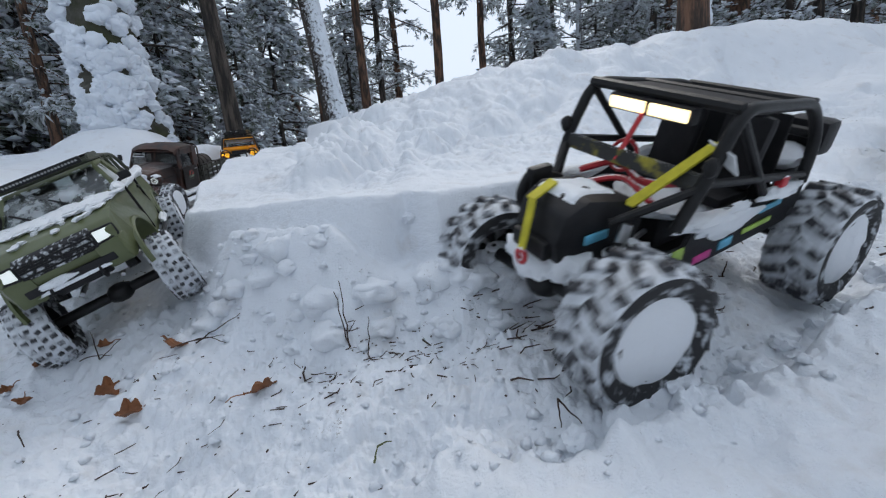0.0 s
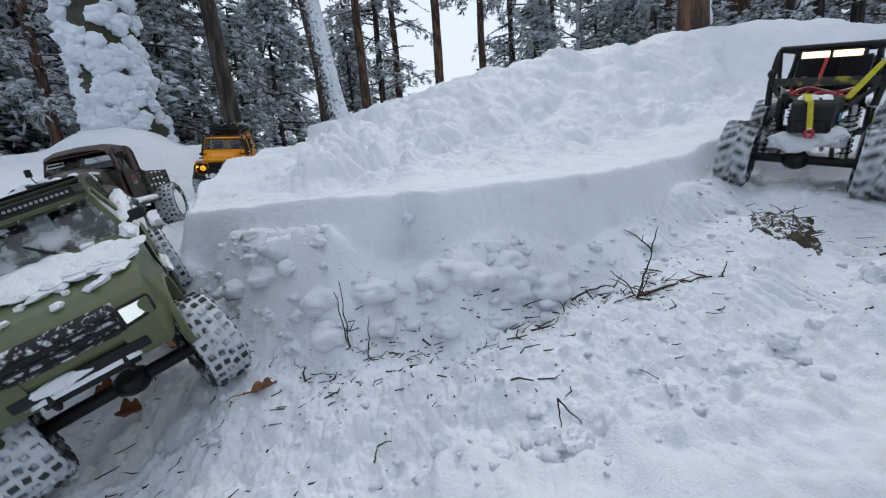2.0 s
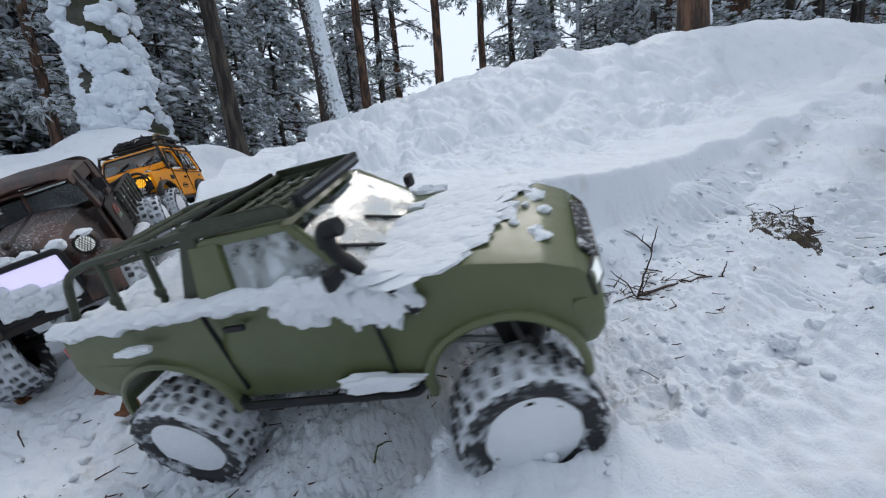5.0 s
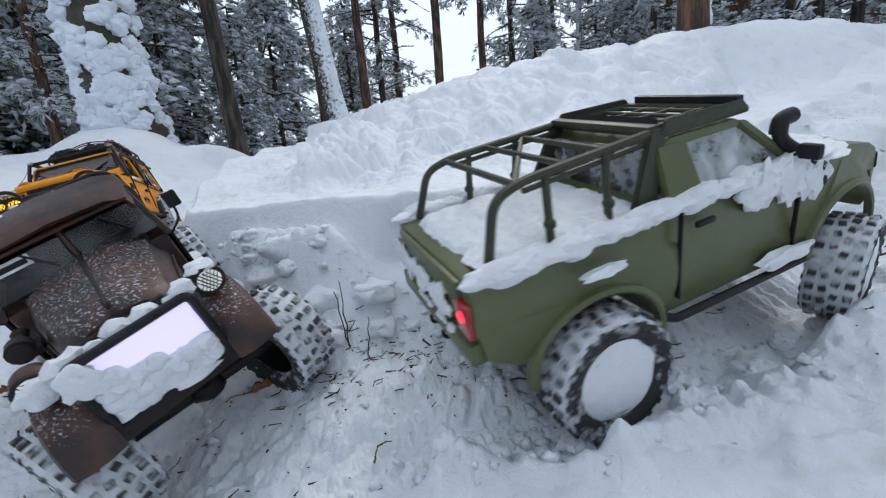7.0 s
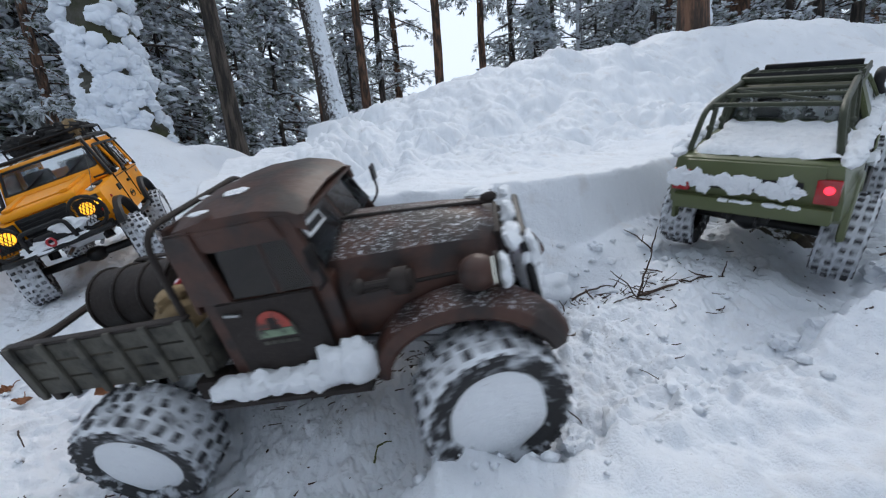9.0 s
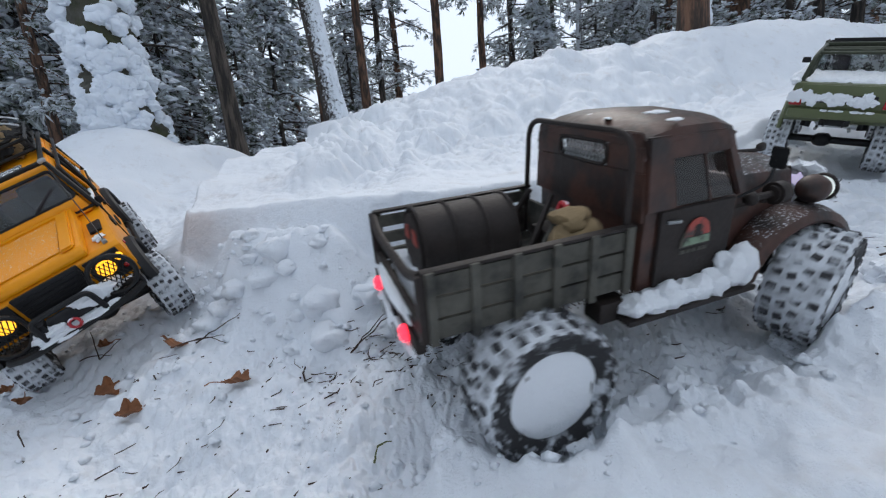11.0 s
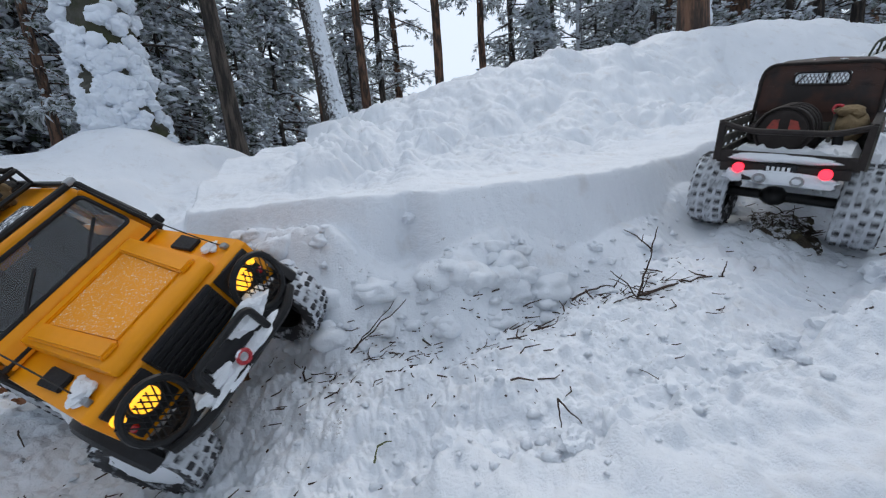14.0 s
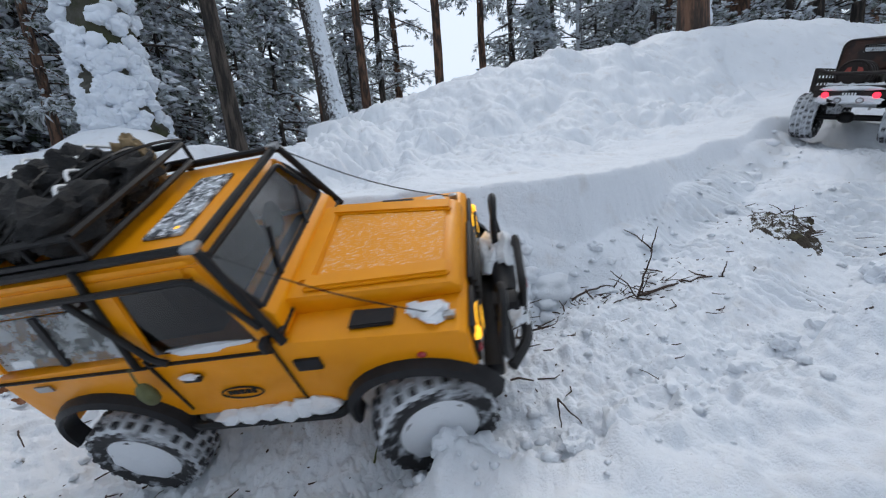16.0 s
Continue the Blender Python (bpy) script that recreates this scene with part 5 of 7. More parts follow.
    bags = ((-.082, -.042, .024, .030, .020, "black_cloth"), (-.084, .030, .022, .038, .018, "black_cloth"), (-.128, -.036, .026, .036, .022, "black_cloth"), (-.130, .034, .024, .036, .022, "black_cloth"), (-.178, -.034, .026, .038, .020, "black_cloth"),
            (-.176, .038, .028, .032, .018, "black_cloth"), (-.106, .002, .018, .030, .024, "black_cloth"), (-.152, .000, .020, .026, .024, "black_cloth"), (-.088, .050, .016, .014, .024, "sack"), (-.198, .004, .014, .030, .020, "olive_cloth"))
    for k, (x, y, sx_, sy_, sz, m_) in enumerate(bags):
        part("luggage", lump(x, y, .262, sx_, sy_, sz * 1.1, 60 + k, .42, 4, .3 * k, 3.4), M[m_], car, "dark creased duffel bag" if m_ == "black_cloth" else "rolled tan cloth")
    for k in range(7):
        part("lashing", tube([(-.064 - .022 * k + .012 * math.sin(y * 30 + k), y, .264 + .021 * math.cos(y * 19)) for y in np.linspace(-.074, .074, 13)], .0013, 5), M["black_metal"], car)
    for k in range(8):
        x, y = -.072 - .017 * k, -.050 + .030 * ((k * 5) % 4)
        part("pale_strap", tube(arc([(x, y, .276), (x - .006, y + .010, .288), (x - .008, y + .022, .282), (x - .002, y + .034, .274)], .006), .0016, 6), M["white"], car)
    part("hanging_bag", join(lump(-.070, -.108, .130, .007, .006, .013, 3, .1), tube([(-.07, -.104, .158), (-.07, -.108, .142)], .001, 4)), M["olive_cloth"], car, "small green bag hung on the cage")
    # lying snow
    part("sill_snow", join(*[lump(-.03 + .018 * k, -.099, .074 + .001 * k, .014, .008, .006 + .001 * k, 70 + k, .4, 2) for k in range(6)], lump(.172, -.078, .1525, .013, .010, .0045, 9, .5, 3), lump(.160, -.074, .1530, .010, .007, .003, 19, .5, 3), lump(.166, .078, .1525, .010, .008, .003, 10, .5, 3), lump(-.035, -.099, .134, .008, .003, .003, 11, .3)), M["clump_snow"], car, "clinging white snow")
    return car, wheels


wagon, wagon_wheels = build_wagon()
# ---- black buggy ----
def build_buggy():
    car = thing("model_buggy", "black tube-frame scale model buggy with glowing light bar", "model car", "model cars in a convoy")
    wheels = make_wheels(car, .33, .112, .070, .062, "paddle")
    B = M["black_metal"]
    for sx in (1, -1):
        part("axle", join(tube([(sx * .165, -.10, .070), (sx * .165, .10, .070)], .009, 10), lump(sx * .165, .01, .070, .022, .024, .020, 3, .1, 2)), B, car)
        for sy in (1, -1):
            sp = part("shock_absorber", join(tube([(sx * .162, sy * .062, .072), (sx * .128, sy * .055, .165)], .006, 10)), M["steel"], car)
            part("spring", tube([(sx * (.160 - .026 * k / 60) + .0095 * math.cos(k * .8), sy * (.0615 - .005 * k / 60) + .0095 * math.sin(k * .8), .080 + .070 * k / 60) for k in range(61)], .0016, 5), B, sp)
            part("link", tube([(sx * .165, sy * .045, .066), (sx * .04, sy * .035, .092)], .004, 6), B, car)
            part("link", tube([(sx * .160, sy * .026, .086), (sx * .05, sy * .022, .118)], .0035, 6), M["steel"], car)
    part("skid_plate", box(.0, 0, .090, .20, .085, .006, .002), B, car)
    part("engine", join(box(.01, 0, .112, .10, .06, .04, .005), cyl((.06, 0, .115), (1, 0, 0), .018, .05, 14, .003)), M["black"], car)
    # side pods with stickers
    for sy in (1, -1):
        pod = part("side_panel", slab([(-.095, sy * .086, .104), (.125, sy * .084, .112), (.130, sy * .082, .160), (-.07, sy * .084, .158)], .005, .0015), M["black"], car, "black side panel with stickers and snow")
        for (x, z, sx_, sz, m_) in ((-.045, .116, .028, .009, "pink"), (-.008, .121, .022, .011, "cyan"), (.045, .127, .050, .006, "lime"), (.055, .143, .055, .010, "black"), (.06, .146, .040, .007, "cyan"), (-.088, .132, .016, .014, "lime")):
            part("sticker", box(x, sy * (.0880 if m_ != "black" else .0875), z, sx_, .002, sz, .0006, (0, -3, 0)), M[m_], pod)
        part("panel_snow", join(lump(-.01, sy * .087, .148, .05, .006, .014, 4, .4), lump(.08, sy * .085, .160, .04, .010, .008, 5, .4), lump(-.05, sy * .084, .158, .04, .012, .006, 6, .4)), M["clump_snow"], car)
        # tube frame
        main = [(-.150, sy * .040, .110), (-.100, sy * .080, .112), (.125, sy * .080, .112), (.165, sy * .05, .125)]
        part("lower_tube", tube(arc(main, .02), .005, 8), B, car)
        part("cage_tube", tube(arc([(-.095, sy * .083, .160), (-.078, sy * .088, .205), (-.048, sy * .086, .266), (.112, sy * .070, .244), (.140, sy * .074, .205), (.120, sy * .083, .158)], .022, 5), .0062, 10), B, car)
        part("cage_tube", tube([(-.078, sy * .088, .205), (.128, sy * .082, .165)], .0045, 8), B, car)
        part("cage_tube", tube([(-.048, sy * .085, .262), (.040, sy * .085, .165)], .0045, 8), B, car)
        part("cage_tube", tube([(-.140, sy * .045, .165), (-.080, sy * .086, .200)], .0045, 8), B, car)
        part("cage_knuckle", lump(-.079, sy * .090, .222, .008, .006, .010, 3, .2, 2), B, car)
    for a, b in (((-.048, .266), 0), ((.112, .244), 0), ((.030, .256), 0), ((.138, .207), 0)):
        x, z = a
        w_ = .086 if x < 0 else .078 if x < .1 else .072
        part("cross_tube", tube([(x, -w_, z), (x, w_, z)], .0058, 8), B, car)
    part("roof_panel", slab([(-.030, -.070, .263), (-.030, .070, .263), (.025, .068, .257), (.025, -.068, .257)], .004, .001), M["black"], car)
    lb = part("light_bar", box(-.053, 0, .253, .012, .100, .017, .003), M["black"], car)
    for y in (-.0245, .0245):
        part("led_strip", box(-.0600, y, .253, .004, .044, .012, .002), M["warm_light"], lb, "glowing warm white led strip")
    part("dash_bar", slab([(-.081, -.084, .196), (-.081, .084, .196), (-.076, .084, .212), (-.076, -.084, .212)], .006, .0015), M["camo"], car, "black and yellow camouflage bar")
    part("screen_pole", tube([(-.081, .010, .200), (-.052, .004, .258)], .0028, 6), M["red"], car)
    # seats and cockpit
    for y in (-.038, .038):
        part("seat", join(box(.035, y, .150, .055, .050, .014, .006), box(.060, y, .195, .016, .052, .080, .007, (0, 12, 0)), box(.066, y, .240, .012, .030, .016, .005)), M["black"], car, "black bucket seat")
    part("bulkhead", slab([(.085, -.070, .130), (.085, .070, .130), (.100, .062, .232), (.100, -.062, .232)], .004, .001), M["black"], car)
    part("steering_wheel", tube([(-.035 + .006 * math.sin(a), .038 + .018 * math.cos(a), .188 + .017 * math.sin(a)) for a in np.linspace(0, 2 * math.pi, 17)[:-1]], .0025, 6, True), M["red"], car)
    part("harness", join(tube(arc([(-.085, .055, .176), (-.05, .03, .190), (-.07, -.02, .178), (-.03, -.05, .182)], .02), .004, 6), tube(arc([(-.10, .03, .172), (-.075, .0, .185), (-.085, -.045, .172)], .02), .0035, 6)), M["red"], car, "red cables and harness")
    part("red_fuse", box(.07, -.086, .172, .012, .008, .012, .002), M["red"], car)
    # nose towards the camera at the start
    part("nose", join(prism([(-.190, .125), (-.196, .150), (-.186, .178), (-.160, .190), (-.10, .178), (-.085, .150), (-.10, .115)], -.042, .042, .006, lambda x, z: 1 - .25 * max(0, (-.12 - x) / .08))), M["black"], car, "black nose with snow on top")
    part("nose_hook_mount", join(box(-.198, .0, .140, .010, .05, .020, .003), box(-.150, .05, .182, .03, .012, .03, .004), tube(arc([(-.14, .05, .13), (-.175, .055, .16), (-.160, .054, .192), (-.12, .05, .175)], .015), .006, 8)), B, car)
    part("nose_sticker", box(-.150, -.040, .150, .030, .003, .010, .001), M["cyan"], car)
    part("nose_snow", join(drift(-.175, -.10, -.03, .035, .186, .006, 4, .004, lambda x, y: .187 - max(0, x + .16) * .14, -.25), lump(-.17, -.03, .115, .02, .03, .020, 6, .35), lump(-.18, .02, .105, .018, .04, .022, 7, .35), lump(-.12, -.055, .13, .03, .016, .012, 8, .35)), M["clump_snow"], car, "snow caked on the nose")
    st = part("tow_strap", join(slab([(-.195, .010, .186), (-.195, .001, .186), (-.213, -.008, .138), (-.213, .001, .138)], .0025), slab([(-.160, .022, .193), (-.160, .010, .193), (-.196, .002, .186), (-.196, .013, .186)], .0025)), M["strap"], car, "yellow tow strap hanging from the nose")
    part("shackle", tube([(-.213, -.004 + .006 * math.cos(a), .131 + .0075 * math.sin(a)) for a in np.linspace(0, 2 * math.pi, 13)[:-1]], .0028, 6, True), M["red"], st)
    part("ratchet_strap", join(slab([(-.115, -.036, .176), (-.115, -.048, .176), (-.062, -.086, .238), (-.062, -.076, .238)], .003)), M["strap"], car, "yellow ratchet strap")
    part("strap_tag", slab([(-.066, -.074, .240), (-.066, -.100, .232), (-.060, -.104, .214), (-.060, -.086, .222)], .0015), M["white"], car)
    # tail end: tank and lamps
    part("tail_tank", box(.160, -.058, .200, .030, .046, .040, .008), M["black"], car, "black tank on the tail")
    part("tail_tank", box(.160, .058, .200, .030, .046, .040, .008), M["black"], car, "black tank on the tail")
    part("tail_deck", slab([(.100, -.078, .164), (.100, .078, .164), (.175, .066, .158), (.175, -.066, .158)], .006, .002), M["black"], car)
    part("tail_snow", join(lump(.13, -.045, .178, .03, .03, .018, 11, .3), lump(.12, .03, .172, .03, .035, .012, 12, .3), lump(.0, 0, .140, .06, .06, .012, 13, .3)), M["clump_snow"], car, "snow on the tail deck")
    return car, wheels


buggy, buggy_wheels = build_buggy()
# ---- forest ----
def mesh_from(name, verts, faces, material):
    me = bpy.data.meshes.new(name)
    me.from_pydata(verts, [], faces)
    me.materials.append(material)
    if "snow" in name:
        me.polygons.foreach_set("use_smooth", [True] * len(faces))
    me.update()
    return me


def add_tuft(vs, fs, p, d, size, rnd, n=6):
    """A spray of thin needle blades round a twig that points along d."""
    for _ in range(n):
        o = Vector((rnd.uniform(-1, 1), rnd.uniform(-1, 1), rnd.uniform(-.9, .6)))
        b = (d * .9 + o * .9).normalized()
        side = b.cross(Vector((rnd.uniform(-1, 1), rnd.uniform(-1, 1), rnd.uniform(-1, 1)))).normalized() * size * rnd.uniform(.07, .13)
        k = len(vs)
        tip = p + b * size * rnd.uniform(.7, 1.25)
        mid = p + b * size * .45
        vs.extend([tuple(p), tuple(mid + side), tuple(tip), tuple(mid - side)])
        fs.append((k, k + 1, k + 2, k + 3))


def add_clod(vs, fs, p, sx, sy, sz, rnd):
    """A small uneven pillow of snow."""
    k = len(vs)
    ring = []
    turn = rnd.uniform(0, 3.1)
    for j in range(6):
        a = math.pi * 2 * j / 6 + turn + rnd.uniform(-.3, .3)
        q = rnd.uniform(.7, 1.25)
        vs.append((p.x + math.cos(a) * sx * q, p.y + math.sin(a) * sy * q, p.z + rnd.uniform(-.25, .15) * sz))
        ring.append(k + j)
    vs.append((p.x + rnd.uniform(-.2, .2) * sx, p.y + rnd.uniform(-.2, .2) * sy, p.z + sz))
    vs.append((p.x, p.y, p.z - sz * .45))
    for j in range(6):
        a, b = ring[j], ring[(j + 1) % 6]
        fs.append((a, b, k + 6))
        fs.append((b, a, k + 7))


def add_stick(vs, fs, a, b, ra, rb, sides=5):
    d = (b - a).normalized()
    u = d.cross(Vector((.3, .2, 1))).normalized()
    v = d.cross(u)
    k = len(vs)
    for p, r in ((a, ra), (b, rb)):
        for j in range(sides):
            t = 2 * math.pi * j / sides
            vs.append(tuple(p + (u * math.cos(t) + v * math.sin(t)) * r))
    for j in range(sides):
        fs.append((k + j, k + (j + 1) % sides, k + sides + (j + 1) % sides, k + sides + j))


def trunk_mesh(h, r, seed, lean=(0, 0), sides=14):
    rnd = random.Random(seed)
    bm = bmesh.new()
    rings = []
    n = 26
    for i in range(n + 1):
        t = (i / n) ** 1.5
        z = h * t
        flare_ = 1 + .55 * math.exp(-z / (r * 2.2))
        rr = r * (1 - .75 * t) * flare_
        cx = lean[0] * z + .05 * r * 8 * noise.noise(Vector((seed, z * .5, 0)))
        cy = lean[1] * z + .05 * r * 8 * noise.noise(Vector((seed, 0, z * .5)))
        row = []
        for j in range(sides):
            a = 2 * math.pi * j / sides
            q = 1 + .10 * noise.noise(Vector((math.cos(a) * 2.5, math.sin(a) * 2.5, z * 3 + seed))) + .05 * noise.noise(Vector((math.cos(a) * 6, math.sin(a) * 6, z * 9 + seed)))
            row.append(bm.verts.new((cx + math.cos(a) * rr * q, cy + math.sin(a) * rr * q, z - .12)))
        rings.append(row)
    for a, b in zip(rings, rings[1:]):
        for j in range(sides):
            bm.faces.new((a[j], a[(j + 1) % sides], b[(j + 1) % sides], b[j]))
    return bm


def branchwork(h0, h1, count, reach, droop, seed, kind, snow_amount=1.0):
    """Branches, needles and lying snow of one tree, as three lists of faces."""
    rnd = random.Random(seed)
    wood, green, white = ([], []), ([], []), ([], [])
    for k in range(count):
        t = (k + rnd.random()) / count
        z = h0 + (h1 - h0) * t
        a = rnd.uniform(0, 2 * math.pi)
        if kind == "spruce":
            length = reach * (1 - .80 * (z / h1)) * rnd.uniform(.75, 1.15) + .10
            up = rnd.uniform(-.45, .15)
        else:
            length = reach * rnd.uniform(.35, 1.1) * (1 - .35 * t)
            up = rnd.uniform(-.55, .55)
        d = Vector((math.cos(a), math.sin(a), up))
        steps = max(3, int(length / .16))
        p = Vector((0, 0, z))
        bare = rnd.random() < .22 and kind != "spruce"
        for s in range(steps):
            u = s / steps
            dn = Vector((d.x, d.y, d.z - droop * u * u + (.25 * u if kind == "spruce" and u > .7 else 0))).normalized()
            q = p + dn * (length / steps) + Vector((rnd.uniform(-1, 1), rnd.uniform(-1, 1), rnd.uniform(-.6, .6))) * .022
            add_stick(wood[0], wood[1], p, q, .014 * (1 - u) + .004, .014 * (1 - u - 1 / steps) + .004, 4)
            if (u > .2 or kind == "spruce") and not bare:
                wide = (.05 + .30 * length * math.sin(math.pi * min(1, .15 + u * .85))) if kind == "spruce" else .12 * length + .05
                for _ in range(3 if kind == "spruce" else 4):
                    off = Vector((-dn.y, dn.x, 0)) * rnd.uniform(-1, 1) * wide
                    c = q + off + Vector((0, 0, rnd.uniform(-.17, .05)))
                    hang = rnd.uniform(-.9, .3)
                    add_tuft(green[0], green[1], c, (dn + off.normalized() * .6 + Vector((0, 0, hang))).normalized(), rnd.uniform(.09, .17), rnd, 6)
                    if rnd.random() < .92 * snow_amount:
                        sz = rnd.uniform(.026, .080)
                        add_clod(white[0], white[1], c + Vector((0, 0, .02)), sz, sz * rnd.uniform(.6, 1.0), sz * .5, rnd)
            if rnd.random() < .75 * snow_amount:
                add_clod(white[0], white[1], (p + q) / 2 + Vector((0, 0, .014)), .045, .028, .024, rnd)
                add_clod(white[0], white[1], q + Vector((0, 0, .012)), .04, .026, .022, rnd)
            p = q
    return wood, green, white


def tree_model(name, label, h, r, bark, work, seed, lean=(0, 0)):
    tr = thing(name, label, "tree", "snowy forest trees")
    part("trunk", trunk_mesh(h, r, seed, lean), M[bark], tr)
    wood, green, white = work
    for nm, (v, f), mt in (("crown_wood", wood, bark if bark != "bark_snow" else "bark"), ("crown", green, "needle"), ("branch_snow", white, "tree_snow")):
        if v:
            ob = new(nm, mesh_from(nm, v, f, M[mt]))
            ob.parent = tr
            tagged(ob, kind="stuff")
    return tr


def place(tr, x, y, z, turn=0.0, size=1.0):
    tr.matrix_basis = pose(x, y, z, 0, 0, turn)
    tr.scale = (size, size, size)


def again(tr, x, y, z, turn, size):
    c = copy_thing(tr, pose(x, y, z, 0, 0, turn))
    c.scale = (size, size, size)
    return c


def far_ground(x, y):
    r = math.hypot(x, y)
    f = float(smooth(7, 14, np.array(r)))
    xa, ya = np.array([x]), np.array([y])
    return float(ground_z(xa, ya)[0]) * (1 - f) + f * (.35 + .25 * float(fbm(xa, ya, .12, 91, 3)[0]))


# the three big trunks close behind the bank
t1 = tree_model("pine_tree", "tall dark pine trunk rising from the snow", 7, .060, "bark", branchwork(1.9, 6.5, 34, 1.0, .3, 1, "pine", .8), 1, (-.035, 0))
place(t1, -1.46, 3.29, far_ground(-1.46, 3.29))
t2 = tree_model("pine_tree", "leaning tree trunk plastered with white snow", 7, .076, "bark_snow", branchwork(2.2, 6.5, 24, .9, .3, 2, "pine", 1), 2, (-.125, 0))
place(t2, -.62, 2.98, .56)
t3 = tree_model("pine_tree", "reddish pine trunk with snow on one side", 7, .095, "bark_red", branchwork(2.6, 6.5, 24, 1.0, .3, 3, "pine", 1), 3, (-.02, 0))
place(t3, 1.90, 3.22, far_ground(1.90, 3.22) - .02, 40)
part("trunk_snow", join(*[lump(.055 + .02 * math.sin(k * 2.1), -.070 + .01 * math.cos(k), .06 + .11 * k, .036, .028, .075, k, .4, 2) for k in range(9)]), M["tree_snow"], t3, "snow stuck to the bark")

PINES = [tree_model("pine_tree", "slim snowy pine with reddish bark", 9, .10, "bark_red", branchwork(1.1, 8.2, 90, 1.5, .5, 11, "pine", 1), 11),
         tree_model("pine_tree", "slim snowy pine with dark bark", 9, .085, "bark", branchwork(.7, 8.2, 100, 1.3, .5, 12, "pine", 1), 12, (.02, 0)),
         tree_model("pine_tree", "snowy pine with a frosted trunk", 9, .11, "bark_snow", branchwork(.9, 8.2, 95, 1.6, .6, 13, "pine", 1.2), 13, (-.015, 0))]
PINES.append(tree_model("pine_tree", "tall pine with a bare reddish trunk", 9, .095, "bark_red", branchwork(3.3, 8.4, 50, 1.2, .4, 14, "pine", 1), 14, (.01, 0)))
SPRUCES = [tree_model("spruce_tree", "snow-laden spruce with drooping branches", 5.0, .07, "bark", branchwork(.15, 4.8, 95, 1.35, .75, 21, "spruce", 1.1), 21),
           tree_model("spruce_tree", "young spruce under heavy snow", 2.6, .04, "bark", branchwork(.10, 2.5, 60, .75, .7, 22, "spruce", 1.4), 22)]


def bearing(px, dist):
    """Plan place on the column px of the opening view, dist metres away."""
    a = math.atan((px - 784) / 746) + radians(.9)
    return dist * math.sin(a), dist * math.cos(a)


def plant_forest():
    used = set()

    def put(model, x, y, turn, size):
        z = far_ground(x, y)
        if id(model) in used:
            return again(model, x, y, z, turn, size)
        used.add(id(model))
        place(model, x, y, z, turn, size)
        return model
    rnd = random.Random(5)
    # single trunks that stand out
    for px, d, m, s in ((285, 5.2, 1, 1.0), (352, 6.5, 0, .9), (378, 7.5, 1, .9), (588, 8.0, 3, .9), (662, 7.6, 3, .9), (690, 9.0, 1, .9), (722, 9.5, 3, .9), (792, 7.8, 3, .95),
                        (862, 8.6, 3, .9), (913, 10.5, 1, .95), (1024, 10.0, 2, .8), (1141, 9.0, 1, .9), (1167, 9.8, 0, .9), (1287, 8.0, 0, .9), (1312, 9.0, 0, .9), (1368, 6.6, 2, .62), (1412, 6.4, 1, .66), (1440, 8.5, 3, .7), (1476, 6.6, 1, .66), (1500, 9.0, 3, .7), (1555, 7.0, 2, .66), (1275, 8.2, 3, .8), (1340, 10.0, 3, .9),
                        (128, 4.3, 0, .40), (262, 3.9, 3, .42), (545, 9.0, 0, .9), (500, 11, 1, .9), (320, 9.5, 0, .9), (1545, 11, 0, 1), (1240, 12, 1, 1), (1095, 13, 0, 1), (975, 13, 1, 1)):
        x, y = bearing(px, d)
        put(PINES[m], x, y, rnd.uniform(0, 360), s * rnd.uniform(.95, 1.05))
    # spruces on the near side of the wood
    for px, d, m, s in ((-30, 5.6, 0, 1.0), (45, 6.2, 0, 1.1), (100, 7.4, 0, 1.1), (330, 5.6, 1, .75), (455, 5.6, 1, .72), (515, 6.4, 1, .95), (640, 8.2, 1, 1.0), (715, 10.5, 0, .55), (900, 11, 0, .62), (950, 9.5, 1, 1.3), (1050, 11.5, 0, .8), (1110, 10.5, 1, 1.4), (240, 6.5, 0, 1), (180, 7.5, 0, 1.1), (1200, 12, 0, .9)):
        x, y = bearing(px, d)
        put(SPRUCES[m], x, y, rnd.uniform(0, 360), s)
    # the wood behind, thinner where the sky shows
    k = 0
    while k < 26:
        px, d = rnd.uniform(-250, 1800), rnd.uniform(11, 26)
        if 745 < px < 880 or (290 < px < 640 and rnd.random() < .6):
            continue
        k += 1
        x, y = bearing(px, d)
        put(PINES[k % 3] if rnd.random() < .6 else SPRUCES[0], x, y, rnd.uniform(0, 360), rnd.uniform(.85, 1.3))
    # unseen trees added beside and behind the camera to block low skylight
    for k in range(22):
        a = radians(62 + (360 - 124) * (k + rnd.random() * .7) / 22)
        d = rnd.uniform(5.0, 11)
        put(PINES[k % 3] if k % 2 else SPRUCES[0], d * math.sin(a), d * math.cos(a), rnd.uniform(0, 360), rnd.uniform(.9, 1.2))


plant_forest()


def puff_shape():
    bm = bmesh.new()
    bmesh.ops.create_icosphere(bm, subdivisions=3, radius=1)
    vs = np.array([v.co[:] for v in bm.verts])
    fs = np.array([[v.index for v in f.verts] for f in bm.faces])
    bm.free()
    return vs, fs


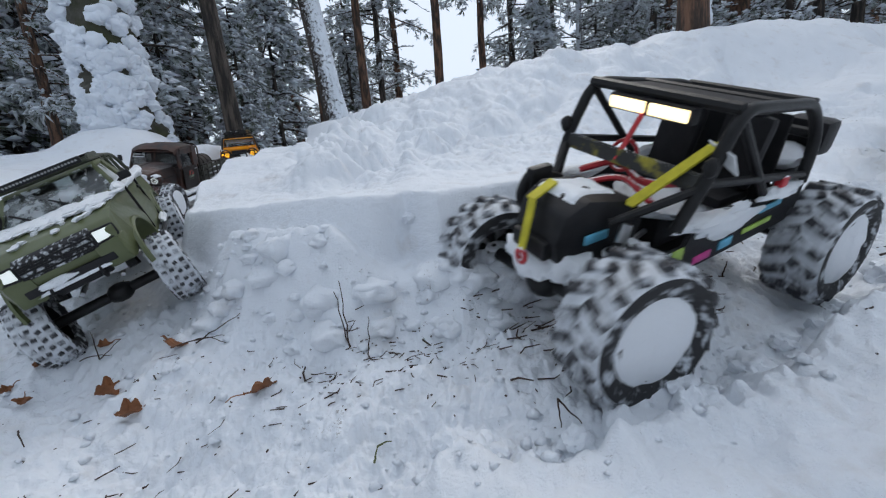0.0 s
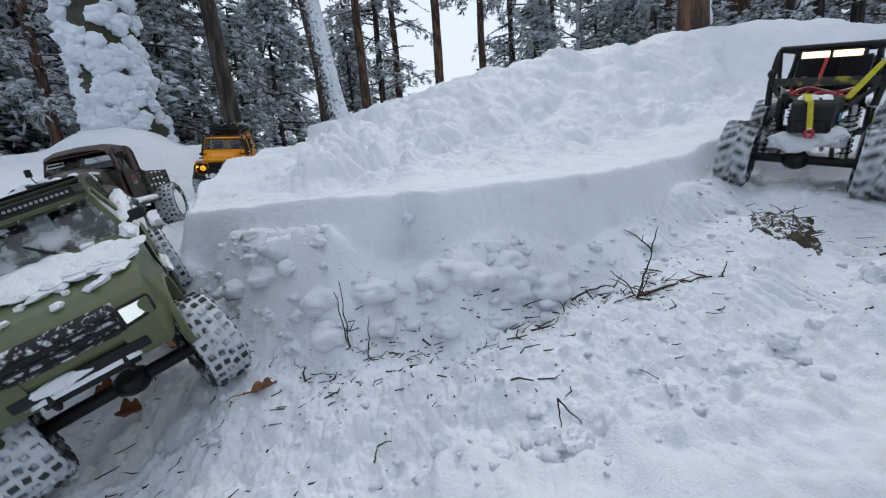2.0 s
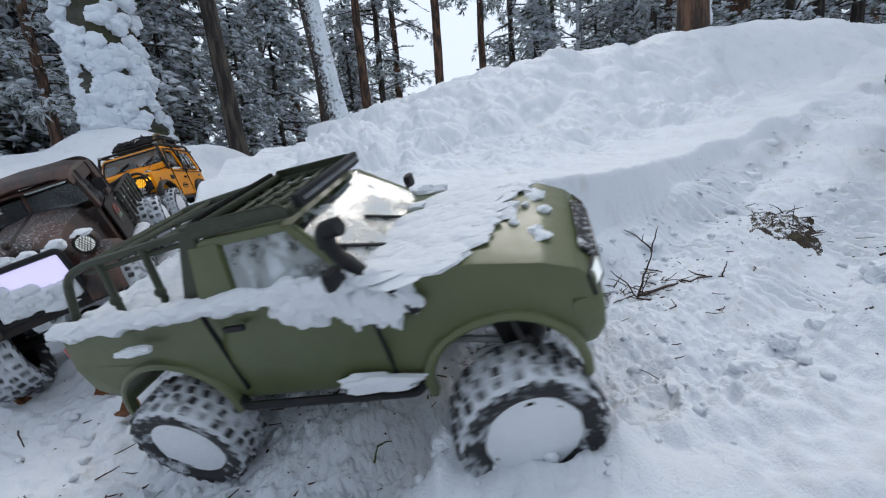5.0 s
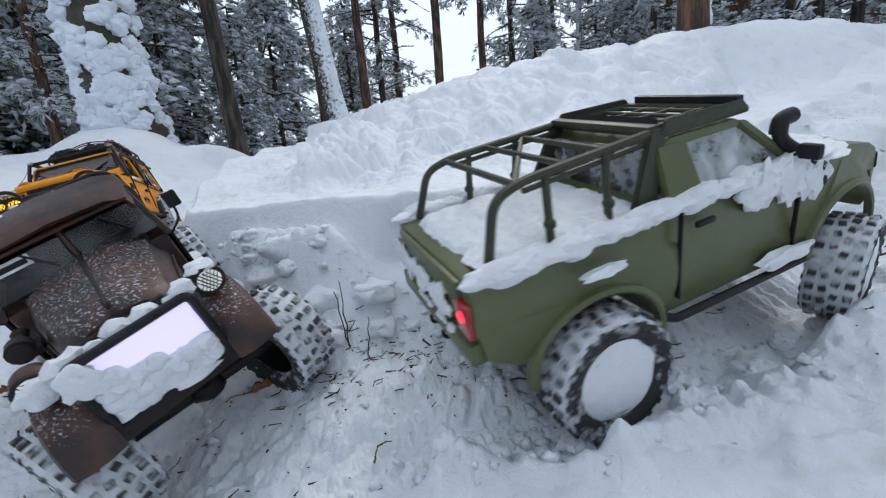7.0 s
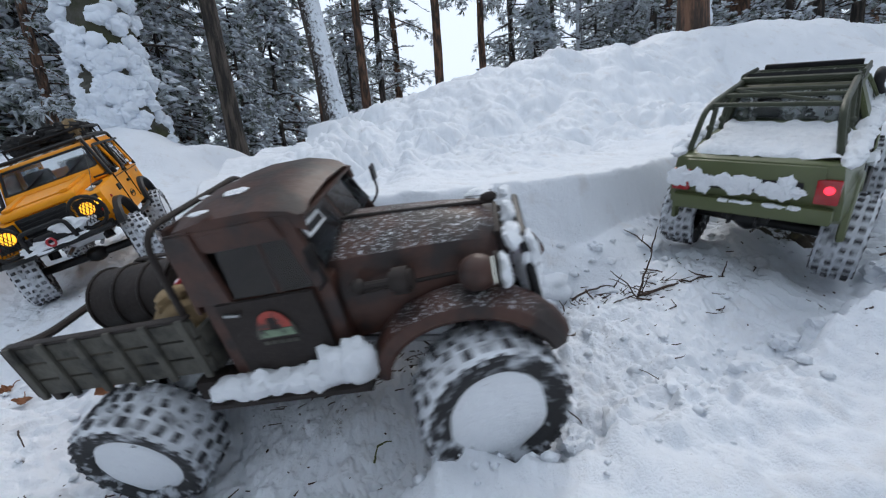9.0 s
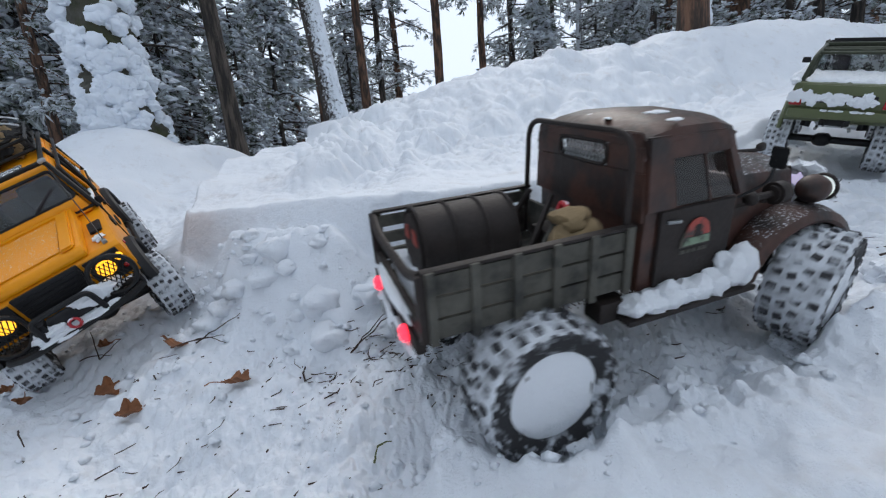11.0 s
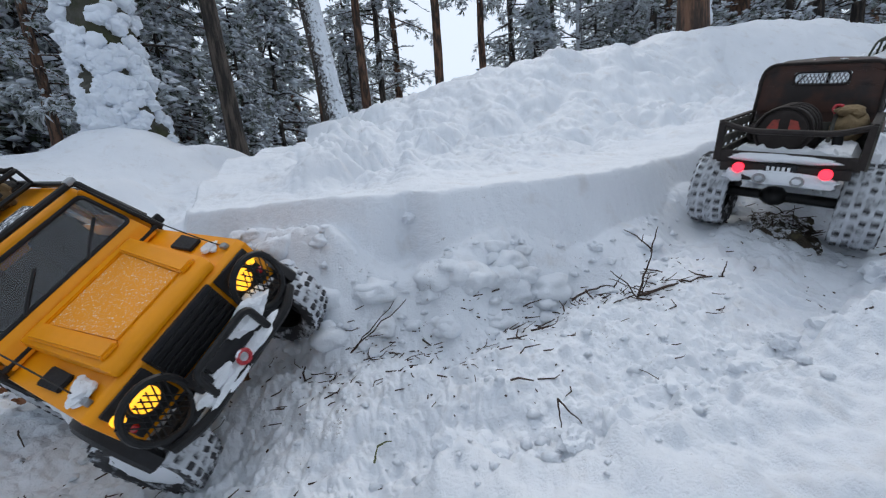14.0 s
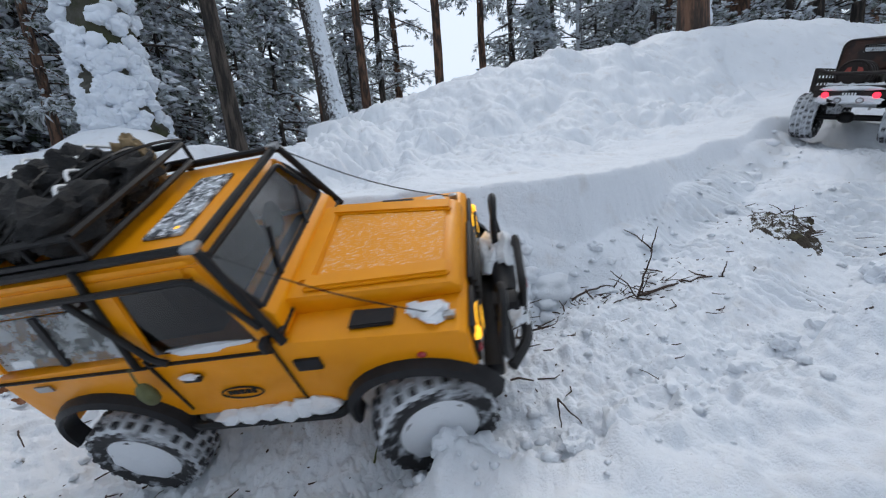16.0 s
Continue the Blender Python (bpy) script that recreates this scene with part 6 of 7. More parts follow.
def snowy_crag():
    """A steep mossy crag plastered with snow beside the trail."""
    cg = thing("snowy_rock", "tall mossy rock plastered with lumpy white snow", "rock")
    cx, cy, cz = -1.765, 2.62, .50
    rx, ry, height = .148, .20, 1.15

    def face(a, h):
        """A spot on the crag's side, and the way it faces."""
        w = 1.12 - .30 * h + .10 * noise.noise(Vector((a * 1.5, h * 3, 2)))
        return Vector((cx - .10 * h + math.cos(a) * rx * w, cy + math.sin(a) * ry * w, cz + height * h)), Vector((math.cos(a), math.sin(a), .25)).normalized()
    bm = bmesh.new()
    rings = []
    for i in range(60):
        row = []
        for j in range(64):
            a, h = 2 * math.pi * j / 64, i / 59 * 1.08 - .08
            p, d = face(a, h)
            row.append(bm.verts.new(p + d * (.030 * noise.noise(p * 9) + .020 * noise.noise(p * 22) + .010 * noise.noise(p * 50))))
        rings.append(row)
    for r0, r1 in zip(rings, rings[1:]):
        for j in range(64):
            bm.faces.new((r0[j], r0[(j + 1) % 64], r1[(j + 1) % 64], r1[j]))
    bm.faces.new(rings[-1])
    part("rock", bm, M["rock"], cg)
    vs, fs = puff_shape()
    rnd = random.Random(8)
    allv, allf, n = [], [], 0
    while n < 1900:
        a, h = rnd.uniform(math.pi * .85, math.pi * 2.15), rnd.uniform(-.03, 1.0)
        p, d = face(a, h)
        q = Vector((p.x * 1.5, p.y * 1.5, p.z))
        bare = .8 * noise.noise(q * 6.5 + Vector((9, 4, 1))) + .8 * noise.noise(q * 13.0)
        n += 1
        if bare > -.02:
            continue
        s = rnd.uniform(.010, .034) * (1.15 - bare * .4)
        wob = np.array([noise.noise(Vector(v) * 1.7 + Vector((n * 1.3, 0, 0))) * .55 + abs(noise.noise(Vector(v) * 4 + Vector((0, n * .7, 0)))) * .40 for v in vs])
        m = vs * (1 + wob)[:, None] * np.array([s * 1.15, s * 1.1, s * rnd.uniform(.75, 1.1)]) + np.array(p + d * rnd.uniform(-.010, .016))
        allf.append(fs + len(vs) * len(allv))
        allv.append(m)
    ob = new("snow_cover", mesh_from("snow_cover", np.vstack(allv).tolist(), np.vstack(allf).tolist(), M["tree_snow"]))
    ob.parent = cg
    tagged(ob, "lumpy white snow clinging to the rock", kind="stuff")
    return cg


snowy_crag()
# ---- twigs, leaves and clods on the trail ----
def sprig(name, label, x, y, stems, material="twig", group="twigs on the snow"):
    ob = thing(name, label, "twig", group)
    ob.matrix_basis = pose(x, y, ground_at(x, y))
    for pts, r in stems:
        part("stem", tube(pts, r, 6, False, .45), M[material], ob)
    return ob


def wiggle(a, b, bend, seed, n=7):
    rnd = random.Random(seed)
    a, b = Vector(a), Vector(b)
    out = []
    for k in range(n + 1):
        t = k / n
        p = a.lerp(b, t) + Vector((0, 0, bend * math.sin(math.pi * t)))
        if 0 < k < n:
            p += Vector((rnd.uniform(-1, 1), rnd.uniform(-1, 1), rnd.uniform(-1, 1))) * (b - a).length * .022
        out.append(p)
    return out


shoot = sprig("upright_twig", "thin bare upright twigs standing in the snow", -.124, .490,
              [(wiggle((0, 0, -.01), (-.004, 0, .088), 0, 1), .0011), (wiggle((0, 0, -.01), (-.012, 0, .075), .0, 2), .0010), (wiggle((.0, 0, .022), (.010, 0, .036), 0, 3), .0008), (wiggle((.022, 0, -.01), (.026, 0, .040), 0, 4), .0009)])
sprig("forked_branch", "forked bare branch lying on the snow", .250, .526,
      [(wiggle((0, 0, 0), (.024, .012, .060), .0, 5), .0016), (wiggle((.024, .012, .060), (-.013, .014, .090), .003, 6), .0012), (wiggle((.022, .012, .058), (.032, .014, .090), 0, 7), .0011), (wiggle((.010, .012, .072), (.012, .012, .082), 0, 71), .0007),
       (wiggle((0, 0, 0), (-.036, .0, .040), .004, 8), .0012), (wiggle((.006, 0, .008), (.017, .004, .032), 0, 72), .0009), (wiggle((.012, 0, .004), (-.026, .03, .020), .002, 73), .0009),
       (wiggle((.0, 0, .004), (.135, .03, .010), .006, 9, 10), .0020), (wiggle((.130, .03, .008), (.140, .035, .030), 0, 10), .0014)])
sprig("crooked_twig", "crooked dark twig on the snow", .200, .52, [(wiggle((-.04, -.004, .004), (.02, .01, .014), .006, 11), .0016), (wiggle((.02, .01, .012), (.035, .02, .026), 0, 12), .0010)])
sprig("crooked_twig", "crooked dark twig on the snow", -.075, .362, [(wiggle((-.006, -.012, .004), (-.004, .0, .012), 0, 13), .0012), (wiggle((-.004, .0, .012), (.010, .004, .014), .002, 14), .0011)], "green_twig")
sprig("crooked_twig", "short curved twig on the snow", .004, .332, [(wiggle((-.012, -.006, .003), (.014, .004, .006), .003, 15), .0011)])
sprig("crooked_twig", "v-shaped twig stuck in the snow", .095, .340, [(wiggle((-.004, 0, .030), (.016, -.004, .006), .0, 16), .0010), (wiggle((-.004, 0, .030), (-.002, -.002, .002), .0, 17), .0010)])
sprig("flat_twig", "spread of thin twigs lying on the snow", -.345, .572, [(wiggle((-.05, -.01, .004), (.04, .01, .006), .006, 18), .0010), (wiggle((-.02, .0, .004), (.045, .02, .040), .0, 19), .0011), (wiggle((-.03, .01, .004), (.03, -.012, .006), .006, 20), .0010)])
sprig("flat_twig", "dry stalks beside a leaf", -.530, .598, [(wiggle((-.03, 0, .004), (.02, 0, .010), .004, 21), .0010), (wiggle((.0, 0, .004), (-.012, .01, .045), .0, 22), .0009), (wiggle((.0, 0, .004), (.03, .012, .03), .0, 23), .0009)])
sprig("flat_twig", "dark curved twig on the snow", .62, .62, [(wiggle((-.03, .01, .012), (.02, -.01, .004), .008, 24), .0016)])
sprig("flat_twig", "dark bent twig on the snow", .520, .455, [(wiggle((-.02, .01, .034), (.03, -.005, .030), .004, 25), .0014)])
sprig("flat_twig", "dark bent twig on the snow", -.54, .46, [(wiggle((-.02, .03, .012), (.025, -.01, .006), .004, 26), .0012)])
sprig("flat_twig", "thin stalk on the snow", -.60, .36, [(wiggle((-.03, 0, .006), (.03, .004, .006), .004, 27), .0009)])


def leaf(x, y, size, turn, curl, label="curled dry brown leaf on the snow"):
    ob = thing("dry_leaf", label, "leaf", "dry leaves on the snow")
    bm = bmesh.new()
    rows = []
    rnd = random.Random(int(1000 * x))
    for i in range(15):
        t = i / 14
        w = size * (.36 * math.sin(math.pi * t ** .8) ** 1.4 * (1 + .32 * math.sin(t * 17 + x * 40)) + .010)
        row = []
        for j in range(-2, 3):
            s = j / 2
            row.append(bm.verts.new((size * (t - .5), s * w, .004 + curl * size * (s * s * .5 * min(1, w / (.3 * size)) ** 2 + (t - .5) ** 2 * .8) + .0012 * rnd.uniform(-1, 1))))
        rows.append(row)
    for a, b in zip(rows, rows[1:]):
        for j in range(4):
            bm.faces.new((a[j], a[j + 1], b[j + 1], b[j]))
    bmesh.ops.recalc_face_normals(bm, faces=bm.faces[:])
    bmesh.ops.solidify(bm, geom=bm.faces[:], thickness=.0006)
    part("blade", bm, M["leaf"], ob)
    part("stalk", tube(wiggle((size * .45, 0, .006), (size * 1.0, size * .12, .006), .003, int(900 * y)), .0007, 5), M["leaf"], ob)
    ob.matrix_basis = pose(x, y, ground_at(x, y) + .001, rnd.uniform(12, 34), rnd.uniform(-10, 10), turn)
    return ob


blown_leaf = leaf(-.224, .452, .038, 205, .5)
leaf(-.412, .492, .036, 20, .7, "broad rust-brown leaf lying on the snow")
leaf(-.475, .540, .040, 60, .6)
leaf(-.60, .54, .024, 120, .5)
leaf(-.53, .615, .020, 30, .6)
leaf(-.395, .575, .040, 100, .3, "pale brown leaf half under snow")
leaf(-.425, .60, .026, 140, .4)
leaf(-.62, .60, .020, 10, .5)
leaf(-.65, .57, .018, 70, .5)


def scatter():
    """Needles, bark crumbs and snow clods thrown over the trail."""
    rnd = random.Random(3)
    wv, wf = [], []
    spots = []
    for k in range(1120):
        if k < 420:
            # the strewn strip under the bank
            t = rnd.random()
            x, y = -.16 + .46 * t + rnd.gauss(0, .03), .46 + .10 * t + rnd.gauss(0, .030)
        elif k < 520:
            x, y = .575 + rnd.gauss(0, .030), .70 + rnd.gauss(0, .026)
        elif k < 660:
            x, y = rnd.uniform(-.5, .1), rnd.uniform(.33, .56)
        elif k < 860:
            x, y = rnd.uniform(.1, .75), rnd.uniform(.33, .85)
        else:
            a = rnd.randrange(len(TRAIL))
            x, y = TRAIL[a][0] + rnd.gauss(0, .09), TRAIL[a][1] + rnd.gauss(0, .09)
        if not bool(inside(np.array(x), np.array(y), WALL)) and float(line_distance(np.array([x]), np.array([y]), WALL, True)[0]) > .040:
            spots.append((x, y, k))
    xs = np.array([s[0] for s in spots])
    ys = np.array([s[1] for s in spots])
    zs = ground_z(xs, ys)
    for (x, y, k), z in zip(spots, zs):
        ln = rnd.uniform(.005, .026) if rnd.random() < (.72 if k < 420 else .4) else rnd.uniform(.0015, .004)
        a = rnd.gauss(.5, 1.1)
        d = Vector((math.cos(a), math.sin(a), rnd.uniform(-.1, .35)))
        r = rnd.uniform(.0004, .0009) if ln > .006 else rnd.uniform(.0005, .0012)
        if k < 660 and k % 9 == 0:
            # a stouter broken twig, lying almost flat
            ln, r, d.z = rnd.uniform(.020, .036), rnd.uniform(.0008, .0013), rnd.uniform(0, .22)
        p = Vector((x, y, float(z) + r * .7))
        m = p + d * ln * .5 + Vector((rnd.uniform(-1, 1), rnd.uniform(-1, 1), 0)) * ln * .22
        add_stick(wv, wf, p, m, r, r, 4)
        add_stick(wv, wf, m, p + d * ln, r, r * .6, 4)
    ob = new("litter", mesh_from("litter", wv, wf, M["twig"]))
    tagged(ob, "dark needles and bark crumbs strewn on the snow", "litter", kind="stuff")
    # clods
    cv, cf = [], []
    spots = []
    for k in range(620):
        q = rnd.random()
        if q < .40:
            i = rnd.randrange(10)
            t = rnd.random()
            x = WALL[i][0] * (1 - t) + WALL[i + 1][0] * t + rnd.gauss(0, .02)
            y = WALL[i][1] * (1 - t) + WALL[i + 1][1] * t - abs(rnd.gauss(.01, .035))
        elif q < .62:
            i = rnd.randrange(len(BERM) - 4)
            t = rnd.random()
            x = BERM[i][0] * (1 - t) + BERM[i + 1][0] * t + rnd.gauss(0, .02)
            y = BERM[i][1] * (1 - t) + BERM[i + 1][1] * t + rnd.gauss(-.005, .022)
        else:
            i = 7 + rnd.randrange(11)
            x, y = TRAIL[i][0] + rnd.gauss(0, .10), TRAIL[i][1] + rnd.gauss(0, .09)
        if not bool(inside(np.array(x), np.array(y), WALL)) or q < .40:
            spots.append((x, y))
    xs = np.array([s[0] for s in spots])
    ys = np.array([s[1] for s in spots])
    zs = ground_z(xs, ys)
    for (x, y), z in zip(spots, zs):
        s = .0025 + .007 * rnd.random() ** 3
        add_clod(cv, cf, Vector((x, y, float(z) + s * .15)), s, s * rnd.uniform(.7, 1.1), s * .8, rnd)
    me = mesh_from("snow_clods", cv, cf, M["snow"])
    me.polygons.foreach_set("use_smooth", [True] * len(me.polygons))
    tagged(new("snow_clods", me), "small white snow clods thrown on the trail", "snow", kind="stuff")


scatter()


def fallen_snow():
    """Rounded lumps that broke from the bank and lie heaped at its foot."""
    vs, fs = puff_shape()
    rnd = random.Random(12)
    allv, allf = [], []
    for k in range(210):
        i = rnd.randrange(10)
        t = rnd.random()
        (ax, ay), (bx, by) = WALL[i], WALL[i + 1]
        nx, ny = by - ay, ax - bx
        ln = math.hypot(nx, ny)
        off = rnd.uniform(.0, .075)
        x, y = ax + (bx - ax) * t + nx / ln * off, ay + (by - ay) * t + ny / ln * off
        xa, ya = np.array([x]), np.array([y])
        if abs(x + .215) > .13 and abs(x - .045) > .09 and rnd.random() < .8:
            continue
        s = .007 + .019 * rnd.random() ** 2.4
        wob = np.array([noise.noise(Vector(v) * 1.6 + Vector((k * 1.3, 0, 0))) * .45 for v in vs])
        m = vs * (1 + wob)[:, None] * np.array([s * 1.3, s * 1.2, s * .8]) + np.array((x, y, ground_at(x, y) - s * .60))
        allf.append(fs + len(vs) * len(allv))
        allv.append(m)
    ob = new("fallen_snow", mesh_from("fallen_snow", np.vstack(allv).tolist(), np.vstack(allf).tolist(), M["track_snow"]))
    tagged(ob, "rounded snow lumps heaped at the foot of the bank", "snow", kind="stuff")


fallen_snow()


def bare_earth():
    turn, ox, oy = radians(53), .590, .712

    def spot(u, v):
        return ox + u * math.cos(turn) - v * math.sin(turn), oy + u * math.sin(turn) + v * math.cos(turn)
    bm = drift(-.095, .095, -.055, .055, 0, .006, 9, .004, lambda u, v: ground_at(*spot(u, v)) - .001, .05)
    for w in bm.verts:
        w.co.x, w.co.y = spot(w.co.x, w.co.y)
    ob = obj_from("bare_earth", bm, M["earth"])
    tagged(ob, "patch of bare brown earth with twigs in the snow", "earth", kind="structure")
    for k in range(9):
        a = k * 2.4
        x, y = spot(.050 * math.cos(a), .026 * math.sin(a))
        sprig("broken_twig", "short broken twig on bare earth", x, y, [(wiggle((-.012 * math.cos(k), -.012 * math.sin(k), .006), (.016 * math.cos(k), .016 * math.sin(k), .012 + .004 * (k % 3)), .003, 60 + k), .0011)])
    sprig("upright_twig", "thin stalk standing in bare earth", .605, .712, [(wiggle((0, 0, 0), (.001, 0, .045), 0, 80), .0009)])


bare_earth()


def snow_block(x, y, s, seed):
    ob = obj_from("snow_lump", lump(0, 0, 0, s, s * .8, s * .75, seed, .35, 4, 0, 3.0), M["snow"])
    ob.matrix_basis = pose(x, y, ground_at(x, y) + s * .15, 0, 0, seed * 40)
    return tagged(ob, "loose lump of white snow on the berm", "snow lump", "snow lumps along the trail")


for k, (x, y, s) in enumerate(((.178, .345, .030), (.145, .330, .022), (.02, .312, .024), (-.005, .305, .018), (-.165, .292, .022), (.205, .352, .020), (.30, .385, .020), (.42, .43, .024), (.60, .54, .03), (.10, .318, .016), (-.045, .612, .012), (.23, .62, .012), (.36, .42, .014))):
    snow_block(x, y, s, k + 1)
# body poses: seconds, x, y, z, turns
PICKUP_PATH = [
    (0, -0.593, 0.791, 0.125, 21.4, 6.1, -60.6),
    (0.5, -0.563, 0.727, 0.114, 21.1, 8.1, -58.5),
    (1, -0.531, 0.667, 0.099, 20.3, 10.0, -55.8),
    (1.5, -0.498, 0.615, 0.084, 18.6, 10.2, -54.1),
    (2, -0.463, 0.571, 0.074, 17.3, 7.1, -52.3),
    (2.5, -0.422, 0.533, 0.064, 18.8, 3.8, -47.3),
    (3, -0.368, 0.491, 0.056, 20.3, -0.7, -44.2),
    (3.5, -0.305, 0.452, 0.054, 19.3, -5.2, -40.8),
    (4, -0.226, 0.428, 0.062, 17.5, -8.6, -34.8),
    (4.2, -0.198, 0.425, 0.061, 18.4, -8.4, -30.3),
    (6.3, 0.139, 0.439, 0.097, 11.5, -8.7, 7.6),
    (6.5, 0.176, 0.447, 0.101, 11.1, -8.8, 12.1),
    (7, 0.248, 0.476, 0.113, 9.2, -10.1, 19.0),
    (7.5, 0.315, 0.521, 0.119, 10.8, -8.2, 26.7),
    (8, 0.409, 0.581, 0.136, 9.6, -8.8, 31.9),
    (8.5, 0.487, 0.644, 0.154, 7.4, -11.4, 35.6),
    (9, 0.587, 0.723, 0.173, 7.8, -13.3, 41.1),
    (9.2, 0.634, 0.762, 0.183, 8.3, -13.0, 42.0),
    (11.5, 1.140, 1.218, 0.306, 13.9, -10.6, 45.2),
    (12.5, 1.400, 1.420, 0.345, 13.0, -13.0, 35.0),
    (14, 1.850, 1.700, 0.425, 13.0, -13.0, 27.0),
    (16, 2.300, 1.920, 0.500, 13.0, -12.0, 24.0),
]
TRUCK_PATH = [
    (0, -0.938, 1.510, 0.201, -5.7, 8.5, -89.5),
    (0.5, -0.943, 1.397, 0.189, -0.7, 6.6, -86.9),
    (1, -0.917, 1.303, 0.185, 2.6, 2.7, -82.1),
    (1.5, -0.887, 1.213, 0.172, 5.3, 1.0, -77.9),
    (2, -0.857, 1.130, 0.169, 8.3, 1.8, -74.7),
    (2.5, -0.829, 1.052, 0.166, 11.0, 4.4, -72.7),
    (3, -0.794, 0.991, 0.162, 11.8, 6.6, -71.2),
    (3.5, -0.755, 0.938, 0.154, 11.8, 8.8, -69.9),
    (4.2, -0.706, 0.861, 0.133, 13.1, 12.5, -68.3),
    (6.3, -0.438, 0.571, 0.068, 22.9, 9.3, -51.0),
    (6.5, -0.420, 0.558, 0.070, 23.4, 8.7, -49.9),
    (7, -0.370, 0.534, 0.073, 23.3, 8.5, -46.5),
    (7.5, -0.339, 0.492, 0.058, 20.9, 2.9, -34.4),
    (8, -0.278, 0.465, 0.056, 18.1, -3.5, -29.9),
    (8.5, -0.197, 0.450, 0.061, 18.0, -5.8, -19.7),
    (9, -0.117, 0.440, 0.068, 15.4, -7.1, -8.2),
    (9.2, -0.080, 0.439, 0.068, 15.1, -7.1, -3.2),
    (11.3, 0.238, 0.476, 0.102, 9.8, -2.6, 21.6),
    (11.5, 0.267, 0.495, 0.108, 10.8, -2.3, 24.7),
    (12, 0.353, 0.549, 0.121, 11.8, -1.6, 31.7),
    (12.5, 0.423, 0.595, 0.132, 9.2, -2.1, 33.8),
    (13, 0.494, 0.650, 0.145, 7.0, -3.4, 37.6),
    (13.5, 0.574, 0.715, 0.160, 8.2, -4.1, 42.2),
    (14, 0.671, 0.794, 0.181, 8.8, -5.6, 43.0),
    (14.5, 0.793, 0.908, 0.208, 5.2, -2.8, 45.4),
    (15, 0.935, 1.031, 0.242, 7.8, -4.4, 44.0),
    (15.5, 1.097, 1.164, 0.274, 7.8, -4.3, 39.8),
    (16, 1.276, 1.290, 0.305, 9.8, -3.1, 36.2),
]
WAGON_PATH = [
    (0, -1.129, 2.565, 0.302, 2.3, -1.9, -69.4),
    (1.5, -1.023, 2.225, 0.285, -3.7, 9.4, -75.6),
    (2.5, -0.983, 1.974, 0.253, -1.7, 11.2, -78.3),
    (3.5, -0.936, 1.704, 0.215, 1.1, 8.4, -81.0),
    (4.2, -0.905, 1.509, 0.182, 10.8, 5.9, -80.1),
    (6.3, -0.778, 1.064, 0.164, 16.9, -10.8, -75.0),
    (7, -0.781, 1.015, 0.148, 12.3, -8.1, -69.6),
    (7.5, -0.775, 1.003, 0.149, 16.4, -4.2, -67.8),
    (8, -0.769, 0.994, 0.153, 21.0, 0.1, -66.7),
    (8.5, -0.760, 0.982, 0.155, 20.8, 4.3, -65.3),
    (9, -0.751, 0.964, 0.162, 18.7, 8.0, -64.2),
    (11.3, -0.602, 0.716, 0.108, 27.4, 16.7, -46.2),
    (11.5, -0.579, 0.699, 0.098, 27.9, 16.5, -45.8),
    (12, -0.525, 0.651, 0.084, 27.8, 14.3, -45.1),
    (12.5, -0.474, 0.611, 0.078, 29.5, 10.4, -44.3),
    (13, -0.438, 0.582, 0.077, 32.9, 7.9, -39.7),
    (13.5, -0.399, 0.552, 0.073, 35.5, 4.4, -35.2),
    (14, -0.367, 0.533, 0.071, 36.2, 1.6, -31.1),
    (14.5, -0.324, 0.515, 0.068, 34.0, -1.1, -28.1),
    (15, -0.278, 0.493, 0.070, 32.0, -3.4, -23.6),
    (15.5, -0.223, 0.472, 0.072, 30.7, -4.6, -16.4),
    (16, -0.150, 0.458, 0.076, 27.0, -5.7, -8.4),
]
BUGGY_PATH = [
    (0, 0.266, 0.556, 0.108, 18.8, -7.7, 24.9),
    (0.5, 0.389, 0.610, 0.122, 17.2, -8.6, 28.8),
    (1, 0.525, 0.716, 0.147, 13.0, -8.7, 36.4),
    (1.5, 0.684, 0.842, 0.176, 12.8, -10.6, 43.0),
    (2, 0.864, 0.996, 0.219, 8.2, -12.7, 43.9),
    (2.5, 1.064, 1.146, 0.265, 8.6, -12.2, 39.5),
    (3, 1.264, 1.312, 0.305, 8.9, -12.0, 33.7),
    (3.5, 1.472, 1.472, 0.345, 11.0, -12.5, 29.3),
    (4, 1.687, 1.622, 0.390, 15.3, -13.9, 27.2),
    (6, 2.650, 2.020, 0.545, 13.0, -14.0, 24.0),
    (7.5, 3.400, 2.330, 0.650, 10.0, -9.0, 22.0),
    (16, 3.400, 2.330, 0.650, 10.0, -9.0, 22.0),
]


def glide(path, t):
    """Body pose at t: a smooth curve through the path's rows."""
    k = max(i for i in range(len(path) - 1) if path[i][0] <= t + 1e-6)
    a, b = path[k], path[k + 1]
    u = (t - a[0]) / (b[0] - a[0])

    def slope(i):
        lo, hi = path[max(0, i - 1)], path[min(len(path) - 1, i + 1)]
        return (Vector(hi[1:4]) - Vector(lo[1:4])) / (hi[0] - lo[0])
    d = b[0] - a[0]
    p0, p1, m0, m1 = Vector(a[1:4]), Vector(b[1:4]), slope(k) * d, slope(k + 1) * d
    p = p0 * (2 * u ** 3 - 3 * u ** 2 + 1) + m0 * (u ** 3 - 2 * u ** 2 + u) + p1 * (3 * u ** 2 - 2 * u ** 3) + m1 * (u ** 3 - u ** 2)
    q = pose(*a[1:]).to_quaternion().slerp(pose(*b[1:]).to_quaternion(), u)
    return Matrix.LocRotScale(p, q, None)


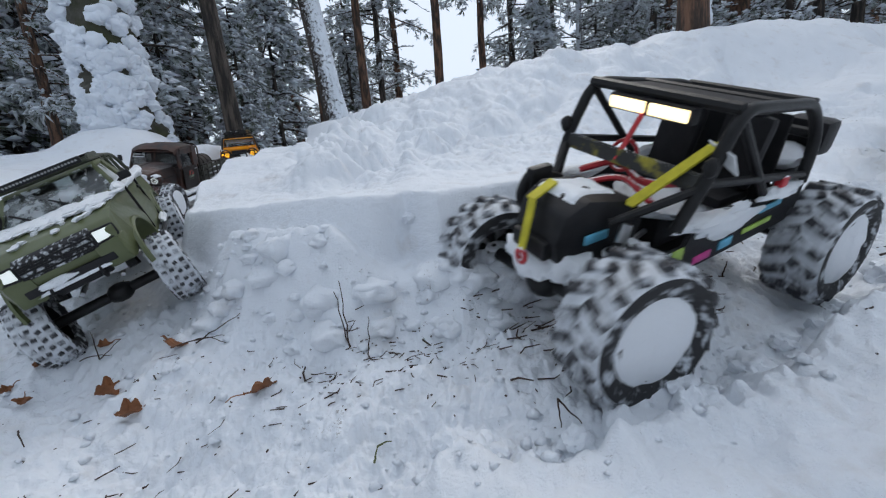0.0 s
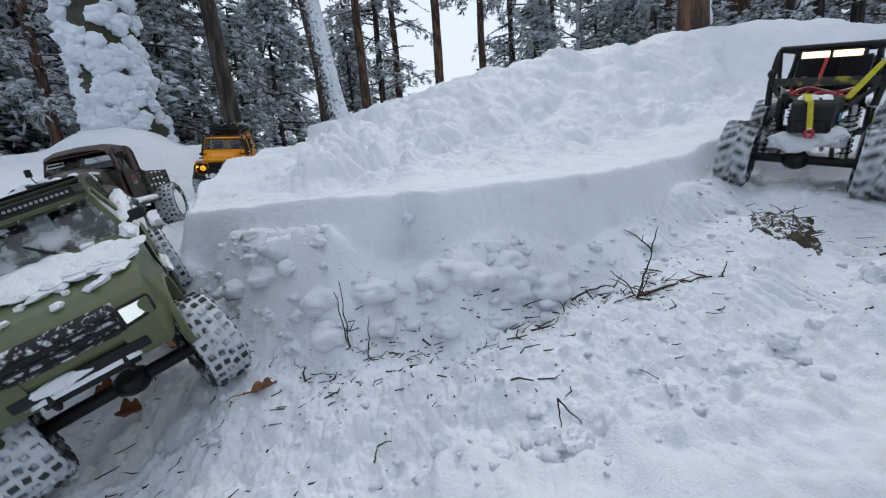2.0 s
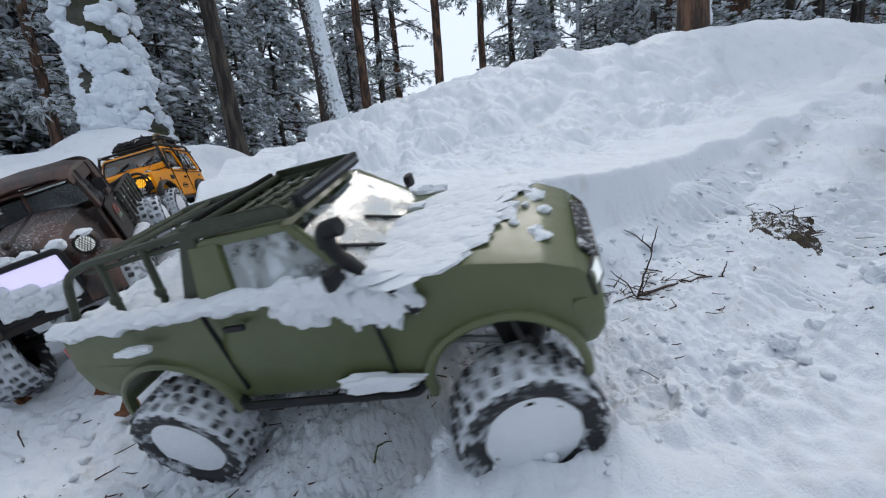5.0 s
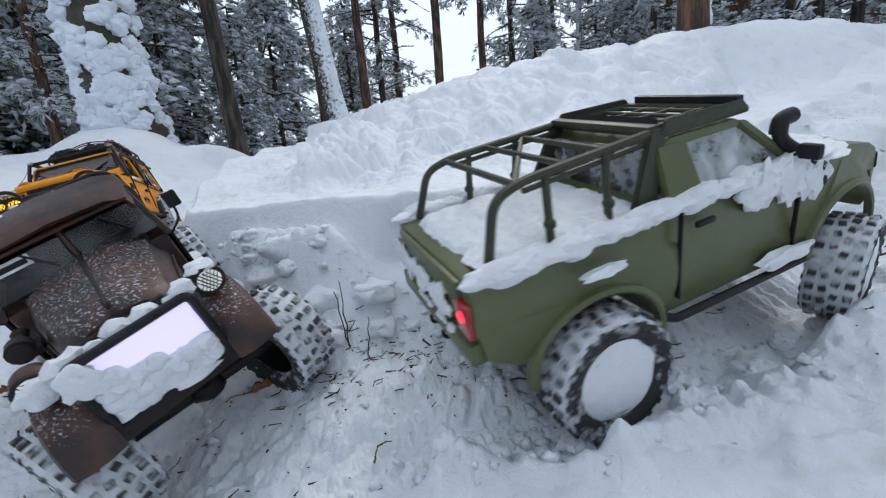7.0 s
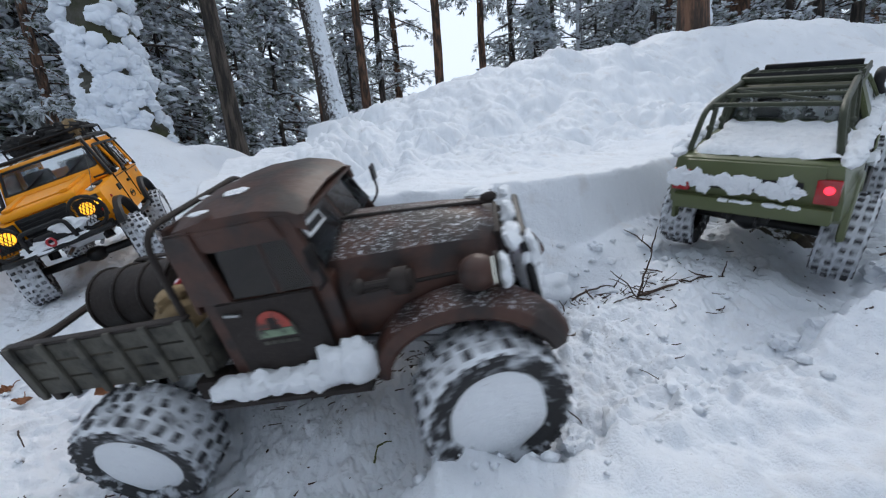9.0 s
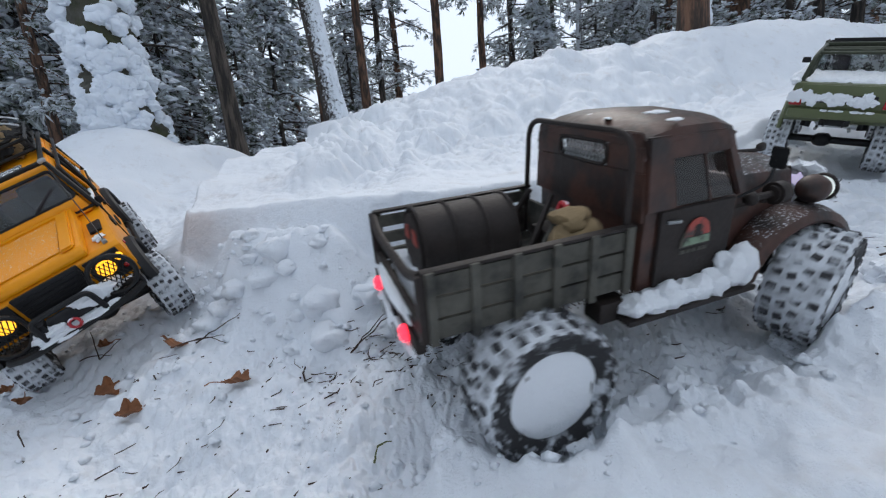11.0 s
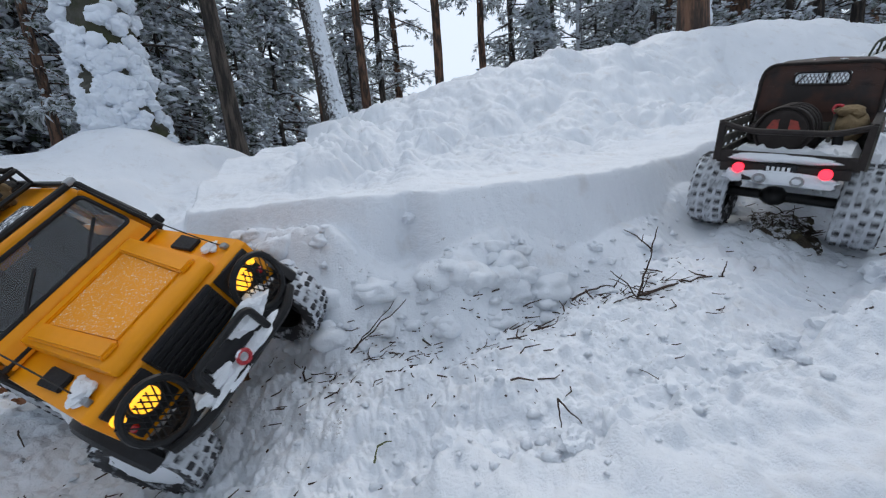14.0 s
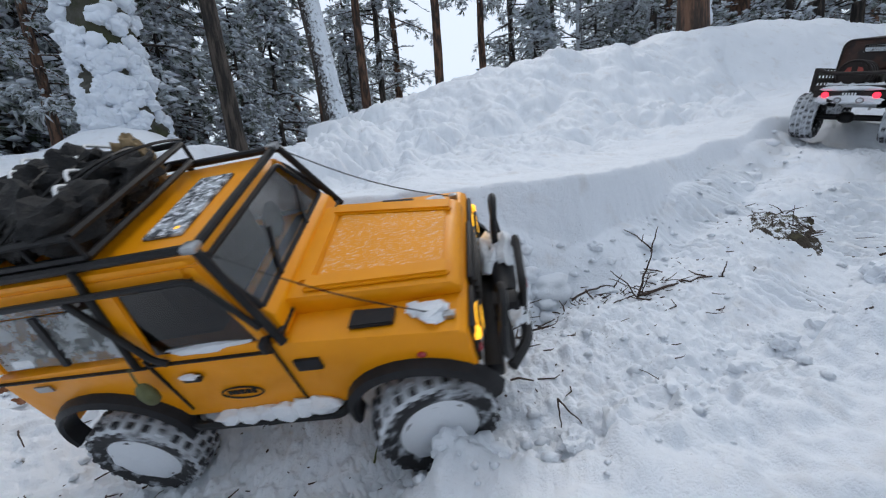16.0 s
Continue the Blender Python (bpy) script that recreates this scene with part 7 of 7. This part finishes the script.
def drive(body, wheels, path, radius, front=1):
    times = [0.1 * i for i in range(161)]
    poses = [glide(path, t) for t in times]
    walk(body, list(zip(times, poses)))
    spin, turned = [0.0], 0.0
    bend = []
    for a, b in zip(poses, poses[1:]):
        gone = (b.translation - a.translation).dot(b.col[0].xyz)
        turned += math.degrees(gone / radius)
        spin.append(turned)
        swing = a.col[0].xyz.cross(b.col[0].xyz).z
        bend.append(swing / gone if gone > .004 else bend[-1] if bend else 0.0)
    bend.append(bend[-1])
    # the front wheels steer into the bend
    bend = np.convolve(np.pad(np.clip(bend, -2.2, 2.2), 6, "edge"), np.ones(13) / 13, "valid")
    track = abs(wheels[0][1][1])
    for end in sorted({wx for _, (wx, _) in wheels}):
        # each axle rocks on its springs with the ground under its two wheels
        rise = {}
        for sy in (1, -1):
            pts = [m @ Vector((end, sy * track, 0)) for m in poses]
            gz = trail_z(np.array([p.x for p in pts]), np.array([p.y for p in pts]))
            lift = np.clip(gz - np.array([p.z for p in pts]), -.024, .026)
            rise[sy] = np.convolve(np.pad(lift, 4, "edge"), np.ones(9) / 9, "valid")
        mid, rock = (rise[1] + rise[-1]) / 2, np.arctan((rise[1] - rise[-1]) / (2 * track))
        steer = [front * max(-.32, min(.32, .7 * math.atan(2 * abs(end) * k))) if end * front > 0 else 0.0 for k in bend]
        beam = [Matrix.Translation((end, 0, radius - .003 + float(h))) @ Matrix.Rotation(float(r), 4, "X") for h, r in zip(mid, rock)]
        for w, (wx, wy) in wheels:
            if wx == end:
                walk(w, [(t, m @ Matrix.Translation((0, wy, 0)) @ Matrix.Rotation(d, 4, "Z") @ Matrix.Rotation(radians(s), 4, "Y")) for t, m, d, s in zip(times, beam, steer, spin)])
        for ob in body.children:
            if ob.name.split(".")[0] == "axle" and ob.data.vertices[0].co.x * end > 0:
                walk(ob, [(t, m @ Matrix.Translation((-end, 0, -radius))) for t, m in zip(times, beam)])


def motions():
    # the shoot is bent over, and the loose leaf dragged, by the truck
    a, b = shoot.matrix_basis.copy(), shoot.matrix_basis @ pose(.008, -.004, .002, 0, 52, 0)
    walk(shoot, [(0.0, a), (9.4, a), (10.0, b), (16.0, b)])
    a = blown_leaf.matrix_basis.copy()
    b = pose(-.262, .470, ground_at(-.262, .470) + .002, 8, 4, 175)
    walk(blown_leaf, [(0.0, a), (6.0, a), (9.6, a), (10.6, b), (16.0, b)])
    drive(pickup, pickup_wheels, PICKUP_PATH, .058)
    drive(truck, truck_wheels, TRUCK_PATH, .062)
    drive(wagon, wagon_wheels, WAGON_PATH, .054)
    drive(buggy, buggy_wheels, BUGGY_PATH, .070, -1)


motions()
